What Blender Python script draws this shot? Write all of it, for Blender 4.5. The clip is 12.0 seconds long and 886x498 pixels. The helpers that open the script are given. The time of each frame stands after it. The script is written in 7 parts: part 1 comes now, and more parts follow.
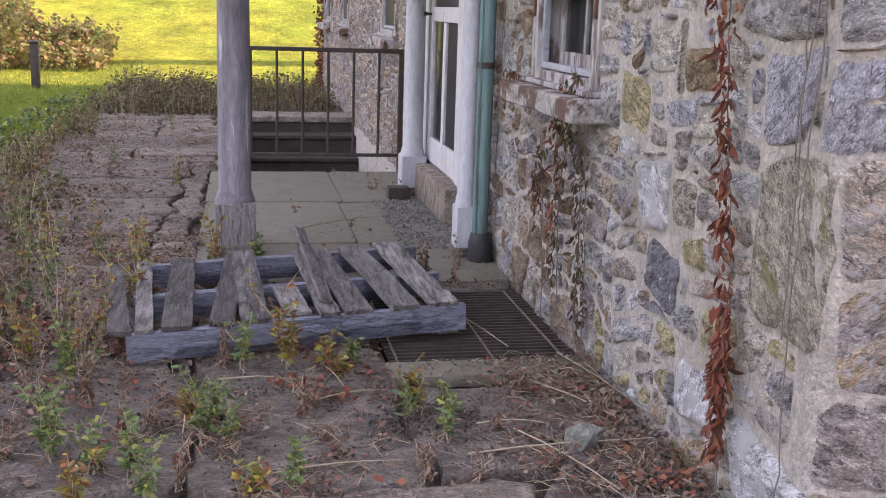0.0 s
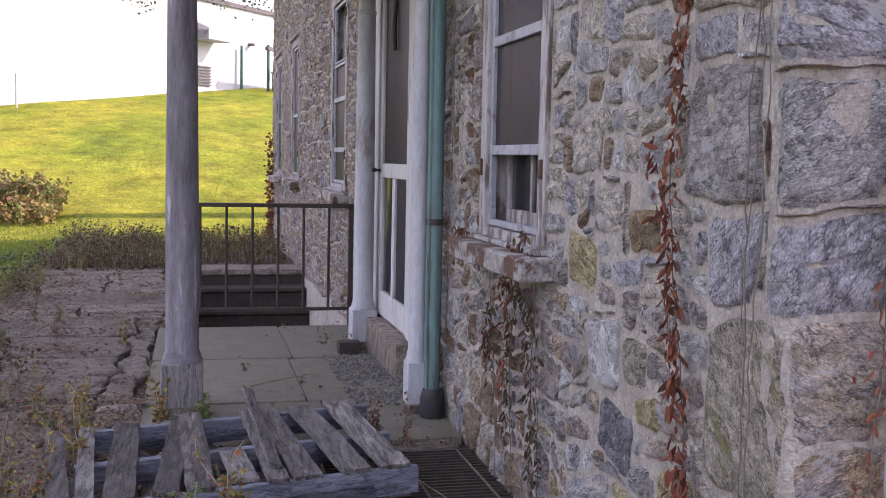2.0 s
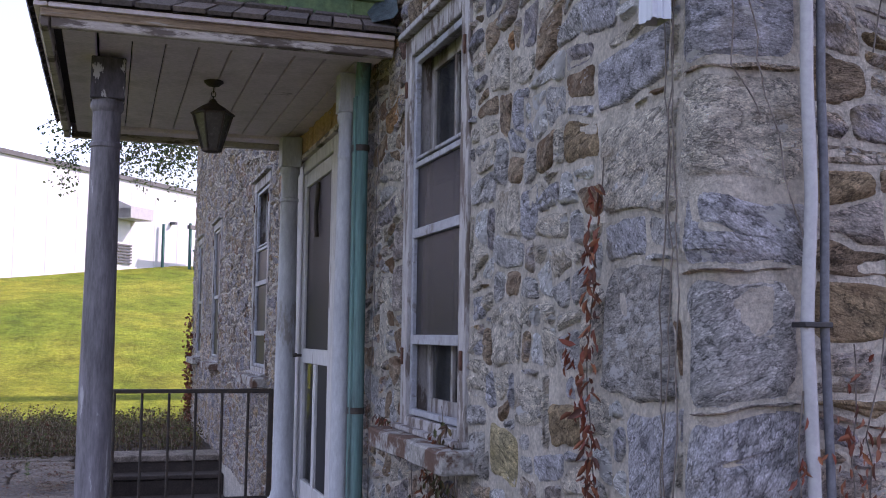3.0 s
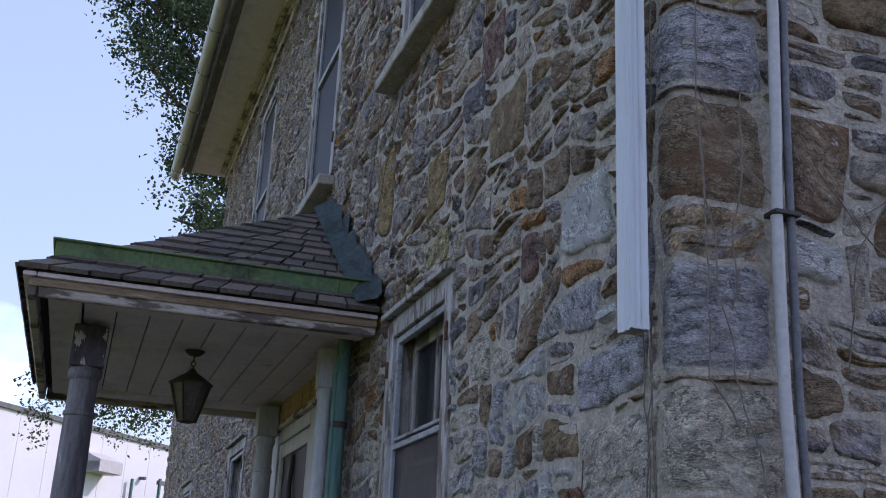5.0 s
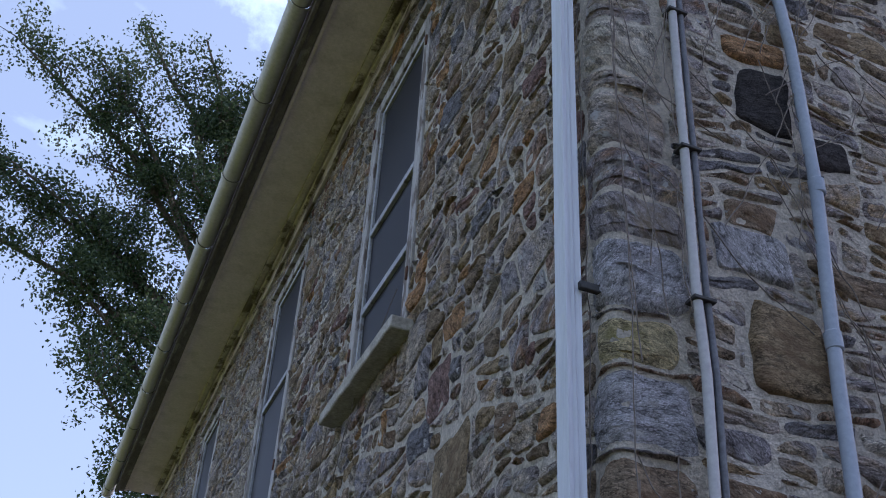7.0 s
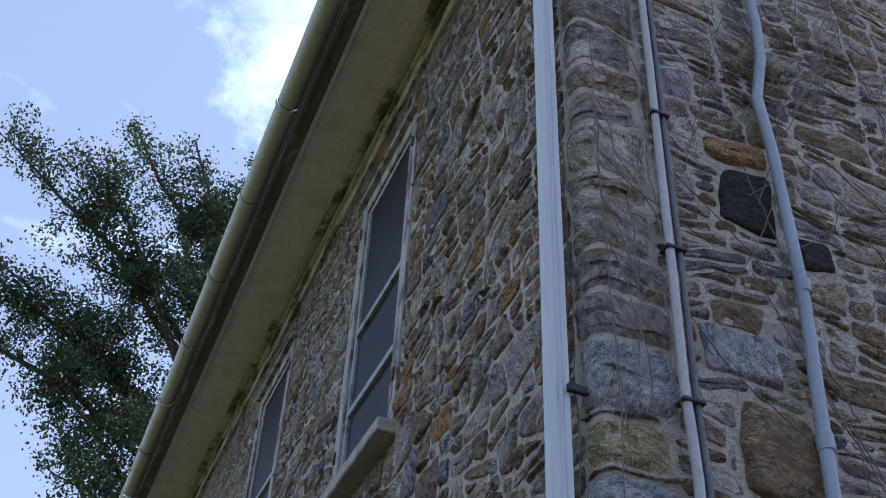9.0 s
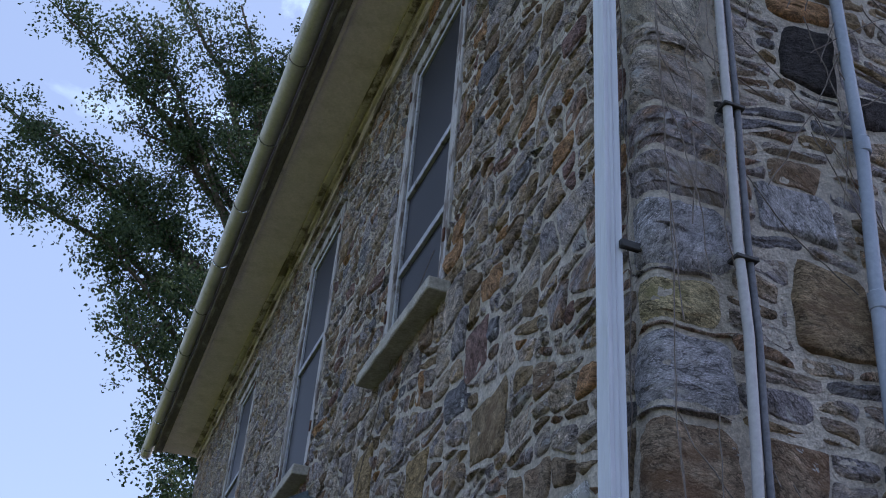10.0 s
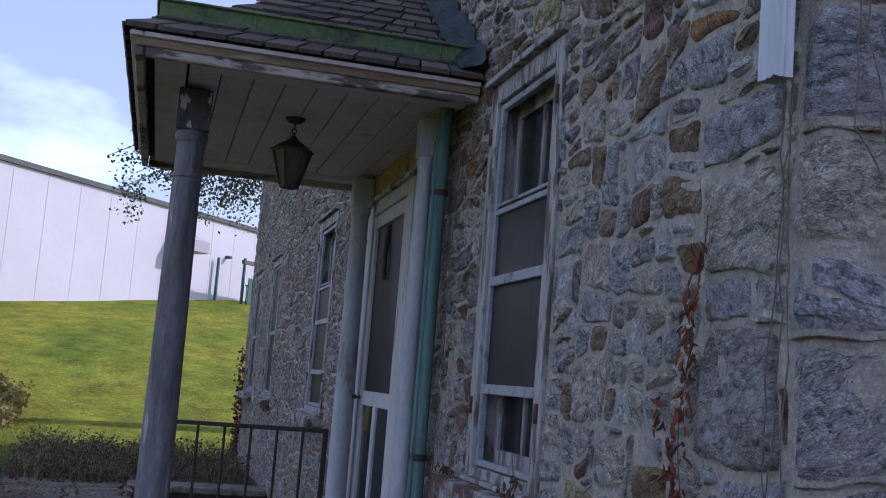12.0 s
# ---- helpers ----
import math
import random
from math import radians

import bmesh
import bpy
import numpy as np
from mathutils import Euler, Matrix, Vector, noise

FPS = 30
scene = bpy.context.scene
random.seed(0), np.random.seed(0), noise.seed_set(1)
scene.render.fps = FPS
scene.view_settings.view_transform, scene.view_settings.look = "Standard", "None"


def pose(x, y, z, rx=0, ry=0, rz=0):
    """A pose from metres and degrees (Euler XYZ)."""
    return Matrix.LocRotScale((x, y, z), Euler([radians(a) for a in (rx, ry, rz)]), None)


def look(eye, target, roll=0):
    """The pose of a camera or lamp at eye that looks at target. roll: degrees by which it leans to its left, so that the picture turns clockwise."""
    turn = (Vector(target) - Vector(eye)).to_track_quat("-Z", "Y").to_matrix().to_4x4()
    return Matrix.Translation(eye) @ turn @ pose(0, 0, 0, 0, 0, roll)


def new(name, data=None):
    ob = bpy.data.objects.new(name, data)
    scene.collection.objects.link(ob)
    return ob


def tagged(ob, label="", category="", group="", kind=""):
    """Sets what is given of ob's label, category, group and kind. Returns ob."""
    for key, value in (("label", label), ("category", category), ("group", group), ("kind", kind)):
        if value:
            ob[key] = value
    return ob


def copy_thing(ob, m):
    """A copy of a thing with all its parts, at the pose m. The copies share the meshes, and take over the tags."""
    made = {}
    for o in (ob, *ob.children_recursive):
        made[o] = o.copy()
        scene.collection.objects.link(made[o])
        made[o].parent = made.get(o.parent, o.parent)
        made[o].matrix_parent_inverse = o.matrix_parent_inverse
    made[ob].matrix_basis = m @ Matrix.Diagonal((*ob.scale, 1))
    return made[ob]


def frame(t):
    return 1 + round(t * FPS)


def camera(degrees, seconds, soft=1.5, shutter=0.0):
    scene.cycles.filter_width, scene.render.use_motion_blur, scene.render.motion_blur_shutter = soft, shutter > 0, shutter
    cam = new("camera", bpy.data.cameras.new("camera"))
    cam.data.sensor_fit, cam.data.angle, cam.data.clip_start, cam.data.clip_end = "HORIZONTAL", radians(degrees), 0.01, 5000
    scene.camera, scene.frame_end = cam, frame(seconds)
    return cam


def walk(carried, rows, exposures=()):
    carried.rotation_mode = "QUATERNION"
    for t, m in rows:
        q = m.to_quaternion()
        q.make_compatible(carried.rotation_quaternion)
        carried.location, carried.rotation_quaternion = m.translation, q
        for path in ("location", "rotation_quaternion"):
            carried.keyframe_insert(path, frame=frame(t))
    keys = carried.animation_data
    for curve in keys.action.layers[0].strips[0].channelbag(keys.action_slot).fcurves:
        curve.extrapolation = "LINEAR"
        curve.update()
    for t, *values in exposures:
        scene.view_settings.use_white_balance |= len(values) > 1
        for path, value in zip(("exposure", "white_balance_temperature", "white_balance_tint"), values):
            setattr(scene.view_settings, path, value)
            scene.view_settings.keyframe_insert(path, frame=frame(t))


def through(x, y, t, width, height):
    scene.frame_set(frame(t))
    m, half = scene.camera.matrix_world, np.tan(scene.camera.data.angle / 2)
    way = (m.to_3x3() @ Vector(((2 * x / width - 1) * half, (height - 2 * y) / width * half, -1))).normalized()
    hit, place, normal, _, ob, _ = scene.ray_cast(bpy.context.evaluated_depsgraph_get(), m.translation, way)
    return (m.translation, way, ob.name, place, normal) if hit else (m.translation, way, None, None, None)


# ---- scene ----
cam = camera(45.0, 12.0, 1.0)
PATH = [
    (0, (-1.221, -1.871, 1.201), (-0.851, 0.045, 0.764), 1.87),
    (0.5, (-1.232, -1.871, 1.197), (-0.861, 0.046, 0.761), 1.84),
    (1, (-1.236, -1.876, 1.206), (-0.865, 0.041, 0.769), 1.84),
    (1.5, (-1.231, -1.867, 1.222), (-0.846, 0.056, 0.830), 1.67),
    (2, (-1.210, -1.849, 1.248), (-0.751, 0.091, 1.081), 1.20),
    (2.5, (-1.209, -1.859, 1.271), (-0.680, 0.069, 1.284), 0.90),
    (3, (-1.207, -1.866, 1.304), (-0.615, 0.037, 1.467), 0.82),
    (3.2, (-1.197, -1.859, 1.303), (-0.592, 0.035, 1.519), 1.21),
    (4.8, (-1.204, -1.864, 1.381), (-0.621, -0.041, 1.963), 2.58),
    (5, (-1.208, -1.871, 1.396), (-0.625, -0.067, 2.033), 2.68),
    (5.5, (-1.229, -1.902, 1.422), (-0.638, -0.165, 2.217), 3.22),
    (6, (-1.237, -1.915, 1.441), (-0.654, -0.240, 2.365), 3.52),
    (6.5, (-1.237, -1.916, 1.447), (-0.673, -0.306, 2.491), 3.86),
    (7, (-1.230, -1.932, 1.469), (-0.670, -0.404, 2.631), 3.55),
    (7.5, (-1.236, -1.958, 1.472), (-0.665, -0.545, 2.767), 2.83),
    (7.7, (-1.234, -1.984, 1.505), (-0.665, -0.582, 2.814), 1.53),
    (9.3, (-1.230, -1.922, 1.468), (-0.709, -0.496, 2.770), 3.59),
    (9.5, (-1.243, -1.921, 1.453), (-0.723, -0.452, 2.706), 4.28),
    (10, (-1.239, -1.907, 1.448), (-0.721, -0.326, 2.557), 4.88),
    (10.5, (-1.258, -1.911, 1.405), (-0.726, -0.255, 2.392), 5.20),
    (11, (-1.270, -1.882, 1.386), (-0.725, -0.145, 2.213), 5.51),
    (11.5, (-1.285, -1.847, 1.326), (-0.755, -0.009, 1.912), 5.93),
    (12, (-1.302, -1.790, 1.298), (-0.806, 0.132, 1.547), 4.56),
]
EXPOSURES = [(0.0, 1.6, 7900, 48), (0.5, 1.96, 7900, 48), (1.0, 2.06, 7900, 48), (1.5, 2.02, 7850, 48), (2.0, 1.17, 7450, 51), (2.5, 0.87, 6850, 48), (3.2, 0.65, 6500, 48), (4.8, 0.15, 6200, 38), (5.5, 0.13, 6150, 37), (9.3, 0.06, 6000, 35), (11.0, 0.03, 5950, 37), (12.0, -0.11, 5950, 41)]
walk(cam, [(t, look(eye, target, roll)) for t, eye, target, roll in PATH], EXPOSURES)

# ---- sky and sun: the sun stands behind the house, the front is in shade ----
SUN_DIR = Vector((0.80, 0.03, 0.62)).normalized()
world = bpy.data.worlds.new("sky")
scene.world = world
world.use_nodes = True
wn = world.node_tree
sky = wn.nodes.new("ShaderNodeTexSky")
sky.sky_type = "NISHITA"
sky.sun_disc = False
sky.sun_elevation = math.asin(SUN_DIR.z)
sky.sun_rotation = math.atan2(SUN_DIR.x, SUN_DIR.y)
sky.air_density, sky.dust_density, sky.ozone_density = 1.0, 1.6, 1.0
bg = wn.nodes["Background"]
bg.inputs["Strength"].default_value = 0.15
# thin bright clouds, the same all round the sky
tc = wn.nodes.new("ShaderNodeTexCoord")
mp = wn.nodes.new("ShaderNodeMapping")
mp.inputs["Scale"].default_value = (1.6, 1.6, 3.4)
mp.inputs["Location"].default_value = (0.3, 0.1, 0.2)
cn = wn.nodes.new("ShaderNodeTexNoise")
cn.inputs["Scale"].default_value, cn.inputs["Detail"].default_value, cn.inputs["Roughness"].default_value = 1.7, 7.0, 0.55
cr = wn.nodes.new("ShaderNodeValToRGB")
cr.color_ramp.elements[0].position, cr.color_ramp.elements[1].position = 0.50, 0.64
cr.color_ramp.elements[0].color = (0.28, 0.28, 0.28, 1)
mx = wn.nodes.new("ShaderNodeMix")
mx.data_type = "RGBA"
mx.inputs["B"].default_value = (6.8, 9.9, 11.5, 1)
wn.links.new(tc.outputs["Generated"], mp.inputs["Vector"])
wn.links.new(mp.outputs["Vector"], cn.inputs["Vector"])
wn.links.new(cn.outputs["Fac"], cr.inputs["Fac"])
# one larger cloud over the eave
cd = wn.nodes.new("ShaderNodeVectorMath")
cd.operation = "DISTANCE"
cd.inputs[1].default_value = (0.078, 0.651, 0.755)
wn.links.new(tc.outputs["Generated"], cd.inputs[0])
cf = wn.nodes.new("ShaderNodeTexNoise")
cf.inputs["Scale"].default_value, cf.inputs["Detail"].default_value, cf.inputs["Roughness"].default_value = 9.0, 7.0, 0.6
wn.links.new(tc.outputs["Generated"], cf.inputs["Vector"])
ce = wn.nodes.new("ShaderNodeMath")
ce.operation = "MULTIPLY_ADD"
ce.inputs[1].default_value = 0.22
wn.links.new(cf.outputs["Fac"], ce.inputs[0])
wn.links.new(cd.outputs["Value"], ce.inputs[2])
cm = wn.nodes.new("ShaderNodeMapRange")
cm.inputs["From Min"].default_value, cm.inputs["From Max"].default_value = 0.195, 0.135
wn.links.new(ce.outputs[0], cm.inputs["Value"])
cx = wn.nodes.new("ShaderNodeMath")
cx.operation = "MAXIMUM"
wn.links.new(cm.outputs["Result"], cx.inputs[0])
wn.links.new(cr.outputs["Color"], cx.inputs[1])
wn.links.new(cx.outputs[0], mx.inputs["Factor"])
wn.links.new(sky.outputs["Color"], mx.inputs["A"])
wn.links.new(mx.outputs["Result"], bg.inputs["Color"])
sun = new("sun", bpy.data.lights.new("sun", "SUN"))
sun.data.energy, sun.data.angle, sun.data.color = 4.2, radians(0.6), (1.0, 0.95, 0.86)
sun.matrix_basis = look(SUN_DIR * 50, (0, 0, 0))


# ---- helpers ----
def thing(name, at, label, category, group="", kind=""):
    ob = new(name)
    ob.matrix_basis = Matrix.Translation(at)
    ob.empty_display_size = 0.1
    return tagged(ob, label, category, group, kind)


def mesh_of(bm, smooth=True):
    me = bpy.data.meshes.new("mesh")
    bm.to_mesh(me)
    bm.free()
    if smooth:
        me.shade_smooth()
        me.set_sharp_from_angle(angle=radians(38))
    return me


def part(name, bm, material, parent=None, label="", smooth=True, kind=""):
    """One mesh object under a thing or a part; the bmesh is in world metres."""
    me = mesh_of(bm, smooth) if isinstance(bm, bmesh.types.BMesh) else bm
    me.name = name
    if material:
        me.materials.append(material)
    ob = new(name, me)
    if parent:
        ob.parent = parent
        if not parent.parent:
            ob.matrix_parent_inverse = parent.matrix_basis.inverted()
    return tagged(ob, label, kind=kind)


def solid(name, bm, material, label, category, group="", kind="", smooth=True):
    ob = part(name, bm, material, None, smooth=smooth)
    return tagged(ob, label, category, group, kind)


def box(bm, x0, x1, y0, y1, z0, z1, bevel=0.004, m=None, seg=1):
    r = bmesh.ops.create_cube(bm, size=1.0)
    vs = r["verts"]
    for v in vs:
        v.co = Vector(((x0 + x1) / 2 + v.co.x * (x1 - x0), (y0 + y1) / 2 + v.co.y * (y1 - y0), (z0 + z1) / 2 + v.co.z * (z1 - z0)))
        if m:
            v.co = m @ v.co
    if bevel:
        es = list({e for v in vs for e in v.link_edges})
        bmesh.ops.bevel(bm, geom=es, offset=bevel, segments=seg, affect="EDGES", profile=0.6)
    return bm


def boxed(*a, **k):
    return box(bmesh.new(), *a, **k)


def lathe(bm, prof, n=20, at=(0, 0, 0), closed=True):
    """A turned body; prof: (radius, z) from below."""
    rings = []
    for r, z in prof:
        rings.append([bm.verts.new((at[0] + r * math.cos(2 * math.pi * i / n), at[1] + r * math.sin(2 * math.pi * i / n), at[2] + z)) for i in range(n)])
    for a, b in zip(rings, rings[1:]):
        for i in range(n):
            bm.faces.new((a[i], a[(i + 1) % n], b[(i + 1) % n], b[i]))
    if closed:
        bm.faces.new(rings[0][::-1])
        bm.faces.new(rings[-1])
    return bm


def tube(bm, pts, r, n=8, taper=1.0):
    """A round rod along points."""
    pts = [Vector(p) for p in pts]
    rings = []
    for i, p in enumerate(pts):
        d = (pts[min(i + 1, len(pts) - 1)] - pts[max(i - 1, 0)]).normalized()
        s = d.cross(Vector((0.31, 0.17, 0.93))).normalized()
        u = d.cross(s)
        q = r * (1 + (taper - 1) * i / max(1, len(pts) - 1))
        rings.append([bm.verts.new(p + q * (math.cos(2 * math.pi * k / n) * s + math.sin(2 * math.pi * k / n) * u)) for k in range(n)])
    for a, b in zip(rings, rings[1:]):
        for k in range(n):
            bm.faces.new((a[k], a[(k + 1) % n], b[(k + 1) % n], b[k]))
    bm.faces.new(rings[0][::-1])
    bm.faces.new(rings[-1])
    return bm


def n3(x, y, z=0.0):
    return noise.noise(Vector((x, y, z)))


# ---- materials ----
def material(name, ramp, scale=6.0, detail=6.0, rough=0.8, bump=0.3, fine=60.0, fine_mix=0.35, random_by="", metal=0.0, stretch=(1, 1, 1), patch=None, patch_scale=3.0, patch_at=(0.56, 0.64), bump_distance=0.01, rough_var=0.1, weave=0.18, mid=0.0, mid_scale=18.0, patch2=None, patch2_scale=1.5, patch2_at=(0.58, 0.72), crack=0.0, crack_scale=5.0, turn=""):
    """A surface: colours along a ramp, chosen by coarse noise (and per piece), fine grain, patches of wear, relief."""
    m = bpy.data.materials.new(name)
    m.use_nodes = True
    t = m.node_tree
    N, L = t.nodes, t.links
    p = N["Principled BSDF"]
    geo = N.new("ShaderNodeTexCoord")
    mp_ = N.new("ShaderNodeMapping")
    mp_.inputs["Scale"].default_value = stretch
    L.new(geo.outputs["Object"], mp_.inputs["Vector"])
    if turn:
        # every piece has its grain at a slant and in a place of its own
        pick = N.new("ShaderNodeObjectInfo") if turn == "object" else N.new("ShaderNodeNewGeometry")
        pr_ = pick.outputs["Random"] if turn == "object" else pick.outputs["Random Per Island"]
        for k_, (gain, off) in enumerate(((61.0, 0.0), (1.7, -0.85))):
            mm_ = N.new("ShaderNodeMath")
            mm_.operation = "MULTIPLY_ADD"
            mm_.inputs[1].default_value, mm_.inputs[2].default_value = gain, off
            L.new(pr_, mm_.inputs[0])
            cb = N.new("ShaderNodeCombineXYZ")
            for ax in "XYZ" if k_ == 0 else "XY":
                L.new(mm_.outputs[0], cb.inputs[ax])
            if k_ == 0:
                ad_ = N.new("ShaderNodeVectorMath")
                ad_.operation = "ADD"
                L.new(cb.outputs[0], ad_.inputs[1])
            else:
                vr_ = N.new("ShaderNodeVectorRotate")
                vr_.rotation_type = "EULER_XYZ"
                L.new(geo.outputs["Object"], vr_.inputs["Vector"])
                L.new(cb.outputs[0], vr_.inputs["Rotation"])
        L.new(vr_.outputs["Vector"], ad_.inputs[0])
        L.new(ad_.outputs["Vector"], mp_.inputs["Vector"])

    def noise_node(s, d, r=0.6):
        k = N.new("ShaderNodeTexNoise")
        k.inputs["Scale"].default_value, k.inputs["Detail"].default_value, k.inputs["Roughness"].default_value = s, d, r
        L.new(mp_.outputs["Vector"], k.inputs["Vector"])
        return k
    a, b = noise_node(scale, detail), noise_node(fine, 5.0, 0.7)
    rp = N.new("ShaderNodeValToRGB")
    els = rp.color_ramp.elements
    while len(els) < len(ramp):
        els.new(0.5)
    for i, (e, c) in enumerate(zip(els, ramp)):
        e.position = (i / (len(ramp) - 1)) if not random_by else (i + 0.5) / len(ramp)
        e.color = (*c, 1)
    src = a.outputs["Fac"]
    if random_by:
        rnd = N.new("ShaderNodeObjectInfo") if random_by == "object" else N.new("ShaderNodeNewGeometry")
        o = rnd.outputs["Random"] if random_by == "object" else rnd.outputs["Random Per Island"]
        mm = N.new("ShaderNodeMath")
        mm.operation = "MULTIPLY_ADD"
        mm.inputs[1].default_value, mm.inputs[2].default_value = weave * 2, -weave
        L.new(a.outputs["Fac"], mm.inputs[0])
        ad = N.new("ShaderNodeMath")
        ad.operation = "ADD"
        L.new(mm.outputs[0], ad.inputs[0])
        L.new(o, ad.inputs[1])
        src = ad.outputs[0]
    else:
        mr = N.new("ShaderNodeMapRange")
        mr.inputs["From Min"].default_value, mr.inputs["From Max"].default_value = 0.28, 0.72
        L.new(src, mr.inputs["Value"])
        src = mr.outputs["Result"]
    L.new(src, rp.inputs["Fac"])
    col = rp.outputs["Color"]
    gr = N.new("ShaderNodeMapRange")
    gr.inputs["From Min"].default_value, gr.inputs["From Max"].default_value = 0.3, 0.7
    gr.inputs["To Min"].default_value, gr.inputs["To Max"].default_value = 1 - fine_mix, 1 + fine_mix
    L.new(b.outputs["Fac"], gr.inputs["Value"])
    mu = N.new("ShaderNodeVectorMath")
    mu.operation = "SCALE"
    L.new(col, mu.inputs[0])
    L.new(gr.outputs["Result"], mu.inputs["Scale"])
    col = mu.outputs["Vector"]
    c_ = None
    if mid:
        c_ = noise_node(mid_scale, 9.0, 0.72)
        g2 = N.new("ShaderNodeMapRange")
        g2.inputs["From Min"].default_value, g2.inputs["From Max"].default_value = 0.32, 0.68
        g2.inputs["To Min"].default_value, g2.inputs["To Max"].default_value = 1 - mid, 1 + mid
        L.new(c_.outputs["Fac"], g2.inputs["Value"])
        m2 = N.new("ShaderNodeVectorMath")
        m2.operation = "SCALE"
        L.new(col, m2.inputs[0])
        L.new(g2.outputs["Result"], m2.inputs["Scale"])
        col = m2.outputs["Vector"]
    kf = None
    if crack:
        # thin dark cleavage lines where a noise crosses its middle
        k = noise_node(crack_scale, 8.0, 0.62)
        ab = N.new("ShaderNodeMath")
        ab.operation = "SUBTRACT"
        ab.inputs[1].default_value = 0.5
        L.new(k.outputs["Fac"], ab.inputs[0])
        ab2 = N.new("ShaderNodeMath")
        ab2.operation = "ABSOLUTE"
        L.new(ab.outputs[0], ab2.inputs[0])
        kf = N.new("ShaderNodeMapRange")
        kf.inputs["From Max"].default_value = 0.022
        kf.inputs["To Min"].default_value = 1 - crack
        L.new(ab2.outputs[0], kf.inputs["Value"])
        m3 = N.new("ShaderNodeVectorMath")
        m3.operation = "SCALE"
        L.new(col, m3.inputs[0])
        L.new(kf.outputs["Result"], m3.inputs["Scale"])
        col = m3.outputs["Vector"]
    if patch2:
        k = noise_node(patch2_scale, 6.0, 0.62)
        r3 = N.new("ShaderNodeMapRange")
        r3.inputs["From Min"].default_value, r3.inputs["From Max"].default_value = patch2_at
        r3.inputs["To Max"].default_value = 0.75
        L.new(k.outputs["Fac"], r3.inputs["Value"])
        mx3 = N.new("ShaderNodeMix")
        mx3.data_type = "RGBA"
        mx3.inputs["B"].default_value = (*patch2, 1)
        L.new(r3.outputs["Result"], mx3.inputs["Factor"])
        L.new(col, mx3.inputs["A"])
        col = mx3.outputs["Result"]
    if patch:
        k = noise_node(patch_scale, 7.0, 0.68)
        r2 = N.new("ShaderNodeValToRGB")
        r2.color_ramp.elements[0].position, r2.color_ramp.elements[1].position = patch_at
        L.new(k.outputs["Fac"], r2.inputs["Fac"])
        mxn = N.new("ShaderNodeMix")
        mxn.data_type = "RGBA"
        mxn.inputs["B"].default_value = (*patch, 1)
        L.new(r2.outputs["Color"], mxn.inputs["Factor"])
        L.new(col, mxn.inputs["A"])
        col = mxn.outputs["Result"]
    L.new(col, p.inputs["Base Color"])
    rr = N.new("ShaderNodeMapRange")
    rr.inputs["To Min"].default_value, rr.inputs["To Max"].default_value = max(0, rough - rough_var), min(1, rough + rough_var)
    L.new(b.outputs["Fac"], rr.inputs["Value"])
    L.new(rr.outputs["Result"], p.inputs["Roughness"])
    p.inputs["Metallic"].default_value = metal
    p.inputs["Specular IOR Level"].default_value = 0.35
    if bump:
        su = N.new("ShaderNodeMath")
        su.operation = "MULTIPLY_ADD"
        su.inputs[1].default_value = 2.0
        L.new(a.outputs["Fac"], su.inputs[0])
        L.new(b.outputs["Fac"], su.inputs[2])
        if c_:
            s3 = N.new("ShaderNodeMath")
            s3.operation = "MULTIPLY_ADD"
            s3.inputs[1].default_value = 2.2
            L.new(c_.outputs["Fac"], s3.inputs[0])
            L.new(su.outputs[0], s3.inputs[2])
            su = s3
        if kf:
            s4 = N.new("ShaderNodeMath")
            s4.operation = "MULTIPLY_ADD"
            s4.inputs[1].default_value = 1.2
            L.new(kf.outputs["Result"], s4.inputs[0])
            L.new(su.outputs[0], s4.inputs[2])
            su = s4
        bp = N.new("ShaderNodeBump")
        bp.inputs["Strength"].default_value, bp.inputs["Distance"].default_value = bump, bump_distance
        L.new(su.outputs[0], bp.inputs["Height"])
        L.new(bp.outputs["Normal"], p.inputs["Normal"])
    return m


STONES = [(0.33, 0.33, 0.37), (0.43, 0.41, 0.42), (0.50, 0.45, 0.37), (0.36, 0.36, 0.41), (0.47, 0.40, 0.30), (0.56, 0.53, 0.50), (0.34, 0.31, 0.30), (0.45, 0.35, 0.24), (0.44, 0.43, 0.46), (0.60, 0.55, 0.47), (0.29, 0.27, 0.28), (0.50, 0.47, 0.45), (0.52, 0.40, 0.25), (0.40, 0.40, 0.44), (0.35, 0.22, 0.15), (0.53, 0.48, 0.42)]
STONES = [(min(0.8, r * 1.09), g * 1.01, b * 0.985) for r, g, b in STONES]
ROCK = dict(scale=6.0, detail=9.0, rough=0.9, bump=1.0, fine=120.0, fine_mix=0.65, stretch=(1, 1, 2.2), mid=0.58, mid_scale=22.0, crack=0.6, crack_scale=7.5, bump_distance=0.03, patch_scale=10.0, patch2=(0.36, 0.27, 0.16), patch2_scale=4.0, patch2_at=(0.56, 0.70))
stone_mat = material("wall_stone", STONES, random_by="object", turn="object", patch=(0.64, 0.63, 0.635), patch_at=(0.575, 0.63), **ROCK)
stone_far_mat = material("wall_stone_far", STONES, random_by="island", turn="island", patch=(0.60, 0.59, 0.57), patch_at=(0.64, 0.68), **ROCK)
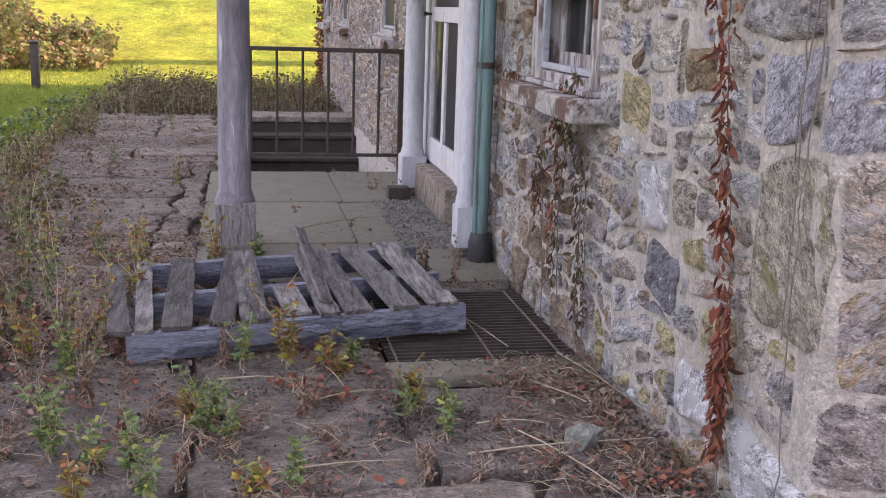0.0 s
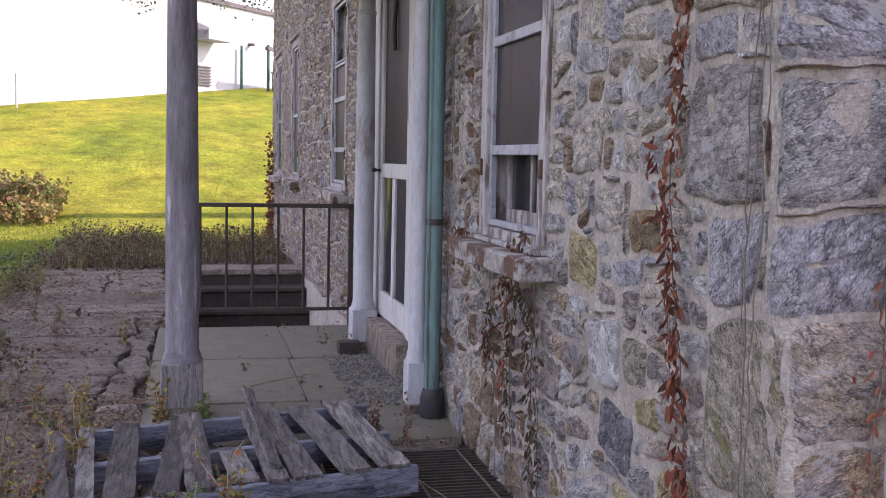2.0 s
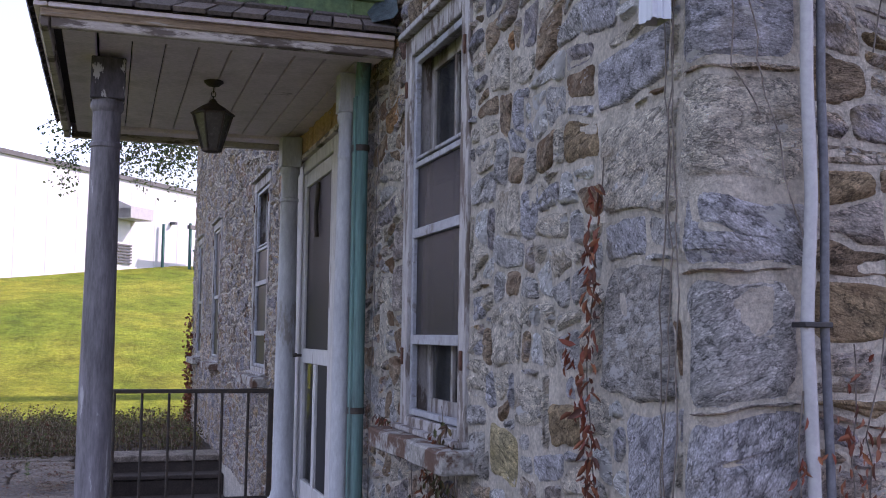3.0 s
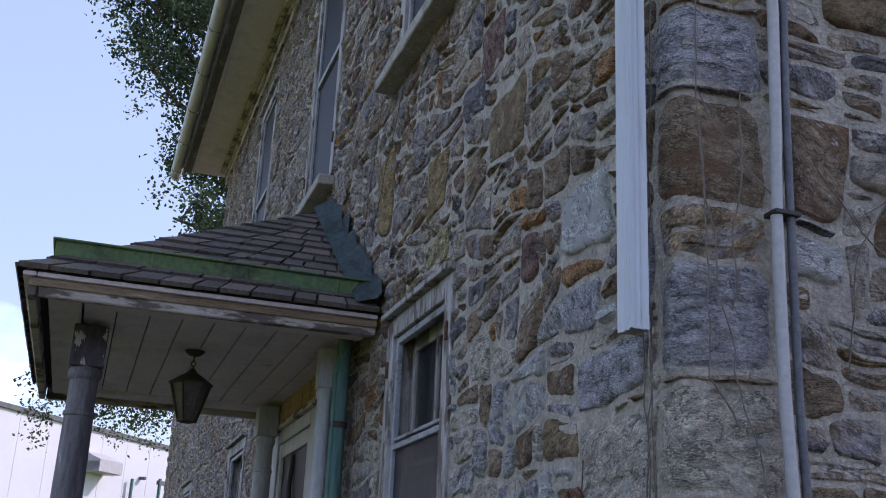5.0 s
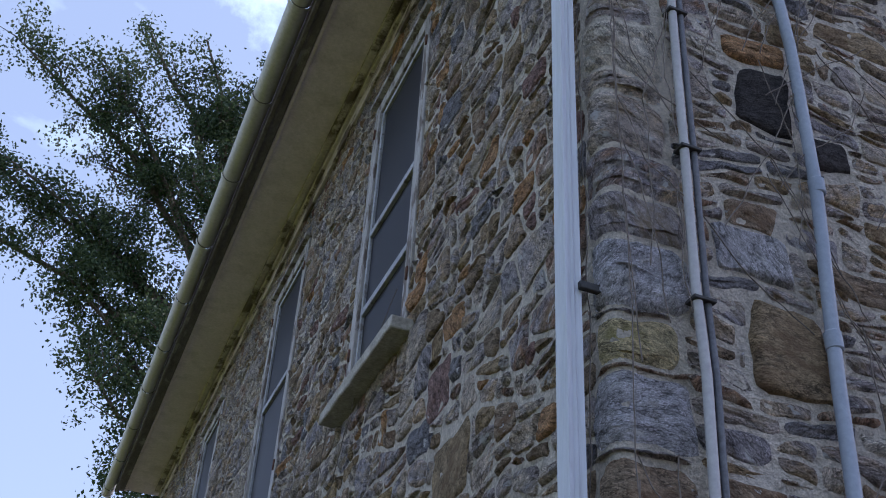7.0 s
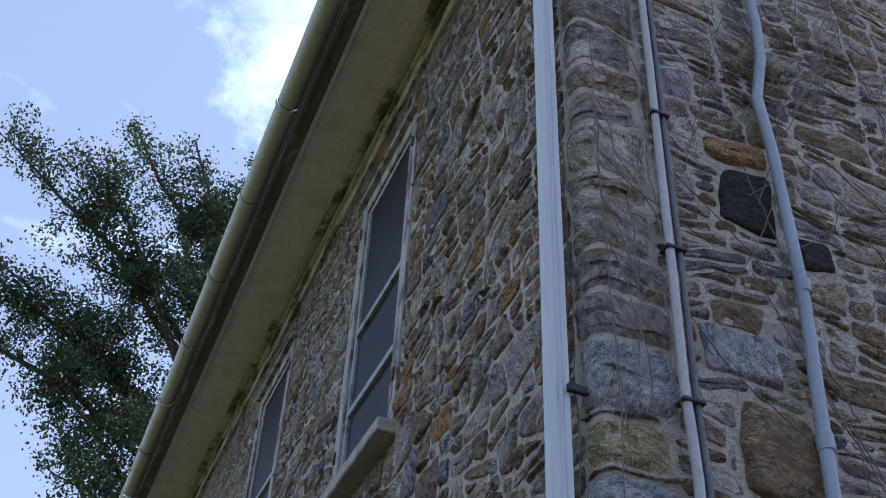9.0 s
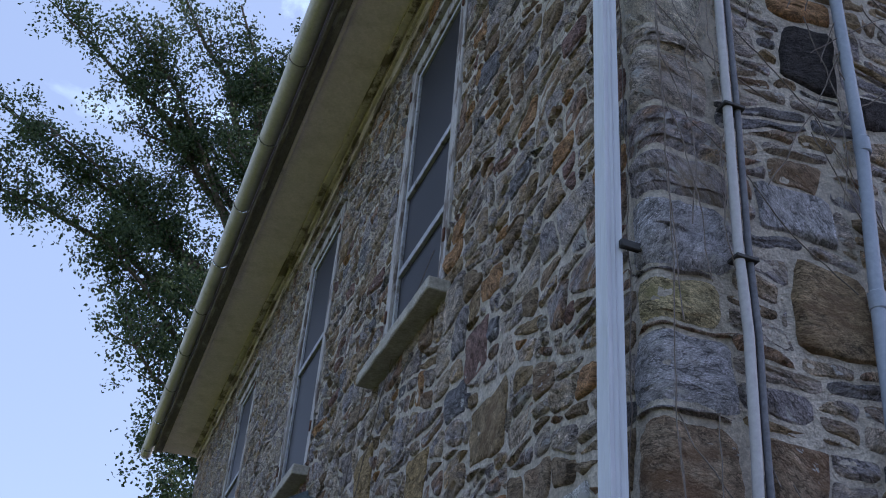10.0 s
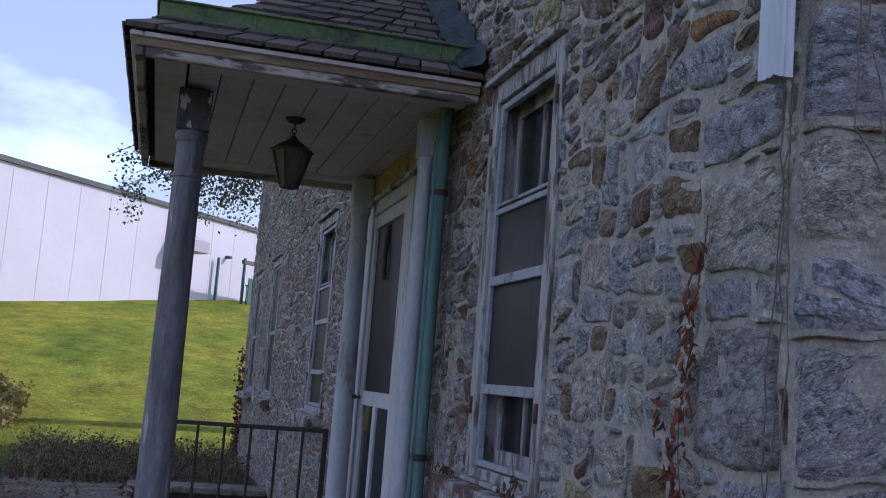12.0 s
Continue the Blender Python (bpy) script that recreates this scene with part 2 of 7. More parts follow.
TINTS = {"tan": [(0.414, 0.287, 0.138), (0.506, 0.356, 0.184)],
         "red": [(0.271, 0.163, 0.150), (0.380, 0.231, 0.203)],
         "white": [(0.678, 0.678, 0.691), (0.750, 0.750, 0.750)],
         "brown": [(0.353, 0.257, 0.163), (0.461, 0.339, 0.203)],
         "dark": [(0.203, 0.203, 0.231), (0.313, 0.299, 0.326)],
         "blue": [(0.400, 0.395, 0.440), (0.520, 0.512, 0.545)],
         "ochre": [(0.516, 0.420, 0.231), (0.597, 0.516, 0.326)],
         "grit": [(0.543, 0.489, 0.420), (0.637, 0.583, 0.516)],
         "lichen": [(0.44, 0.39, 0.31), (0.56, 0.51, 0.42)],
         "lime": [(0.25, 0.24, 0.25), (0.42, 0.395, 0.375), (0.33, 0.295, 0.26)],
         "umber": [(0.20, 0.14, 0.10), (0.34, 0.25, 0.17), (0.26, 0.19, 0.14)],
         "layer": [(0.366, 0.353, 0.353), (0.583, 0.570, 0.570)],
         "rust": [(0.326, 0.217, 0.150), (0.516, 0.407, 0.299)],
         "black": [(0.035, 0.030, 0.035), (0.070, 0.060, 0.060)],
         "orange": [(0.461, 0.231, 0.109), (0.570, 0.339, 0.176)]}
for k_ in ("white", "blue", "grit", "layer", "lime"):
    TINTS[k_] = [tuple(min(0.8, 1.16 * c) for c in col_) for col_ in TINTS[k_]]
PLAIN = {k: v for k, v in ROCK.items() if not k.startswith("patch")}
WORN = {"white": (0.50, 0.55), "lime": (0.55, 0.59), "lichen": (0.66, 0.69), "blue": (0.60, 0.64), "grit": (0.60, 0.64), "rust": (0.63, 0.66), "red": (0.64, 0.67), "dark": (0.62, 0.65)}
STAIN = {"lichen": ((0.30, 0.28, 0.10), 4.0, (0.56, 0.66)), "rust": ((0.24, 0.13, 0.07), 5.0, (0.48, 0.60)), "grit": ((0.36, 0.27, 0.18), 4.0, (0.55, 0.68)), "ochre": ((0.30, 0.27, 0.10), 5.0, (0.56, 0.68)), "blue": ((0.36, 0.30, 0.24), 3.0, (0.60, 0.72)), "brown": ((0.24, 0.15, 0.09), 6.0, (0.50, 0.64))}
tint_mats = {k: material(k + "_stone", v, patch=(0.70, 0.695, 0.69) if k in WORN else None, patch_scale=10.0, patch_at=WORN[k] if k in WORN else (0.6, 0.64), patch2=STAIN[k][0] if k in STAIN else None, patch2_scale=STAIN[k][1] if k in STAIN else 3.0, patch2_at=STAIN[k][2] if k in STAIN else (0.5, 0.6), turn="object", **PLAIN) for k, v in TINTS.items()}
mortar_mat = material("mortar", [(0.55, 0.495, 0.435), (0.68, 0.62, 0.55), (0.61, 0.555, 0.49)], 3.0, 8.0, 0.95, 1.0, 80.0, 0.3, bump_distance=0.03, mid=0.25, mid_scale=14.0, patch2=(0.40, 0.36, 0.28), patch2_scale=1.2)
flag_mat = material("flagstone", [(0.150, 0.124, 0.108), (0.210, 0.172, 0.145), (0.178, 0.150, 0.130), (0.240, 0.192, 0.158), (0.132, 0.108, 0.097)], 3.0, 9.0, 0.85, 1.0, 90.0, 0.6, "object", stretch=(1, 1.4, 1), mid=0.6, mid_scale=12.0, patch=(0.060, 0.046, 0.038), patch_scale=4.5, patch_at=(0.53, 0.66), patch2=(0.19, 0.18, 0.13), patch2_scale=1.1)
porch_flag_mat = material("porch_slab", [(0.118, 0.107, 0.083), (0.155, 0.140, 0.108), (0.135, 0.122, 0.096)], 2.0, 9.0, 0.8, 0.4, 60.0, 0.24, "object", mid=0.18, mid_scale=7.0, patch=(0.14, 0.135, 0.10), patch_scale=2.0, patch_at=(0.50, 0.68))
soil_mat = material("soil", [(0.035, 0.026, 0.021), (0.07, 0.050, 0.038), (0.105, 0.076, 0.058)], 9.0, 9.0, 1.0, 1.0, 90.0, 0.55, mid=0.3)
grass_mat = material("lawn", [(0.066, 0.106, 0.009), (0.112, 0.148, 0.013), (0.172, 0.182, 0.020), (0.090, 0.124, 0.011)], 0.30, 9.0, 1.0, 0.8, 10.0, 0.40, bump_distance=0.06, mid=0.42, mid_scale=1.4, stretch=(1, 0.5, 1))
grass_mat.node_tree.nodes["Principled BSDF"].inputs["Specular IOR Level"].default_value = 0.08
white_wood = material("white_painted_wood", [(0.20, 0.185, 0.182), (0.35, 0.335, 0.335), (0.265, 0.248, 0.245)], 5.0, 6.0, 0.7, 0.4, 60.0, 0.2, stretch=(1, 1, 0.25), mid=0.18, patch=(0.12, 0.095, 0.085), patch_scale=16.0, patch_at=(0.50, 0.57))
door_paint = material("door_paint", [(0.37, 0.37, 0.375), (0.50, 0.495, 0.50), (0.43, 0.425, 0.43)], 5.0, 6.0, 0.65, 0.3, 60.0, 0.15, stretch=(1, 1, 0.25), mid=0.12, patch=(0.26, 0.24, 0.23), patch_scale=6.0, patch_at=(0.58, 0.64))
column_mat = material("grey_weathered_paint", [(0.075, 0.066, 0.078), (0.16, 0.148, 0.165), (0.105, 0.094, 0.11)], 5.0, 7.0, 0.65, 0.3, 60.0, 0.3, stretch=(1.6, 1.6, 0.25), mid=0.35, mid_scale=9.0, patch=(0.33, 0.32, 0.34), patch_scale=9.0, patch_at=(0.63, 0.645))
cap_mat = material("flaking_capital_paint", [(0.055, 0.048, 0.06), (0.095, 0.085, 0.10)], 6.0, 7.0, 0.75, 0.4, 60.0, 0.3, mid=0.3, stretch=(1.5, 1.5, 0.5), patch=(0.42, 0.41, 0.43), patch_scale=11.0, patch_at=(0.56, 0.58))
pale_column = material("pale_grey_paint", [(0.31, 0.32, 0.345), (0.40, 0.41, 0.435), (0.355, 0.365, 0.39)], 4.0, 7.0, 0.6, 0.25, 60.0, 0.15, stretch=(1, 1, 0.3), mid=0.1, patch=(0.24, 0.22, 0.21), patch_scale=4.0, patch_at=(0.62, 0.67))
iron_mat = material("rusty_black_iron", [(0.030, 0.026, 0.024), (0.045, 0.035, 0.030), (0.07, 0.045, 0.032)], 14.0, 6.0, 0.65, 0.3, 120.0, 0.3)
copper_mat = material("verdigris_copper", [(0.050, 0.135, 0.130), (0.09, 0.185, 0.178), (0.13, 0.20, 0.205)], 5.0, 6.0, 0.65, 0.15, 60.0, 0.25, stretch=(2, 2, 0.15), mid=0.2, patch=(0.06, 0.075, 0.075), patch_scale=4.0, patch_at=(0.54, 0.62))
alu_mat = material("white_aluminium", [(0.38, 0.41, 0.47), (0.45, 0.48, 0.54), (0.41, 0.44, 0.50)], 2.0, 4.0, 0.4, 0.05, 30.0, 0.08, stretch=(3, 3, 0.15), patch=(0.28, 0.29, 0.32), patch_scale=3.0, patch_at=(0.58, 0.72))
storm_mat = material("storm_frame", [(0.23, 0.24, 0.275), (0.32, 0.33, 0.365)], 3.0, 4.0, 0.55, 0.1, 40.0, 0.2, mid=0.18, patch=(0.14, 0.13, 0.13), patch_scale=8.0, patch_at=(0.56, 0.62))
eave_mat = material("eave_paint", [(0.53, 0.45, 0.505), (0.63, 0.54, 0.60), (0.58, 0.49, 0.55)], 3.0, 7.0, 0.75, 0.2, 50.0, 0.15, mid=0.1, mid_scale=6.0, patch=(0.10, 0.085, 0.08), patch_scale=2.5, patch_at=(0.64, 0.72))
gutter_mat = material("weathered_gutter", [(0.36, 0.35, 0.32), (0.44, 0.43, 0.39), (0.40, 0.385, 0.35)], 3.0, 6.0, 0.5, 0.1, 40.0, 0.15, patch=(0.22, 0.19, 0.17), patch_scale=5.0, patch_at=(0.60, 0.72))
trim_mat = material("peeling_trim", [(0.36, 0.31, 0.29), (0.44, 0.385, 0.36), (0.52, 0.475, 0.475)], 4.0, 7.0, 0.8, 0.4, 60.0, 0.2, stretch=(0.5, 0.5, 2), mid=0.15, patch=(0.115, 0.09, 0.08), patch_scale=5.0, patch_at=(0.50, 0.56))
eave_wood = material("bare_brown_board", [(0.16, 0.10, 0.065), (0.27, 0.19, 0.13), (0.20, 0.14, 0.10)], 5.0, 8.0, 0.85, 0.5, 60.0, 0.35, stretch=(0.4, 1, 4), mid=0.3, patch=(0.36, 0.33, 0.29), patch_scale=5.0, patch_at=(0.56, 0.62))
shingle_mat = material("wood_shingle", [(0.085, 0.070, 0.066), (0.12, 0.10, 0.095), (0.10, 0.085, 0.085), (0.15, 0.12, 0.11)], 6.0, 8.0, 0.9, 0.6, 70.0, 0.4, "object")
# near-black: the darkness of unlit rooms is put into this colour
dark_mat = material("unlit_black", [(0.018, 0.018, 0.02), (0.03, 0.03, 0.032)], 2.0, 3.0, 0.9, 0.0)
white_wall = material("white_metal_cladding", [(0.47, 0.49, 0.53), (0.51, 0.53, 0.57)], 0.4, 3.0, 0.6, 0.0, 6.0, 0.03)
old_wood = material("weathered_pallet_wood", [(0.085, 0.074, 0.074), (0.17, 0.152, 0.148), (0.115, 0.10, 0.096), (0.30, 0.28, 0.27), (0.10, 0.088, 0.084)], 6.0, 9.0, 0.9, 0.9, 90.0, 0.5, "object", stretch=(4.5, 0.55, 4.5), mid=0.6, mid_scale=12.0, crack=0.6, crack_scale=3.5)

green_gutter = material("green_copper", [(0.07, 0.115, 0.05), (0.10, 0.155, 0.065), (0.055, 0.12, 0.08)], 3.0, 6.0, 0.7, 0.15, 50.0, 0.3, mid=0.2, patch=(0.04, 0.045, 0.035), patch_scale=3.5, patch_at=(0.56, 0.66))
flash_mat = material("lead_flashing", [(0.035, 0.06, 0.07), (0.075, 0.11, 0.12), (0.03, 0.045, 0.055)], 8.0, 5.0, 0.6, 0.5, 60.0, 0.35, mid=0.35)
glaze_dark = material("lantern_glass", [(0.05, 0.05, 0.045), (0.09, 0.085, 0.075)], 6.0, 4.0, 0.25, 0.0)
conduit_mat = material("grey_conduit", [(0.30, 0.30, 0.32), (0.37, 0.37, 0.39)], 4.0, 5.0, 0.55, 0.1, 60.0, 0.12)
conduit_blue = material("blue_grey_conduit", [(0.20, 0.24, 0.31), (0.26, 0.30, 0.37)], 4.0, 5.0, 0.5, 0.1, 60.0, 0.12)
rubber_mat = material("black_cable", [(0.018, 0.018, 0.02), (0.035, 0.034, 0.036)], 8.0, 4.0, 0.6, 0.1)
cable_grey = material("dark_grey_cable", [(0.075, 0.08, 0.10), (0.12, 0.125, 0.145)], 8.0, 4.0, 0.6, 0.1)
sill_mat = material("rotten_painted_sill", [(0.20, 0.18, 0.165), (0.36, 0.345, 0.33), (0.27, 0.25, 0.235)], 9.0, 8.0, 0.9, 0.8, 70.0, 0.4, mid=0.35, patch=(0.13, 0.075, 0.055), patch_scale=6.0, patch_at=(0.50, 0.56))
concrete_mat = material("concrete_sill", [(0.24, 0.225, 0.20), (0.33, 0.31, 0.28), (0.28, 0.26, 0.235)], 5.0, 8.0, 0.9, 0.5, 60.0, 0.3, mid=0.25, mid_scale=12.0)
curtain_mat = material("dusty_curtain", [(0.20, 0.20, 0.21), (0.34, 0.34, 0.35), (0.27, 0.27, 0.28)], 10.0, 4.0, 0.95, 0.2, 60.0, 0.1, stretch=(6, 6, 0.4))
bark_mat = material("bark", [(0.07, 0.06, 0.05), (0.13, 0.11, 0.09)], 8.0, 8.0, 0.95, 0.8, 40.0, 0.4)
twig_mat = material("dry_vine", [(0.085, 0.07, 0.062), (0.15, 0.125, 0.112), (0.11, 0.092, 0.083)], 20.0, 4.0, 0.95, 0.2)
crumb_mat = material("dark_crumbs", [(0.03, 0.022, 0.018), (0.075, 0.05, 0.038), (0.05, 0.036, 0.03), (0.14, 0.10, 0.08)], 9.0, 4.0, 0.95, 0.0, 60.0, 0.2, "island")
straw_mat = material("dry_stalk", [(0.24, 0.19, 0.13), (0.36, 0.30, 0.22), (0.17, 0.12, 0.085)], 5.0, 4.0, 0.95, 0.1, 60.0, 0.2, "island")
tan_stone = material("tan_lintel_stone", [(0.34, 0.20, 0.11), (0.44, 0.28, 0.17), (0.38, 0.24, 0.14)], 6.0, 8.0, 0.9, 0.7, 60.0, 0.35)
rock_mat = material("green_grey_rock", [(0.13, 0.13, 0.115), (0.19, 0.19, 0.17)], 9.0, 8.0, 0.9, 0.8, 60.0, 0.35, mid=0.3)
rod_mat = material("dull_rusty_rod", [(0.10, 0.07, 0.06), (0.17, 0.125, 0.10)], 20.0, 6.0, 0.9, 0.4)
plinth_mat = material("cracked_grey_wood", [(0.13, 0.12, 0.12), (0.22, 0.205, 0.20), (0.17, 0.16, 0.155)], 6.0, 8.0, 0.9, 0.7, 60.0, 0.35, stretch=(4, 4, 0.6), mid=0.35, crack=0.6, crack_scale=3.0)
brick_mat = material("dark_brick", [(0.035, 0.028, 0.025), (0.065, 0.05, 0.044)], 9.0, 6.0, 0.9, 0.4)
gravel_mat = material("gravel", [(0.09, 0.085, 0.085), (0.16, 0.15, 0.145), (0.23, 0.22, 0.21)], 9.0, 4.0, 0.95, 0.3, 60.0, 0.2, "island")


def leaf_material(name, cols, rough=0.6, through=0.25):
    m = material(name, cols, 12.0, 3.0, rough, 0.0, 40.0, 0.2, "island", weave=0.06)
    t = m.node_tree
    p = t.nodes["Principled BSDF"]
    src = p.inputs["Base Color"].links[0].from_socket
    tl = t.nodes.new("ShaderNodeBsdfTranslucent")
    mixn = t.nodes.new("ShaderNodeMixShader")
    mixn.inputs[0].default_value = through
    t.links.new(src, tl.inputs["Color"])
    t.links.new(p.outputs[0], mixn.inputs[1])
    t.links.new(tl.outputs[0], mixn.inputs[2])
    t.links.new(mixn.outputs[0], t.nodes["Material Output"].inputs["Surface"])
    return m


tree_leaf = leaf_material("tree_leaves", [(0.026, 0.052, 0.026), (0.045, 0.08, 0.032), (0.075, 0.11, 0.042), (0.034, 0.064, 0.03)], through=0.32)
weed_leaf = leaf_material("weed_leaves", [(0.075, 0.14, 0.048), (0.135, 0.20, 0.06), (0.105, 0.16, 0.08), (0.29, 0.30, 0.07), (0.16, 0.18, 0.10), (0.06, 0.105, 0.048)])
turn_leaf = leaf_material("turning_leaves", [(0.34, 0.30, 0.05), (0.28, 0.10, 0.05), (0.13, 0.18, 0.05), (0.20, 0.055, 0.03), (0.17, 0.20, 0.06), (0.15, 0.09, 0.05)])
dead_leaf = leaf_material("dead_leaves", [(0.12, 0.06, 0.04), (0.20, 0.12, 0.08), (0.11, 0.075, 0.06), (0.27, 0.19, 0.14), (0.17, 0.045, 0.03), (0.09, 0.07, 0.06), (0.16, 0.11, 0.085)], 0.8, 0.1)
red_leaf = leaf_material("red_vine_leaves", [(0.20, 0.05, 0.03), (0.14, 0.04, 0.028), (0.24, 0.085, 0.04), (0.17, 0.06, 0.035), (0.10, 0.045, 0.035)], 0.75, 0.1)
vine_leaf = leaf_material("withered_vine_leaves", [(0.05, 0.055, 0.025), (0.09, 0.05, 0.035), (0.06, 0.045, 0.035), (0.13, 0.06, 0.035), (0.07, 0.075, 0.03)], 0.8, 0.1)
brush_leaf = leaf_material("border_weeds", [(0.08, 0.058, 0.04), (0.12, 0.072, 0.048), (0.06, 0.08, 0.03), (0.14, 0.055, 0.036), (0.085, 0.11, 0.038), (0.14, 0.105, 0.048)], 0.8, 0.15)
bush_leaf = leaf_material("sunlit_bush", [(0.15, 0.20, 0.05), (0.30, 0.19, 0.08), (0.20, 0.25, 0.06), (0.33, 0.15, 0.09), (0.12, 0.18, 0.045), (0.28, 0.22, 0.09)], 0.8, 0.25)
blade_mat = leaf_material("grass_blades", [(0.085, 0.155, 0.022), (0.14, 0.20, 0.034), (0.19, 0.22, 0.05), (0.115, 0.185, 0.03)], 0.8, 0.3)


def glass_material(name, tint, rough, alpha):
    m = bpy.data.materials.new(name)
    m.use_nodes = True
    t = m.node_tree
    p = t.nodes["Principled BSDF"]
    p.inputs["Base Color"].default_value = (*tint, 1)
    p.inputs["Roughness"].default_value = rough
    p.inputs["IOR"].default_value = 1.45
    p.inputs["Specular IOR Level"].default_value = 0.12 if rough > 0.3 else 0.5
    mixn = t.nodes.new("ShaderNodeMixShader")
    tr_ = t.nodes.new("ShaderNodeBsdfTransparent")
    mixn.inputs[0].default_value = alpha
    t.links.new(tr_.outputs[0], mixn.inputs[1])
    t.links.new(p.outputs[0], mixn.inputs[2])
    t.links.new(mixn.outputs[0], t.nodes["Material Output"].inputs["Surface"])
    return m


pane_mat = glass_material("window_glass", (0.03, 0.032, 0.035), 0.06, 0.45)
screen_mat = glass_material("insect_screen", (0.032, 0.033, 0.040), 0.40, 0.74)


# ---- ground: one sheet from the terrace to the hill and the horizon ----
GRATE = (-0.72, -0.03, 1.61, 2.57)
STAIRWELL = (-1.35, 0.0, 6.02, 9.9)


def ground_z(x, y):
    s = max(0.0, y - 15.0)
    z = 0.128 * (s * s / (s + 5.0))
    z -= max(0.0, y - 58.0) * 0.128
    z += 0.012 * x * min(1.0, s / 30.0)
    lawn = min(1.0, max(0.0, (-2.75 - x) / 1.2))
    return z - 0.035 + lawn * (0.05 * n3(x * 0.4, y * 0.4) - 0.02)


def ground():
    xs = sorted(set([-400, -200, -100, -60, -40, -30, -24, -20, -16, -13, -11, 400, 200, 100, 60, 40, 30, 20, 14, 10, 7, 5, 3.5, 2.5, 1.8, 1.2] + [round(-9.5 + 0.5 * i, 2) for i in range(21)] + [GRATE[0], GRATE[1], STAIRWELL[0], STAIRWELL[1]]))
    ys = sorted(set([-300, -100, -40, -20, -10, -6, 500, 300, 200, 140, 100, 85, 75, 68, 64] + [round(-4 + 0.5 * i, 2) for i in range(44)] + [18 + i for i in range(44)] + [GRATE[2], GRATE[3], STAIRWELL[2], STAIRWELL[3]]))
    bm = bmesh.new()
    vs = [[bm.verts.new((x, y, ground_z(x, y) if y < 58.1 else ground_z(x, 58) - 0.002 * (y - 58))) for y in ys] for x in xs]
    for i in range(len(xs) - 1):
        for j in range(len(ys) - 1):
            cx, cy = (xs[i] + xs[i + 1]) / 2, (ys[j] + ys[j + 1]) / 2
            if any(h[0] < cx < h[1] and h[2] < cy < h[3] for h in (GRATE, STAIRWELL)):
                continue
            f = bm.faces.new((vs[i][j], vs[i + 1][j], vs[i + 1][j + 1], vs[i][j + 1]))
            f.material_index = 1 if (cx > -2.9 + 0.25 * n3(0, cy) and cy < 12.5) else 0
    ob = solid("ground", bm, grass_mat, "mown green lawn rising to a hill, with bare soil by the house", "ground", kind="structure")
    ob.data.materials.append(soil_mat)
    return ob


ground()


# ---- masonry ----
def split_rect(r, rng, wlim, hlim, out):
    u0, u1, v0, v1 = r
    w, h = u1 - u0, v1 - v0
    wl, hl = rng.uniform(*wlim), rng.uniform(*hlim)
    if w <= wl and h <= hl:
        out.append(r)
        return
    if w / wl > h / hl:
        c = u0 + w * rng.uniform(0.36, 0.64)
        split_rect((u0, c, v0, v1), rng, wlim, hlim, out)
        split_rect((c, u1, v0, v1), rng, wlim, hlim, out)
    else:
        c = v0 + h * rng.uniform(0.36, 0.64)
        split_rect((u0, u1, v0, c), rng, wlim, hlim, out)
        split_rect((u0, u1, c, v1), rng, wlim, hlim, out)


def cut_out(rects, hole, least=0.05):
    h0, h1, g0, g1 = hole
    out = []
    for u0, u1, v0, v1 in rects:
        if u1 <= h0 or u0 >= h1 or v1 <= g0 or v0 >= g1:
            out.append((u0, u1, v0, v1))
            continue
        for q in ((u0, min(u1, h0), v0, v1), (max(u0, h1), u1, v0, v1), (max(u0, h0), min(u1, h1), v0, min(v1, g0)), (max(u0, h0), min(u1, h1), max(v0, g1), v1)):
            if q[1] - q[0] > least and q[3] - q[2] > least:
                out.append(q)
    return out


def clip(poly, a, b, c):
    """The part of a convex outline where a*u + b*v <= c."""
    out = []
    for (u0, v0), (u1, v1) in zip(poly, poly[1:] + poly[:1]):
        d0, d1 = a * u0 + b * v0 - c, a * u1 + b * v1 - c
        if d0 <= 0:
            out.append((u0, v0))
        if d0 * d1 < 0:
            f = d0 / (d0 - d1)
            out.append((u0 + (u1 - u0) * f, v0 + (v1 - v0) * f))
    return out


def area(poly):
    return 0.5 * sum(p[0] * q[1] - q[0] * p[1] for p, q in zip(poly, poly[1:] + poly[:1]))


def outline(r):
    return [(r[0], r[2]), (r[1], r[2]), (r[1], r[3]), (r[0], r[3])]


def rubble(poly, rng, wlim, hlim, slant=0.16):
    """Irregular stones that fit one another: an outline split again and again along slanted lines."""
    done, todo = [], [poly]
    while todo:
        p = todo.pop()
        us, vs = [q[0] for q in p], [q[1] for q in p]
        w, h = max(us) - min(us), max(vs) - min(vs)
        wl, hl = rng.uniform(*wlim), rng.uniform(*hlim)
        if w <= wl and h <= hl:
            done.append(p)
            continue
        f = rng.uniform(0.33, 0.67)
        if w > 2.5 or h > 2.5:
            th = 0.0
        else:
            th = rng.gauss(0, slant)
        if w / wl > h / hl:
            a, b = math.cos(th), math.sin(th)
        else:
            a, b = math.sin(th), math.cos(th)
        c = a * (min(us) + f * w if w / wl > h / hl else (min(us) + max(us)) / 2) + b * (min(vs) + f * h if w / wl <= h / hl else (min(vs) + max(vs)) / 2)
        for q in (clip(p, a, b, c), clip(p, -a, -b, -c)):
            if len(q) > 2 and area(q) > 0.0015:
                todo.append(q)
    return done


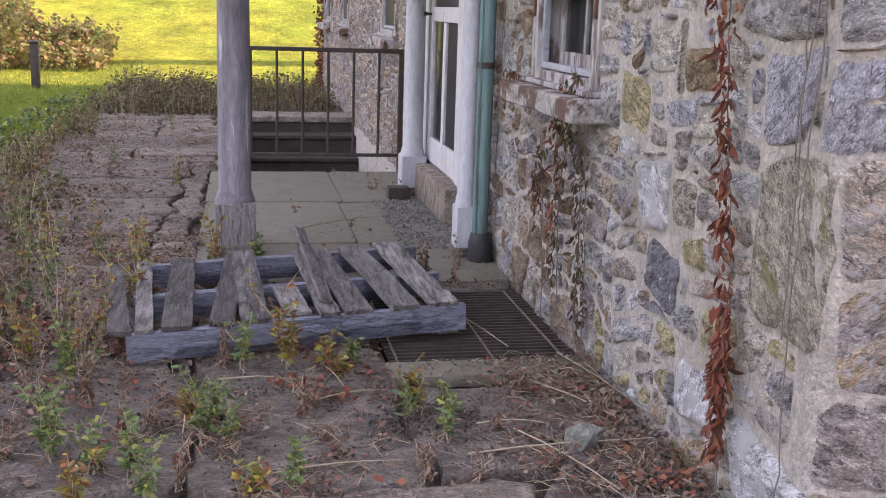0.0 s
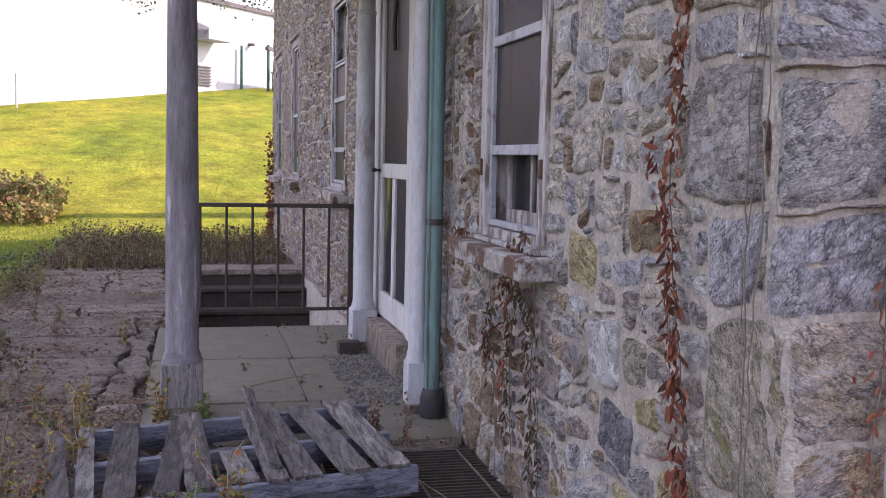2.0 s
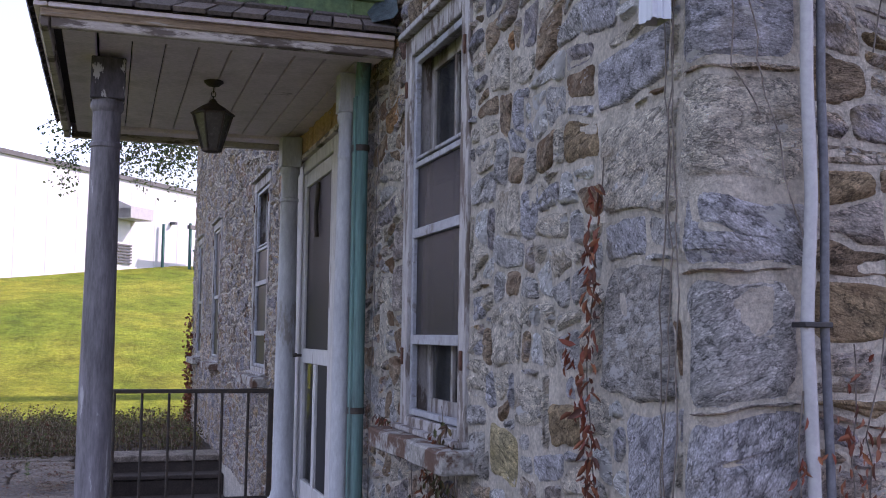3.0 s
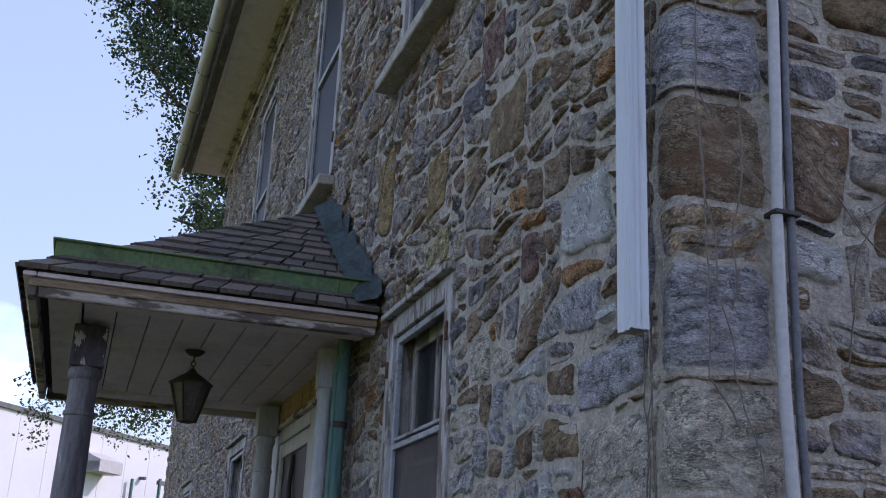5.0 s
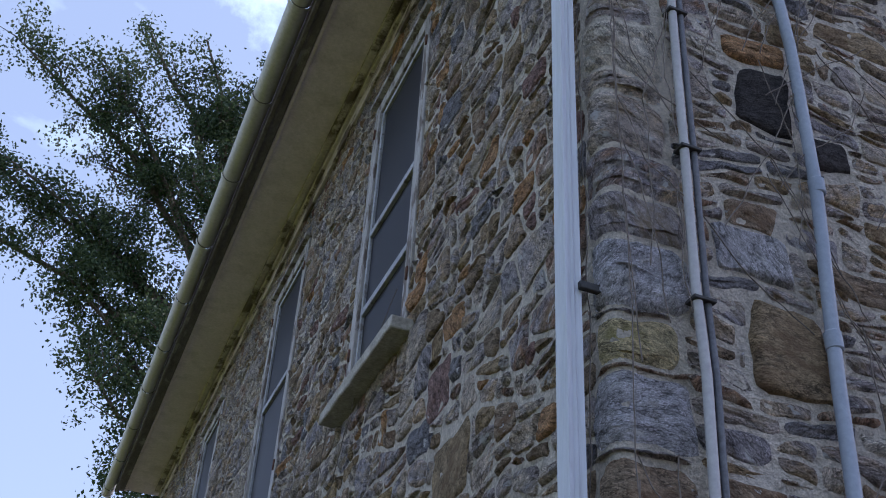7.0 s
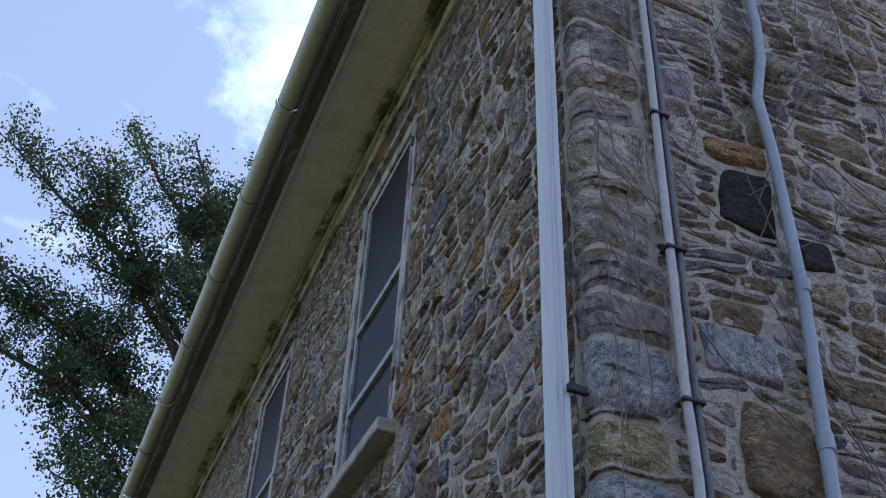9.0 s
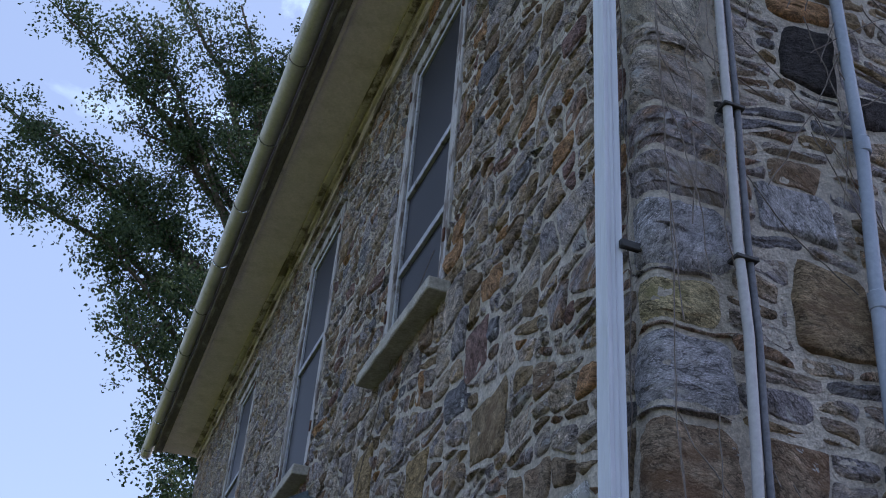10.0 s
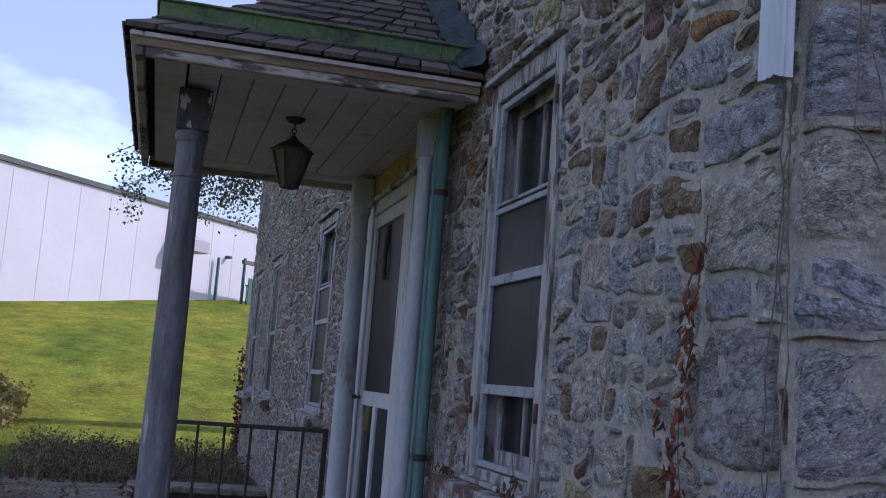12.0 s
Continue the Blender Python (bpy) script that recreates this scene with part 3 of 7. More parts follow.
def keep_clear(polys, holes, least=0.0022):
    """Cuts every outline back from the holes, to the larger part that is left."""
    out = []
    for poly in polys:
        for h0, h1, g0, g1 in holes:
            if len(poly) < 3 or max(p[0] for p in poly) <= h0 or min(p[0] for p in poly) >= h1 or max(p[1] for p in poly) <= g0 or min(p[1] for p in poly) >= g1:
                continue
            sides = [clip(poly, 1, 0, h0), clip(poly, -1, 0, -h1), clip(poly, 0, 1, g0), clip(poly, 0, -1, -g1)]
            poly = max(sides, key=lambda q: area(q) if len(q) > 2 else 0)
        if len(poly) > 2 and area(poly) > least:
            out.append(poly)
    return out


def stone_mesh(poly, place, rng, joint, proud, warp, n=24, lump=0.01, edge=0.010, strata=1.0, rough_edge=1.0, soft=0.016):
    """Vertices and faces of one rough stone with n points round it. place(u, v, d) puts it in the world."""
    for (ua, va), (ub, vb) in list(zip(poly, poly[1:] + poly[:1])):
        L_ = math.hypot(ub - ua, vb - va)
        if L_ > 1e-4:
            a, b = (vb - va) / L_, -(ub - ua) / L_
            poly = clip(poly, a, b, a * ua + b * va - joint)
            if len(poly) < 3:
                return None
    if area(poly) < 0.0008:
        return None
    cutp = []
    for k, p in enumerate(poly):
        for q in (poly[k - 1], poly[(k + 1) % len(poly)]):
            L_ = math.hypot(q[0] - p[0], q[1] - p[1]) + 1e-9
            f = min(0.42, rng.uniform(0.35, 1.3) * soft / L_)
            cutp.append((p[0] + (q[0] - p[0]) * f, p[1] + (q[1] - p[1]) * f))
    per = [math.hypot(q[0] - p[0], q[1] - p[1]) for p, q in zip(cutp, cutp[1:] + cutp[:1])]
    tot, out, k, run_ = sum(per), [], 0, 0.0
    for i in range(n):
        t_ = tot * i / n
        while k < len(per) - 1 and run_ + per[k] < t_:
            run_ += per[k]
            k += 1
        f = (t_ - run_) / max(1e-9, per[k])
        p, q = cutp[k], cutp[(k + 1) % len(cutp)]
        out.append((p[0] + (q[0] - p[0]) * f, p[1] + (q[1] - p[1]) * f))
    cu, cv = sum(p[0] for p in out) / n, sum(p[1] for p in out) / n
    a, b = max(abs(p[0] - cu) for p in out), max(abs(p[1] - cv) for p in out)
    q = min(a, b)
    D = rng.uniform(*proud)
    tu, tv = rng.uniform(-0.006, 0.006), rng.uniform(-0.006, 0.006)
    seed = rng.uniform(0, 90)
    th = rng.gauss(0, 0.35)
    ct, st_ = math.cos(th), math.sin(th)
    edge_pts = []
    for u, v in out:
        x, y = u - cu, v - cv
        w = rough_edge * (0.05 * q * n3(x * 14 + seed, y * 14, seed) + 0.006 * n3(x * 45, y * 45 + seed, seed))
        g = 1 + w / max(0.03, math.hypot(x, y))
        edge_pts.append((x * g, y * g))
    vs, fs = [], []
    rings = ((0.0, -0.03), (0.0, -0.003), (edge * 0.6, D * 0.62), (max(edge * 1.7, q * 0.16), D), (q * 0.38, D), (q * 0.62, D), (q * 0.85, D))
    for k, (ins, dd) in enumerate(rings):
        gx, gy = max(0.08, 1 - ins / a), max(0.08, 1 - ins / b)
        for x, y in edge_pts:
            u, v = cu + x * gx, cv + y * gy
            wu, wv = warp * n3(u * 3.1, v * 3.1, 1.7) + 0.3 * warp * n3(u * 11, v * 11, 4.1), warp * n3(u * 3.1, v * 3.1, 9.2) + 0.3 * warp * n3(u * 11, v * 11, 6.6)
            d = dd
            if k:
                ur, vr = x * gx * ct + y * gy * st_, y * gy * ct - x * gx * st_
                d += (tu * x / a + tv * y / b + lump * (n3(ur * 8 + seed, vr * 12, seed) + 0.6 * strata * n3(ur * 11 + seed, vr * 38, seed) + 0.4 * n3(ur * 55 + seed, vr * 55, seed))) * (1.0 if k > 2 else 0.45 if k == 2 else 0.25)
            vs.append(place(u + wu, v + wv, d))
    for k in range(len(rings) - 1):
        for i in range(n):
            p, o = k * n + i, k * n + (i + 1) % n
            fs.append((p, o, o + n, p + n))
    o = (len(rings) - 1) * n
    fs.append(tuple(o + i for i in range(n)))
    return vs, fs


def stones(parent, polys, place, near, rng, name, mat_near, mat_far, joint=0.0092, proud=(0.003, 0.015), warp=0.05, n=28, lump=0.010, edge=0.010, limit=300, label_far="", flip=False, **more):
    """polys: (outline, tint or None). Pieces in the near stretch are objects of their own, the others one joined part."""
    def middle(e):
        return near((sum(p[0] for p in e[0]) / len(e[0]), sum(p[1] for p in e[0]) / len(e[0])))
    allv, allf = [], []
    for i, (poly, tint) in enumerate(sorted(polys, key=middle)):
        made = stone_mesh(poly, place, rng, joint, proud, warp, n, lump, edge, **more)
        if not made:
            continue
        vs, fs = made
        if flip:
            fs = [f[::-1] for f in fs]
        if i < limit or tint:
            me = bpy.data.meshes.new(name)
            me.from_pydata(vs, [], fs)
            me.shade_smooth()
            me.set_sharp_from_angle(angle=radians(44))
            part(name, me, tint_mats[tint] if tint else mat_near, parent)
        else:
            o = len(allv)
            allv += vs
            allf += [tuple(k + o for k in f) for f in fs]
    if allv:
        me = bpy.data.meshes.new(name)
        me.from_pydata(allv, [], allf)
        me.shade_smooth()
        me.set_sharp_from_angle(angle=radians(44))
        part(name + "work", me, mat_far, parent, label_far, kind="stuff")


# openings of the front: y0, y1, z0, z1
W1 = (1.70, 2.56, 0.92, 2.58)
W2 = (6.66, 7.60, 0.97, 2.62)
W3 = (10.55, 11.45, 0.97, 2.62)
W4 = (12.9, 13.8, 0.97, 2.62)
U1 = (1.80, 2.70, 3.85, 5.86)
U2 = (4.12, 5.05, 3.85, 5.86)
U3 = (6.85, 7.75, 3.85, 5.86)
DOOR = (3.92, 5.30, 0.22, 2.46)
OPENINGS = [W1, W2, W3, W4, U1, U2, U3, DOOR]
Y0, Y1, Y2 = 0.12, 10.45, 14.6     # near corner, end of the tall part, end of the low part
EAVE, LOW = 6.38, 5.2
WALL = 0.45
BACK = 8.0


def pierced(bm, x0, x1, u0, u1, v0, v1, holes):
    """A wall body with holes, from strips between the holes' edges."""
    us = sorted({u0, u1, *[h for q in holes for h in q[:2] if u0 < h < u1]})
    vs = sorted({v0, v1, *[h for q in holes for h in q[2:] if v0 < h < v1]})
    grid = {}

    def vert(x, u, v):
        if (x, u, v) not in grid:
            grid[(x, u, v)] = bm.verts.new((x, u, v))
        return grid[(x, u, v)]

    def solid_at(i, j):
        if not (0 <= i < len(us) - 1 and 0 <= j < len(vs) - 1):
            return False
        cu, cv = (us[i] + us[i + 1]) / 2, (vs[j] + vs[j + 1]) / 2
        return not any(h[0] < cu < h[1] and h[2] < cv < h[3] for h in holes)
    for i in range(len(us) - 1):
        for j in range(len(vs) - 1):
            if not solid_at(i, j):
                continue
            a, b, c, d = us[i], us[i + 1], vs[j], vs[j + 1]
            bm.faces.new((vert(x0, a, c), vert(x0, a, d), vert(x0, b, d), vert(x0, b, c)))
            bm.faces.new((vert(x1, a, c), vert(x1, b, c), vert(x1, b, d), vert(x1, a, d)))
            for di, dj, p, q in ((-1, 0, (a, c), (a, d)), (1, 0, (b, d), (b, c)), (0, -1, (b, c), (a, c)), (0, 1, (a, d), (b, d))):
                if not solid_at(i + di, j + dj):
                    bm.faces.new((vert(x0, *p), vert(x1, *p), vert(x1, *q), vert(x0, *q)))
    return bm


wall_front = thing("wall_front", (0.2, 5.0, 0), "rubble stone house front in grey and tan", "wall", kind="structure")
bm = bmesh.new()
pierced(bm, 0.003, WALL, Y0 + 0.05, Y1, -1.9, EAVE, [o for o in OPENINGS if o[1] < Y1])
pierced(bm, 0.003, WALL, Y1 + 0.002, Y2, -0.6, LOW, [o for o in OPENINGS if o[0] > Y1 - .3])
part("mortar_body", bm, mortar_mat, wall_front, "rough lime mortar", smooth=False)
wall_gable = thing("wall_gable", (3, 0.3, 0), "rubble stone gable wall with large corner stones", "wall", kind="structure")
bm = boxed(WALL + 0.002, BACK, Y0 + 0.003, Y0 + WALL, -0.6, EAVE, 0)
box(bm, 0.05, WALL, Y0 + 0.003, Y0 + 0.048, -0.6, EAVE, 0)
part("mortar_body", bm, mortar_mat, wall_gable, "rough lime mortar", smooth=False)
bm = bmesh.new()
vs = [bm.verts.new(p) for p in ((0.0, Y0 + 0.006, EAVE), (BACK, Y0 + 0.006, EAVE), (BACK / 2, Y0 + 0.006, EAVE + 2.9), (0.0, Y0 + WALL, EAVE), (BACK, Y0 + WALL, EAVE), (BACK / 2, Y0 + WALL, EAVE + 2.9))]
for f in ((0, 1, 2), (5, 4, 3), (1, 4, 5, 2), (0, 2, 5, 3)):
    bm.faces.new([vs[i] for i in f])
part("gable_peak", bm, mortar_mat, wall_gable, smooth=False)
wall_back = solid("wall_back", boxed(BACK, BACK + 0.3, Y0, Y2, -0.6, EAVE, 0), mortar_mat, "plain rear stone wall", "wall", kind="structure")
wall_end = solid("wall_end", boxed(WALL, BACK, Y2 - 0.4, Y2 - 0.002, -0.6, LOW, 0), mortar_mat, "plain far end stone wall", "wall", kind="structure")
solid("wall_end_upper", boxed(WALL, BACK, Y1 - 0.4, Y1 - 0.002, LOW - 1, EAVE, 0), mortar_mat, "upper end wall of the taller part", "wall", kind="structure")
# inside of the house, boxed in with near-black surfaces that paint the rooms unlit
solid("floor", boxed(WALL, BACK, Y0 + WALL, Y2 - 0.4, -0.1, 0.1, 0), dark_mat, "floor inside the empty house, coloured near-black as unlit", "floor", kind="structure")
solid("ceiling", boxed(WALL, BACK, Y0 + WALL, Y1 - 0.4, 3.05, 3.35, 0), dark_mat, "ceiling inside the empty house, coloured near-black as unlit", "ceiling", kind="structure")
solid("ceiling_upper", boxed(WALL, BACK, Y0 + WALL, Y1 - 0.4, EAVE - 0.1, EAVE, 0), dark_mat, "upper ceiling inside the house, coloured near-black as unlit", "ceiling", kind="structure")
solid("partition", boxed(2.6, 2.7, Y0 + WALL, Y2 - 0.4, 0.1, EAVE - 0.1, 0), dark_mat, "added inner wall of the empty house, coloured near-black as unlit", "wall", kind="structure")


# ---- main roof: eave, soffit, gutter ----
dark_fascia = material("dark_peeling_fascia", [(0.10, 0.085, 0.085), (0.16, 0.14, 0.135)], 4.0, 7.0, 0.85, 0.3, 60.0, 0.3, mid=0.3, stretch=(1, 0.4, 3), patch=(0.26, 0.25, 0.23), patch_scale=4.0, patch_at=(0.58, 0.63))


def roof():
    top = thing("main_roof", (4, 5, EAVE), "grey roof with deep painted eave above the stone front", "roof", kind="structure")
    bm = bmesh.new()
    pr = [(-0.52, EAVE + 0.06), (BACK / 2, EAVE + 3.1), (BACK + 0.5, EAVE + 0.06), (BACK + 0.5, EAVE - 0.04 + .06), (BACK / 2, EAVE + 2.98), (-0.52, EAVE + 0.03)]
    a = [bm.verts.new((x, -0.25 + Y0, z)) for x, z in pr]
    b = [bm.verts.new((x, Y1 + 0.3, z)) for x, z in pr]
    for i in range(6):
        bm.faces.new((a[i], b[i], b[(i + 1) % 6], a[(i + 1) % 6]))
    bm.faces.new((a[0], a[1], a[4], a[5]))
    bm.faces.new((a[1], a[2], a[3], a[4]))
    bm.faces.new((b[0], b[5], b[4], b[1]))
    bm.faces.new((b[1], b[4], b[3], b[2]))
    part("roof_deck", bm, shingle_mat, top, smooth=False)
    part("soffit", boxed(-0.50, 0.03, -0.2 + Y0, Y1 + 0.28, EAVE - 0.03, EAVE, 0), eave_mat, top, "dull painted soffit board")
    part("fascia_foot", boxed(-0.53, -0.435, -0.2 + Y0, Y1 + 0.285, EAVE - 0.055, EAVE - 0.032, 0.006), dark_fascia, top, "dark peeling board behind the gutter")
    part("bead", boxed(-0.433, -0.405, -0.2 + Y0, Y1 + 0.28, EAVE - 0.047, EAVE - 0.031, 0.006, seg=2), eave_mat, top, "thin painted bead")
    part("frieze_board", boxed(-0.028, -0.004, -0.1 + Y0, Y1 + 0.1, EAVE - 0.20, EAVE - 0.102, 0.004), trim_mat, top, "pale frieze board along the wall head")
    part("inner_bead", boxed(-0.105, -0.052, -0.1 + Y0, Y1 + 0.1, EAVE - 0.062, EAVE - 0.031, 0.010, seg=2), trim_mat, top, "rounded moulding")
    part("fascia", boxed(-0.53, -0.50, -0.2 + Y0, Y1 + 0.29, EAVE - 0.075, EAVE + 0.10, 0.003), dark_fascia, top, "peeling fascia board")
    part("bed_moulding", boxed(-0.05, -0.005, -0.1 + Y0, Y1 + 0.1, EAVE - 0.10, EAVE - 0.032, 0.01, seg=2), trim_mat, top, "moulding along the wall")
    part("end_return", boxed(-0.50, 0.0, Y1 + 0.25, Y1 + 0.28, EAVE - 0.02, EAVE + 0.25, 0), eave_mat, top)
    g = thing("roof_gutter", (-0.6, 5.5, EAVE), "half-round weathered metal gutter with seams under the eave", "gutter")
    yy = -0.3 + Y0
    k = 0
    while yy < Y1 + 0.55:
        y2 = min(yy + 0.92, Y1 + 0.62)
        bm = bmesh.new()
        rr = 0.068
        for ya, yb, r in ((yy, y2 - 0.02, rr), (y2 - 0.030, y2 + 0.006, rr + 0.009)):
            ra, rb = [], []
            for i in range(13):
                th = math.pi + math.pi * i / 12
                for L_, y in ((ra, ya), (rb, yb)):
                    L_.append(bm.verts.new((-0.60 + r * math.cos(th), y, EAVE + 0.045 + r * 1.1 * math.sin(th))))
            for i in range(12):
                bm.faces.new((ra[i], rb[i], rb[i + 1], ra[i + 1]))
        part("gutter_length", bm, gutter_mat, g)
        bm = bmesh.new()
        ra, rb = [], []
        for i in range(13):
            th = math.pi + math.pi * i / 12
            for L_, y in ((ra, y2 - 0.036), (rb, y2 - 0.026)):
                L_.append(bm.verts.new((-0.60 + 0.0705 * math.cos(th), y, EAVE + 0.045 + 0.0705 * 1.1 * math.sin(th))))
        for i in range(12):
            bm.faces.new((ra[i], rb[i], rb[i + 1], ra[i + 1]))
        part("seam", bm, dark_fascia, g, "dark gutter seam")
        yy = y2
        k += 1
    bm = bmesh.new()
    lathe(bm, [(0.066, 0), (0.066, 0.01)], 20)
    for v in bm.verts:
        v.co = Vector((-0.60 + v.co.x, Y1 + 0.62 + v.co.z, EAVE + 0.045 + min(0, v.co.y) * 1.1))
    part("end_cap", bm, gutter_mat, g)
    part("bracket", boxed(-0.70, -0.53, 7.6, 7.64, EAVE + 0.02, EAVE + 0.04, 0.004), gutter_mat, g)
    low = thing("low_roof", (4, 12.5, LOW), "low dark roof over the far part of the house", "roof", kind="structure")
    bm = bmesh.new()
    pr = [(-0.25, LOW + 0.0), (BACK / 2, LOW + 1.1), (BACK + 0.3, LOW), (BACK + 0.3, LOW - 0.06), (-0.25, LOW - 0.06)]
    a = [bm.verts.new((x, Y1 + 0.003, z)) for x, z in pr]
    b = [bm.verts.new((x, Y2 + 0.2, z)) for x, z in pr]
    for i in range(5):
        bm.faces.new((a[i], b[i], b[(i + 1) % 5], a[(i + 1) % 5]))
    bm.faces.new(a[::-1])
    bm.faces.new(b)
    part("roof_deck", bm, shingle_mat, low, smooth=False)


roof()


# ---- porch roof on columns ----
PX, PY0, PY1 = -1.545, 2.72, 5.44     # outer edge of the eave
PZ = 2.60                            # underside of the beam
def porch_roof():
    p = thing("porch_roof", (-0.7, 4.1, PZ), "small hipped porch roof with dark wood shingles and peeling trim", "roof", kind="structure")
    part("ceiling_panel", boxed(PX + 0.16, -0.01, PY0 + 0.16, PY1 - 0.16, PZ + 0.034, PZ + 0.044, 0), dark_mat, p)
    x = PX + 0.25
    while x < -0.05:
        part("ceiling_board", boxed(x, min(x + 0.142, -0.02), PY0 + 0.262, PY1 - 0.262, PZ + 0.010, PZ + 0.032, 0.004), eave_mat, p)
        x += 0.147
    for nm, a in (("beam", (PX + 0.10, PX + 0.24, PY0 + 0.12, PY1 - 0.12, PZ - 0.015, PZ + 0.04)), ("beam", (PX + 0.25, -0.03, PY0 + 0.12, PY0 + 0.26, PZ - 0.015, PZ + 0.04)), ("beam", (PX + 0.25, -0.03, PY1 - 0.26, PY1 - 0.12, PZ - 0.015, PZ + 0.04)),
                  ("fascia", (PX + 0.02, PX + 0.06, PY0 + 0.02, PY1 - 0.02, PZ - 0.045, PZ + 0.030)), ("fascia", (PX + 0.064, -0.02, PY0 + 0.02, PY0 + 0.06, PZ - 0.045, PZ + 0.030)), ("fascia", (PX + 0.064, -0.02, PY1 - 0.06, PY1 - 0.02, PZ - 0.045, PZ + 0.030))):
        part(nm, boxed(*a, 0.006), trim_mat if nm == "fascia" else eave_mat, p)
    for a in ((PX - 0.005, PX + 0.05, PY0 - 0.005, PY1 + 0.005), (PX + 0.052, -0.02, PY0 - 0.005, PY0 + 0.05), (PX + 0.052, -0.02, PY1 - 0.05, PY1 + 0.005)):
        part("crown_moulding", boxed(*a, PZ + 0.032, PZ + 0.054, 0.008, seg=2), eave_mat, p)
    part("eave_board", boxed(PX + 0.022, -0.02, PY0 + 0.010, PY0 + 0.018, PZ - 0.005, PZ + 0.031, 0.003), eave_wood, p, "bare brown upper fascia strip")
    part("soffit", boxed(PX + 0.06, -0.02, PY0 + 0.06, PY0 + 0.118, PZ + 0.005, PZ + 0.02, 0), eave_mat, p)
    bm = bmesh.new()
    z0, z1 = PZ + 0.056, 3.56
    a = [bm.verts.new(q) for q in ((PX, PY0, z0), (0, PY0, z0), (0, PY1, z0), (PX, PY1, z0))]
    b = [bm.verts.new(q) for q in ((-0.12, 4.0, z1), (0, 4.0, z1), (0, 4.25, z1), (-0.12, 4.25, z1))]
    for i in range(4):
        bm.faces.new((a[i], a[(i + 1) % 4], b[(i + 1) % 4], b[i]))
    bm.faces.new(a[::-1])
    bm.faces.new(b)
    part("roof_deck", bm, shingle_mat, p, smooth=False)

    def slope(c0, c1, d0, d1, rows, rng):
        # shingles in courses on the slope between the eave c0-c1 and the top d0-d1
        c0, c1, d0, d1 = map(Vector, (c0, c1, d0, d1))
        nrm = (c1 - c0).cross(d0 - c0).normalized()
        if nrm.z < 0:
            nrm = -nrm
        for k in range(rows):
            f0, f1 = k / rows, min(1.0, (k + 1.35) / rows)
            a0, a1 = c0.lerp(d0, f0), c1.lerp(d1, f0)
            b0, b1 = c0.lerp(d0, f1), c1.lerp(d1, f1)
            n_ = max(1, round((a1 - a0).length / 0.145))
            cuts = [0.0] + sorted(min(1, max(0, (i + rng.uniform(-0.2, 0.2) + (0.5 if k % 2 else 0)) / n_)) for i in range(1, n_)) + [1.0]
            for s0, s1 in zip(cuts, cuts[1:]):
                if s1 - s0 < 0.02:
                    continue
                e = 0.006 / max(0.05, (a1 - a0).length)
                q = [a0.lerp(a1, s0 + e), a0.lerp(a1, s1 - e), b0.lerp(b1, s1 - e), b0.lerp(b1, s0 + e)]
                low_, hi = rng.uniform(0.017, 0.026), 0.005
                bm_ = bmesh.new()
                vs_ = [bm_.verts.new(v + nrm * h) for h, vv in ((0.001, q),) for v in vv] + [bm_.verts.new(v + nrm * h) for v, h in zip(q, (low_, low_, hi, hi))]
                for f in ((0, 1, 5, 4), (1, 2, 6, 5), (2, 3, 7, 6), (3, 0, 4, 7), (4, 5, 6, 7)):
                    bm_.faces.new([vs_[i] for i in f])
                bmesh.ops.recalc_face_normals(bm_, faces=bm_.faces[:])
                part("shingle", bm_, shingle_mat, p, smooth=False)
    r_ = random.Random(3)
    slope((PX - 0.03, PY0 - 0.03, z0), (-0.02, PY0 - 0.03, z0), (-0.12, 4.0, z1), (-0.02, 4.0, z1), 13, r_)
    slope((PX - 0.03, PY1 + 0.03, z0), (PX - 0.03, PY0 - 0.03, z0), (-0.12, 4.25, z1), (-0.12, 4.0, z1), 13, r_)
    # standing copper gutter on the near and outer slopes
    gz = z0 + 0.082
    for nm, a in (("copper_gutter", (PX + 0.10, -0.05, PY0 + 0.10, PY0 + 0.115, gz, gz + 0.095)), ("copper_gutter", (PX + 0.10, PX + 0.115, PY0 + 0.117, PY1 - 0.10, gz, gz + 0.095))):
        part(nm, boxed(*a, 0.003), green_gutter, p, "green verdigris copper gutter strip")
    part("gutter_lip", boxed(PX + 0.085, -0.05, PY0 + 0.085, PY0 + 0.118, gz + 0.092, gz + 0.103, 0.004), green_gutter, p)
    part("gutter_lip", boxed(PX + 0.085, PX + 0.118, PY0 + 0.12, PY1 - 0.1, gz + 0.092, gz + 0.103, 0.004), green_gutter, p)
    x = PX + 0.5
    while x < -0.2:
        part("gutter_seam", boxed(x, x + 0.012, PY0 + 0.094, PY0 + 0.10, gz, gz + 0.093, 0.002), green_gutter, p)
        x += 0.42
    # crumpled lead flashing up the wall
    nrow = 13
    bm = bmesh.new()
    grid = []
    for i in range(nrow + 1):
        f = i / nrow
        y, z = (PY0 - 0.03) + (4.0 - PY0) * f, z0 + (z1 - z0) * f
        wob = 0.022 * math.sin(i * 2.3) + 0.012 * math.sin(i * 5.1)
        grid.append([bm.verts.new((-0.13, y + 0.02, z + 0.045)), bm.verts.new((-0.045 + wob, y - 0.03 + wob, z + 0.06)), bm.verts.new((-0.030 + 0.016 * (i % 2), y - 0.05 - wob, z + 0.085 + 0.035 * (i % 2) + 0.02 * math.sin(i * 3.7)))])
    for a, b in zip(grid, grid[1:]):
        for i in range(2):
            bm.faces.new((a[i], a[i + 1], b[i + 1], b[i]))
    bmesh.ops.solidify(bm, geom=bm.faces[:], thickness=0.004)
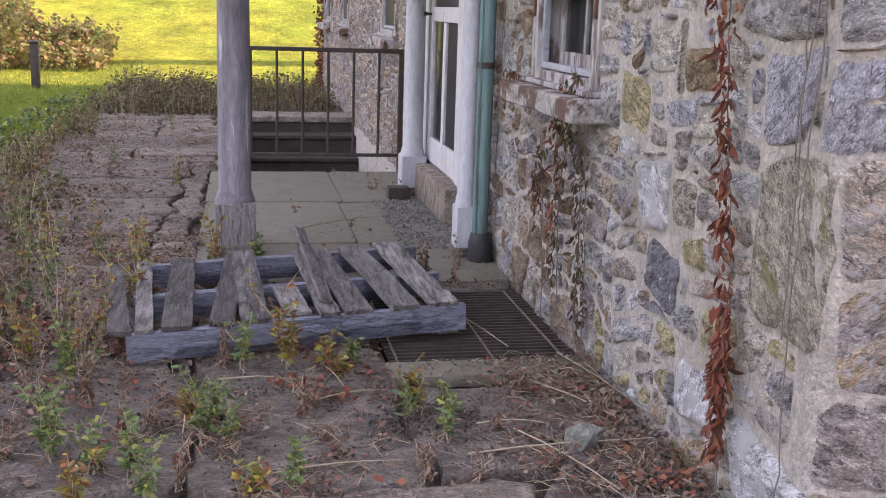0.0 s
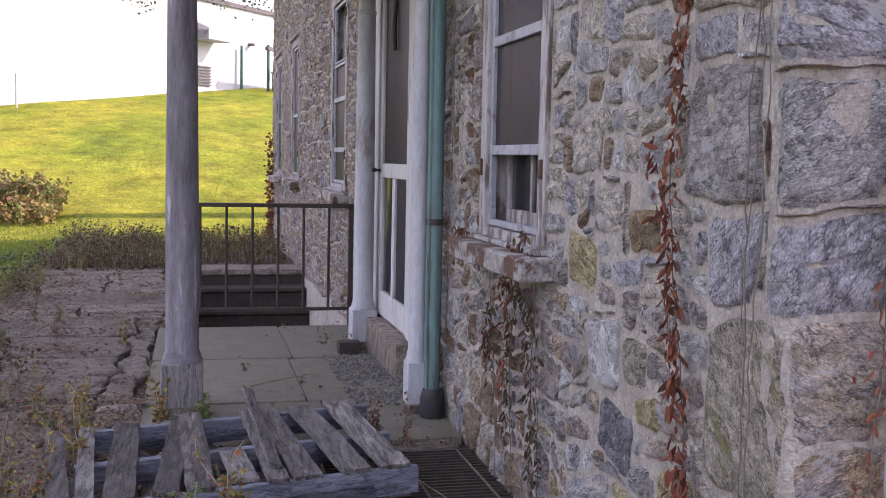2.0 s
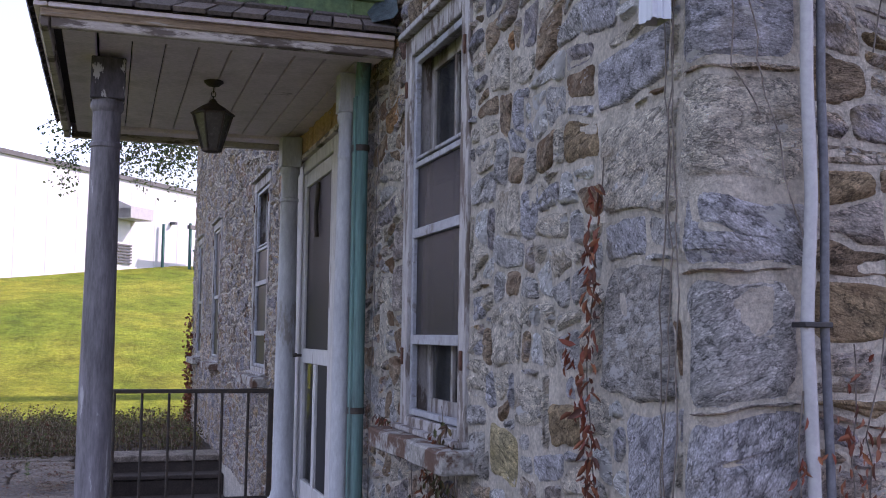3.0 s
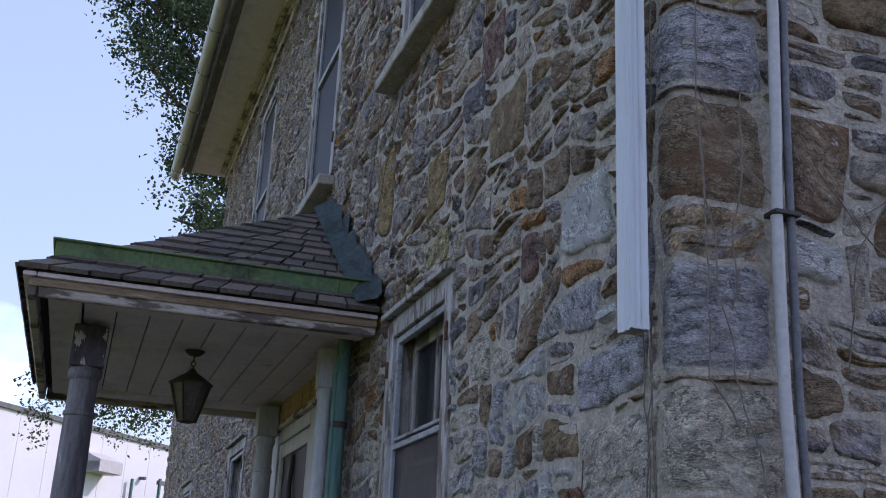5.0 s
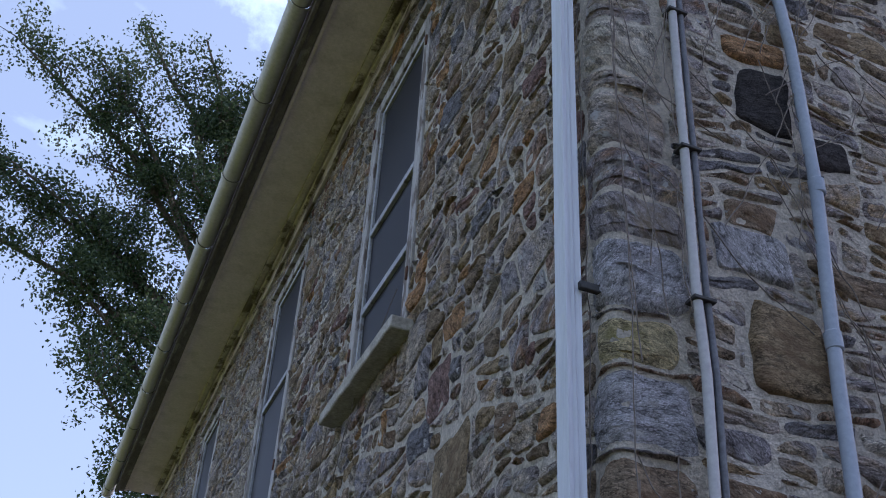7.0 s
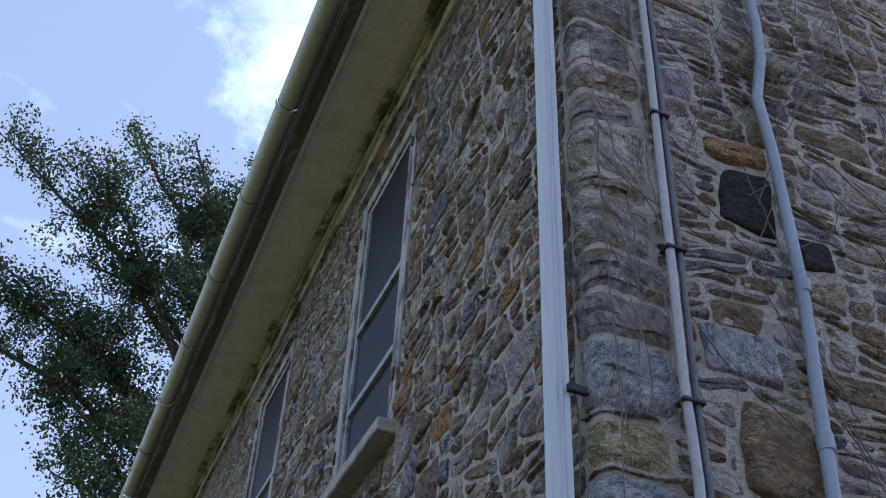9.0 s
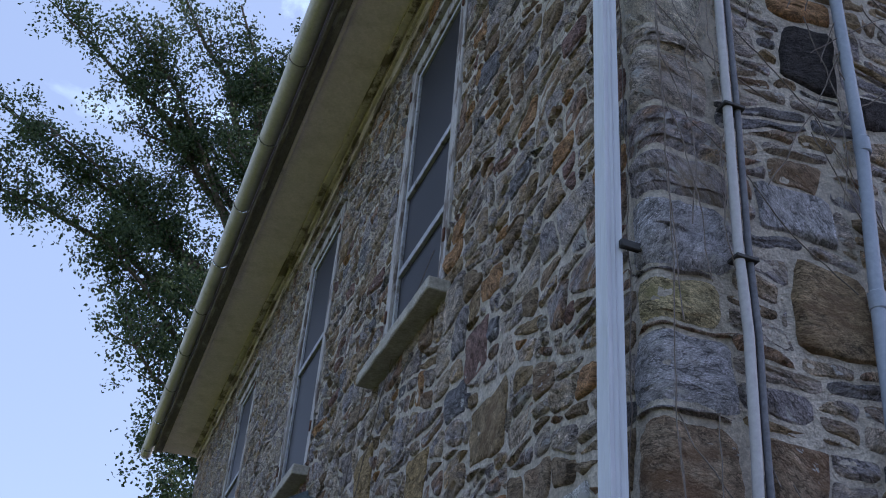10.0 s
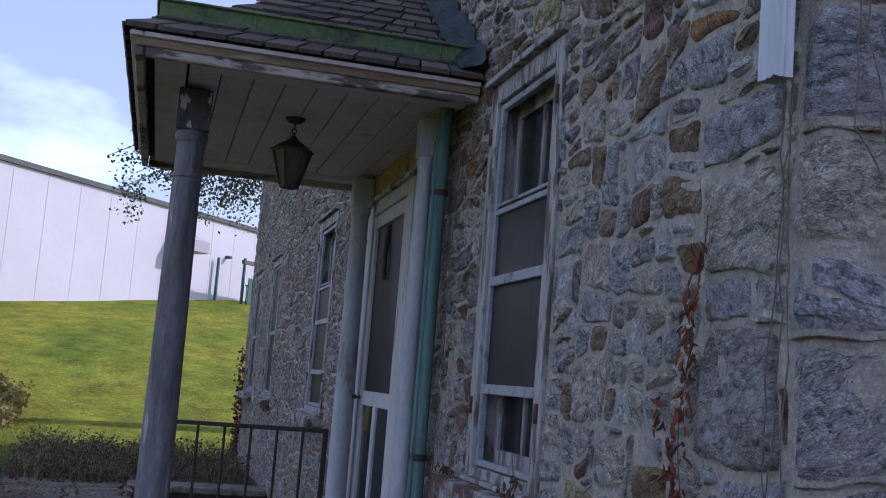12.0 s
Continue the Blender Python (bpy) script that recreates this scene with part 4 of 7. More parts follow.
    part("flashing", bm, flash_mat, p, "crumpled blue-green metal flashing along the wall")
    return p


porch = porch_roof()


def column(at, r, name="porch_column", label="tall round porch column with worn grey paint", paint=None):
    paint = paint or column_mat
    c = thing(name, (at[0], at[1], 0), label, "column", "porch columns")
    bm = lathe(bmesh.new(), [(r * 1.22, 0.26), (r * 1.22, 0.275), (r * 1.12, 0.285), (r * 1.12, 0.30), (r, 0.315), (r * 0.99, 1.0), (r * 0.85, 2.15), (r * 0.85, 2.16), (r * 0.93, 2.166), (r * 0.93, 2.182), (r * 0.83, 2.19), (r * 0.82, 2.33), (r * 0.92, 2.34), (r * 0.98, 2.352), (r * 0.98, 2.372), (r * 0.90, 2.384), (r * 0.90, 2.392)], 28, (at[0], at[1], 0))
    part("shaft", bm, paint, c)
    part("capital", boxed(at[0] - r, at[0] + r, at[1] - r, at[1] + r, 2.388, PZ - 0.016, 0.005), cap_mat if paint is column_mat else paint, c, "square capital block with flaking paint")
    q = r * 1.25
    part("plinth", boxed(at[0] - q, at[0] + q, at[1] - q, at[1] + q, 0.05, 0.262, 0.006), plinth_mat if paint is column_mat else paint, c, "cracked wooden plinth block")
    part("base_pad", boxed(at[0] - q - 0.01, at[0] + q + 0.01, at[1] - q - 0.01, at[1] + q + 0.01, 0.0, 0.055, 0.006), flag_mat, c)
    return c


column((-1.25, 3.36), 0.078)
column((-0.13, 3.23), 0.044, label="slender porch column beside the wall, light grey paint", paint=pale_column)
column((-0.11, 5.05), 0.066, label="round porch column by the door, pale grey paint", paint=pale_column)


# ---- railing ----
def railing():
    y = 6.0
    r = thing("iron_railing", (-0.7, y, 0), "rusty black iron railing at the porch end", "railing")
    part("top_rail", boxed(-1.30, -0.04, y - 0.02, y + 0.02, 0.875, 0.905, 0.004), iron_mat, r)
    part("bottom_rail", boxed(-1.30, -0.07, y - 0.012, y + 0.012, 0.115, 0.14, 0.003), iron_mat, r)
    part("post", boxed(-0.075, -0.04, y - 0.018, y + 0.018, 0.0, 0.875, 0.003), iron_mat, r)
    part("post", boxed(-1.335, -1.30, y - 0.018, y + 0.018, 0.0, 0.875, 0.003), iron_mat, r)
    x = -0.22
    while x > -1.25:
        part("baluster", tube(bmesh.new(), [(x, y, 0.14), (x, y, 0.5), (x, y, 0.875)], 0.010, 8), iron_mat, r)
        x -= 0.185
    return r


railing()




# ---- windows ----
def window(o, name, label, rails, inner_top=0.0, low_open=0.0, sill="wood"):
    """A sash window with casing, storm frame, rails at given heights, screens, an inner window behind and a sill."""
    y0, y1, z0, z1 = o
    w = thing(name, (0, (y0 + y1) / 2, z0), label, "window", kind="structure")
    fw = 0.085
    for nm, a in (("casing", (y0, y0 + fw, z0, z1)), ("casing", (y1 - fw, y1, z0, z1)), ("head_casing", (y0 + fw + 0.002, y1 - fw - 0.002, z1 - fw, z1)), ("bottom_rail", (y0 + fw + 0.002, y1 - fw - 0.002, z0, z0 + 0.055))):
        part(nm, boxed(-0.012, 0.12, *a, 0.004), white_wood, w)
    part("drip_cap", boxed(-0.045, 0.02, y0 - 0.015, y1 + 0.015, z1 + 0.002, z1 + 0.03, 0.004), white_wood, w)
    a0, a1, b0, b1 = y0 + fw + 0.004, y1 - fw - 0.004, z0 + 0.06, z1 - fw - 0.004
    s = 0.03
    frame_ = part("storm_frame", boxed(0.004, 0.03, a0, a0 + s, b0, b1, 0.003), storm_mat, w, "pale storm frame")
    for a in ((a1 - s, a1, b0, b1), (a0 + s + 0.001, a1 - s - 0.001, b1 - s, b1), (a0 + s + 0.001, a1 - s - 0.001, b0, b0 + 0.025)):
        part("stile", boxed(0.004, 0.03, *a, 0.003), storm_mat, frame_)
    for z in rails:
        part("meeting_rail", boxed(0.0, 0.034, a0 + s + 0.001, a1 - s - 0.001, z - 0.02, z + 0.02, 0.003), storm_mat, frame_)
    lo = rails[0] if low_open else b0
    hi = inner_top or b1
    part("screen", boxed(0.020, 0.022, a0 + s, a1 - s, lo, hi, 0), screen_mat, w, "dusty dark insect screen")
    if inner_top:
        part("thin_rail", boxed(0.004, 0.03, a0 + s, a1 - s, inner_top - 0.012, inner_top + 0.012, 0.003), storm_mat, frame_)
        part("thin_rail", boxed(0.010, 0.03, a0 + s, a1 - s, inner_top + 0.025, inner_top + 0.04, 0.003), storm_mat, frame_)
    # inner window
    zm = (b0 + b1) / 2
    inner = part("inner_sash", boxed(0.075, 0.11, a0, a0 + 0.05, b0, b1, 0.003), white_wood, w, "old inner sash")
    for a in ((a1 - 0.05, a1, b0, b1), (a0 + 0.051, a1 - 0.051, b1 - 0.06, b1), (a0 + 0.051, a1 - 0.051, b0, b0 + 0.07), (a0 + 0.051, a1 - 0.051, zm - 0.02, zm + 0.02), ((a0 + a1) / 2 - 0.012, (a0 + a1) / 2 + 0.012, b0 + 0.071, zm - 0.021), ((a0 + a1) / 2 - 0.012, (a0 + a1) / 2 + 0.012, zm + 0.021, b1 - 0.061), (a0 + 0.051, (a0 + a1) / 2 - 0.013, zm + 0.20, zm + 0.222), ((a0 + a1) / 2 + 0.013, a1 - 0.051, zm + 0.20, zm + 0.222)):
        part("muntin", boxed(0.078, 0.107, *a, 0.002), white_wood, inner)
    part("pane", boxed(0.090, 0.094, a0 + 0.05, a1 - 0.05, b0 + 0.07, b1 - 0.06, 0), pane_mat, w).visible_shadow = False
    # curtain
    bm = bmesh.new()
    cols = []
    for i in range(33):
        f = i / 32
        y = y0 + 0.02 + f * (y1 - y0 - 0.04)
        x = 0.22 + 0.018 * math.sin(i * 1.35) + 0.008 * math.sin(i * 0.6)
        cols.append([bm.verts.new((x, y, z)) for z in (b0 + 0.0, zm, b1)])
    for i, (p, q) in enumerate(zip(cols, cols[1:])):
        if 13 < i < 20:
            continue
        for k in range(2):
            bm.faces.new((p[k], q[k], q[k + 1], p[k + 1]))
    bmesh.ops.solidify(bm, geom=bm.faces[:], thickness=0.003)
    part("curtain", bm, curtain_mat, w, "dusty grey curtain")
    if sill == "wood":
        bm = boxed(-0.125, 0.02, y0 - 0.11, y1 + 0.09, z0 - 0.085, z0 - 0.004, 0.008)
        bmesh.ops.subdivide_edges(bm, edges=[e for e in bm.edges if e.calc_length() > 0.3], cuts=14)
        for v in bm.verts:
            k = n3(v.co.y * 9, v.co.z * 14, v.co.x * 9)
            v.co.x += 0.010 * k
            v.co.z += 0.008 * n3(v.co.y * 7, v.co.x * 12, 4.0)
        part("sill", bm, sill_mat, w, "thick rotten wooden sill, peeling white")
        part("sill_board", boxed(-0.05, 0.05, y0 - 0.02, y1 + 0.02, z0 - 0.002, z0 + 0.018, 0.004), white_wood, w)
    else:
        bm = boxed(-0.105, 0.02, y0 - 0.08, y1 + 0.06, z0 - 0.066, z0 - 0.003, 0.006)
        bmesh.ops.subdivide_edges(bm, edges=[e for e in bm.edges if e.calc_length() > 0.3], cuts=12)
        for v in bm.verts:
            v.co.x += 0.006 * n3(v.co.y * 8, v.co.z * 14, 2.0)
            v.co.z += 0.005 * n3(v.co.y * 7, v.co.x * 12, 7.0)
        part("sill", bm, concrete_mat, w, "weathered projecting stone sill")
    for z in (z0 + 0.3, z1 - 0.22):
        for y in (y0 + 0.035, y1 - 0.035):
            part("hinge", boxed(-0.022, -0.010, y - 0.009, y + 0.009, z - 0.035, z + 0.035, 0.003), rust_mat, w, "rusty shutter hinge")
    return w


rust_mat = material("rust", [(0.055, 0.028, 0.02), (0.10, 0.045, 0.03), (0.04, 0.024, 0.02)], 20.0, 6.0, 0.9, 0.4)
window(W1, "window_1", "white double-hung window, storm frame open at the bottom, peeling paint", (1.29, 1.73), inner_top=2.02, low_open=1)
window(W2, "window_2", "white sash window with dark screens and peeling casing", (1.31, 1.73), inner_top=2.02)
window(W3, "window_3", "narrow-looking white sash window with dark panes", (1.73,))
window(W4, "window_4", "white sash window at the far end of the front", (1.73,))
window(U1, "window_5", "upper sash window with dark screen above a projecting sill", (4.36, 4.86), sill="stone")
window(U2, "window_6", "upper sash window with dark screen, bluish storm frame", (4.86,), sill="stone")
window(U3, "window_7", "upper sash window partly behind the porch roof", (4.86,), sill="stone")


# ---- storm door ----
def door():
    y0, y1, z0, z1 = DOOR
    d = thing("door_1", (0, 4.6, z0), "weathered white storm door with dark panes, ajar latch, peeling paint", "door", kind="structure")
    part("casing", boxed(-0.02, 0.12, y1 - 0.24, y1 - 0.003, z0, z1, 0.006), door_paint, d)
    part("casing", boxed(-0.02, 0.12, y0 + 0.003, y0 + 0.16, z0, z1, 0.006), door_paint, d)
    part("head_casing", boxed(-0.02, 0.12, y0 + 0.163, y1 - 0.243, z1 - 0.11, z1, 0.006), door_paint, d)
    a0, a1, b0, b1 = y0 + 0.166, y1 - 0.246, z0 + 0.012, z1 - 0.115
    leaf = part("door_leaf", boxed(-0.012, 0.03, a1 - 0.085, a1, b0, b1, 0.004), door_paint, d, "door leaf")
    m = 1.17
    for a in ((a0, a0 + 0.085, b0, b1), (a0 + 0.086, a1 - 0.086, b1 - 0.09, b1), (a0 + 0.086, a1 - 0.086, m - 0.045, m + 0.045), (a0 + 0.086, a1 - 0.086, b0, b0 + 0.16), ((a0 + a1) / 2 - 0.04, (a0 + a1) / 2 + 0.04, b0 + 0.161, m - 0.046)):
        part("rail", boxed(-0.010, 0.028, *a, 0.004), door_paint, leaf)
    part("screen", boxed(0.006, 0.009, a0 + 0.08, a1 - 0.08, m + 0.04, b1 - 0.08, 0), screen_mat, leaf, "dark insect screen")
    part("pane", boxed(0.006, 0.010, a0 + 0.08, (a0 + a1) / 2 - 0.035, b0 + 0.155, m - 0.04, 0), screen_mat, leaf, "dark lower pane")
    part("pane", boxed(0.006, 0.010, (a0 + a1) / 2 + 0.035, a1 - 0.08, b0 + 0.155, m - 0.04, 0), pane_mat, leaf, "dark lower pane")
    bm = tube(bmesh.new(), [(-0.012, a1 - 0.04, m), (-0.05, a1 - 0.04, m)], 0.009, 8)
    lathe(bm, [(0.012, -0.012), (0.022, -0.004), (0.022, 0.006), (0.012, 0.014)], 10, (-0.055, a1 - 0.04, m))
    part("door_knob", bm, iron_mat, leaf, "small dark knob")
    # inner door behind, its unlit darkness put into the colour
    part("inner_door", boxed(0.22, 0.26, y0 + 0.02, y1 - 0.02, z0 + 0.01, z1 - 0.02, 0.003), dark_mat, d, "inner door, coloured near-black as unlit")
    part("door_closer", tube(bmesh.new(), [(0.0, 4.62, 2.24), (-0.014, 4.60, 2.05), (-0.012, 4.58, 1.9)], 0.014, 8), iron_mat, d, "dark closer arm")
    t = thing("door_step", (-0.1, 4.6, 0), "grey stone door step below the threshold", "step")
    part("slab", boxed(-0.10, 0.18, y0 + 0.02, y1 - 0.03, -0.02, z0 - 0.004, 0.012, seg=2), flag_mat, t)
    return d


door()
# lintel of upright tan stones over the door
lint = thing("door_lintel", (0, 4.6, 2.5), "arch of upright tan stones above the door", "lintel", kind="structure")
rl = random.Random(8)
y = 3.42
while y < 5.34:
    w = rl.uniform(0.09, 0.17)
    vs, fs = stone_mesh(outline((y, y + w, DOOR[3] + 0.01, DOOR[3] + rl.uniform(0.24, 0.30))), lambda u, v, d: (-d - 0.018, u, v), rl, 0.005, (0.006, 0.016), 0.01, soft=0.012)
    me = bpy.data.meshes.new("stone")
    me.from_pydata(vs, [], [f[::-1] for f in fs])
    me.shade_smooth()
    part("stone", me, tan_stone, lint)
    y += w
bm = boxed(-0.05, 0.02, 3.5, 5.32, DOOR[3] - 0.03, DOOR[3] + 0.004, 0.004)
part("moulding", bm, trim_mat, lint, "painted head moulding")


# ---- downspouts and conduits ----
def white_downspout():
    d = thing("white_downspout", (-0.07, 0.18, 2.0), "white ribbed aluminium downspout, cut off above the ground", "downspout")
    bm = bmesh.new()
    x0, x1, y0, y1 = -0.108, -0.062, 0.165, 0.228
    ring = []
    for i in range(9):
        f = i / 8
        ring.append((x0 + (0.006 if i in (2, 3, 5, 6) else 0.0), y1 - (y1 - y0) * f))
    for i in range(1, 7):
        f = i / 6
        ring.append((x0 + (x1 - x0) * f, y0 + (0.005 if i in (2, 4) else 0.0)))
    for i in range(1, 7):
        ring.append((x1, y0 + (y1 - y0) * i / 6))
    for i in range(1, 6):
        ring.append((x1 + (x0 - x1) * i / 6, y1))
    zs = [2.0, 2.12, 3.5, 5.0, EAVE + 0.03]
    rows = [[bm.verts.new((x, y, z)) for i, (x, y) in enumerate(ring)] for k, z in enumerate(zs)]
    n_ = len(ring)
    for a, b in zip(rows, rows[1:]):
        for i in range(n_):
            bm.faces.new((a[i], b[i], b[(i + 1) % n_], a[(i + 1) % n_]))
    bmesh.ops.recalc_face_normals(bm, faces=bm.faces[:])
    part("pipe", bm, alu_mat, d)
    for z in (3.05, 5.1):
        part("strap", boxed(-0.075, 0.0, 0.145, 0.163, z, z + 0.025, 0.003), rubber_mat, d, "dark fixing strap")
    return d


white_downspout()
g = thing("copper_downspout", (-0.06, 3.12, 0), "round verdigris copper downspout beside the porch column", "downspout")
part("pipe", tube(bmesh.new(), [(-0.075, 3.12, 0.10), (-0.075, 3.12, 0.9), (-0.078, 3.12, 1.8), (-0.078, 3.12, 2.45), (-0.085, 3.05, 2.62)], 0.036, 14), copper_mat, g)
bm = bmesh.new()
for dy, dx in ((-0.02, -0.032), (0.02, -0.03)):
    tube(bm, [(-0.075 + dx, 3.12 + dy, 0.12), (-0.075 + dx, 3.12 + dy, 1.5), (-0.078 + dx, 3.12 + dy, 2.45)], 0.008, 6)
part("rib", bm, copper_mat, g)
part("boot", lathe(bmesh.new(), [(0.058, 0.0), (0.062, 0.02), (0.060, 0.10), (0.050, 0.14), (0.046, 0.145)], 16, (-0.075, 3.11, 0)), rubber_mat, g, "black iron boot")
for z in (0.95, 2.2):
    part("strap", lathe(bmesh.new(), [(0.042, -0.015), (0.043, 0.0), (0.042, 0.015)], 14, (-0.077, 3.12, z)), iron_mat, g)
GY = Y0 - 0.045


def run(name, label, mat_, pts, r, clamps=(), category="conduit"):
    c = thing(name, (pts[0][0], GY, pts[0][1]), label, category)
    fine = []
    for (xa, za), (xb, zb) in zip(pts, pts[1:]):
        n_ = max(2, int(abs(zb - za) / 0.12))
        fine += [(xa + (xb - xa) * i / n_ + 0.004 * n3(za + (zb - za) * i / n_, xa * 9), GY, za + (zb - za) * i / n_) for i in range(n_)]
    fine.append((pts[-1][0], GY, pts[-1][1]))
    part("run", tube(bmesh.new(), fine, r, 10), mat_, c)
    for x, z in clamps:
        part("clamp", boxed(x - 0.020, x + 0.050, GY - r - 0.005, GY + 0.03, z - 0.006, z + 0.006, 0.002), rubber_mat, c, "black cable clamp")
    return c


run("grey_conduit", "pale grey service conduit clamped to the stone gable", conduit_mat, [(0.225, 0.35), (0.222, 0.99), (0.208, 1.34), (0.222, 1.62), (0.215, 1.87), (0.222, 2.27), (0.235, 2.53), (0.245, 2.83), (0.238, 3.1), (0.25, 3.6), (0.262, 4.4), (0.266, 4.77), (0.275, 6.3)], 0.0145, [(0.21, 1.34), (0.226, 2.29), (0.24, 3.06), (0.25, 3.60), (0.258, 4.2)])
run("grey_cable", "dark grey cable beside the conduit", cable_grey, [(0.262, 0.35), (0.262, 0.99), (0.25, 1.34), (0.255, 1.62), (0.25, 1.87), (0.258, 2.27), (0.266, 2.6), (0.275, 2.83), (0.27, 3.1), (0.283, 3.6), (0.293, 4.4), (0.298, 4.77), (0.305, 6.3)], 0.010, category="cable")
blue_run = run("blue_grey_conduit", "thicker blue-grey conduit bending up the stone gable", conduit_blue, [(0.62, 1.9), (0.67, 2.9), (0.73, 3.64), (0.735, 4.25), (0.72, 4.5), (0.78, 4.75), (0.80, 4.96), (0.82, 6.3)], 0.021)
for x, z in ((0.731, 3.62), (0.683, 3.05)):
    part("coupling", lathe(bmesh.new(), [(0.022, -0.03), (0.026, -0.026), (0.026, 0.026), (0.022, 0.03)], 12, (x, GY, z)), conduit_blue, blue_run)


# ---- lantern under the porch ceiling ----
def lantern(x, y, z):
    """z: the ceiling it hangs from."""
    l = thing("porch_lantern", (x, y, z), "black iron hanging lantern with dull glass", "lantern")
    part("canopy", lathe(bmesh.new(), [(0.008, -0.03), (0.03, -0.025), (0.05, -0.008), (0.05, 0.0)], 14, (x, y, z)), iron_mat, l)
    bm = bmesh.new()
    for k in range(3):
        bm2 = [(x + 0.012 * math.cos(a) * (1 if k % 2 else 0), y + 0.012 * math.cos(a) * (0 if k % 2 else 1), z - 0.045 - 0.024 * k + 0.015 * math.sin(a)) for a in [i * math.pi / 5 for i in range(11)]]
        tube(bm, bm2, 0.0025, 5)
    part("chain", bm, iron_mat, l)
    t = z - 0.105
    n_ = 6
    part("cap", lathe(bmesh.new(), [(0.112, -0.075), (0.115, -0.068), (0.06, -0.03), (0.022, -0.008), (0.02, 0.0), (0.008, 0.012)], n_, (x, y, t)), iron_mat, l)
    b = t - 0.075
    part("glass", lathe(bmesh.new(), [(0.045, -0.175), (0.096, 0.0)], n_, (x, y, b)), glaze_dark, l, "grey cloudy glass", smooth=False)
    for i in range(n_):
        a = 2 * math.pi * i / n_
        part("bar", tube(bmesh.new(), [(x + 0.048 * math.cos(a), y + 0.048 * math.sin(a), b - 0.178), (x + 0.101 * math.cos(a), y + 0.101 * math.sin(a), b + 0.002)], 0.006, 5), iron_mat, l)
    part("bottom_ring", lathe(bmesh.new(), [(0.03, -0.195), (0.052, -0.19), (0.052, -0.175)], n_, (x, y, b)), iron_mat, l, smooth=False)
    return l


lantern(-0.73, 3.72, PZ + 0.010)


# ---- terrace: grate, pallet, stairs ----
def grate():
    x0, x1, y0, y1 = GRATE
    g = thing("iron_grate", ((x0 + x1) / 2, (y0 + y1) / 2, 0), "rusty iron bar grate over a light well", "grate")
    n_ = 25
    for i in range(n_):
        y = y0 + 0.012 + (y1 - y0 - 0.024) * i / (n_ - 1)
        part("bar", boxed(x0 + 0.005, x1 - 0.005, y - 0.006, y + 0.006, -0.024, -0.004, 0), iron_mat, g)
    for x in (x0 + 0.03, (x0 + x1) / 2 + 0.03, x1 - 0.06):
        pts = [(x, y0 + 0.01 + (y1 - y0 - 0.02) * i / 40, -0.004 + 0.003 * (i % 2)) for i in range(41)]
        part("twisted_rod", tube(bmesh.new(), pts, 0.0045, 6), rod_mat, g)
    w = thing("light_well", ((x0 + x1) / 2, (y0 + y1) / 2, -0.9), "dark pit under the grate", "pit", kind="structure")
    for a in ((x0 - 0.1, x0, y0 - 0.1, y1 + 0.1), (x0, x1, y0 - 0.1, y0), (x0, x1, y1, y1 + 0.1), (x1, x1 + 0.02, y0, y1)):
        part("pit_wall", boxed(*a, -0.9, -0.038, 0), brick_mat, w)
    part("pit_floor", boxed(x0 - 0.1, x1 + 0.02, y0 - 0.1, y1 + 0.1, -1.0, -0.902, 0), soil_mat, w)
    k = thing("grate_kerb", (x0, y0, 0), "stone kerb round the grate", "kerb")
    part("kerb_stone", boxed(x0 - 0.02, x1 + 0.01, y0 - 0.17, y0 - 0.004, -0.03, 0.012, 0.008, seg=2), porch_flag_mat, k)


grate()


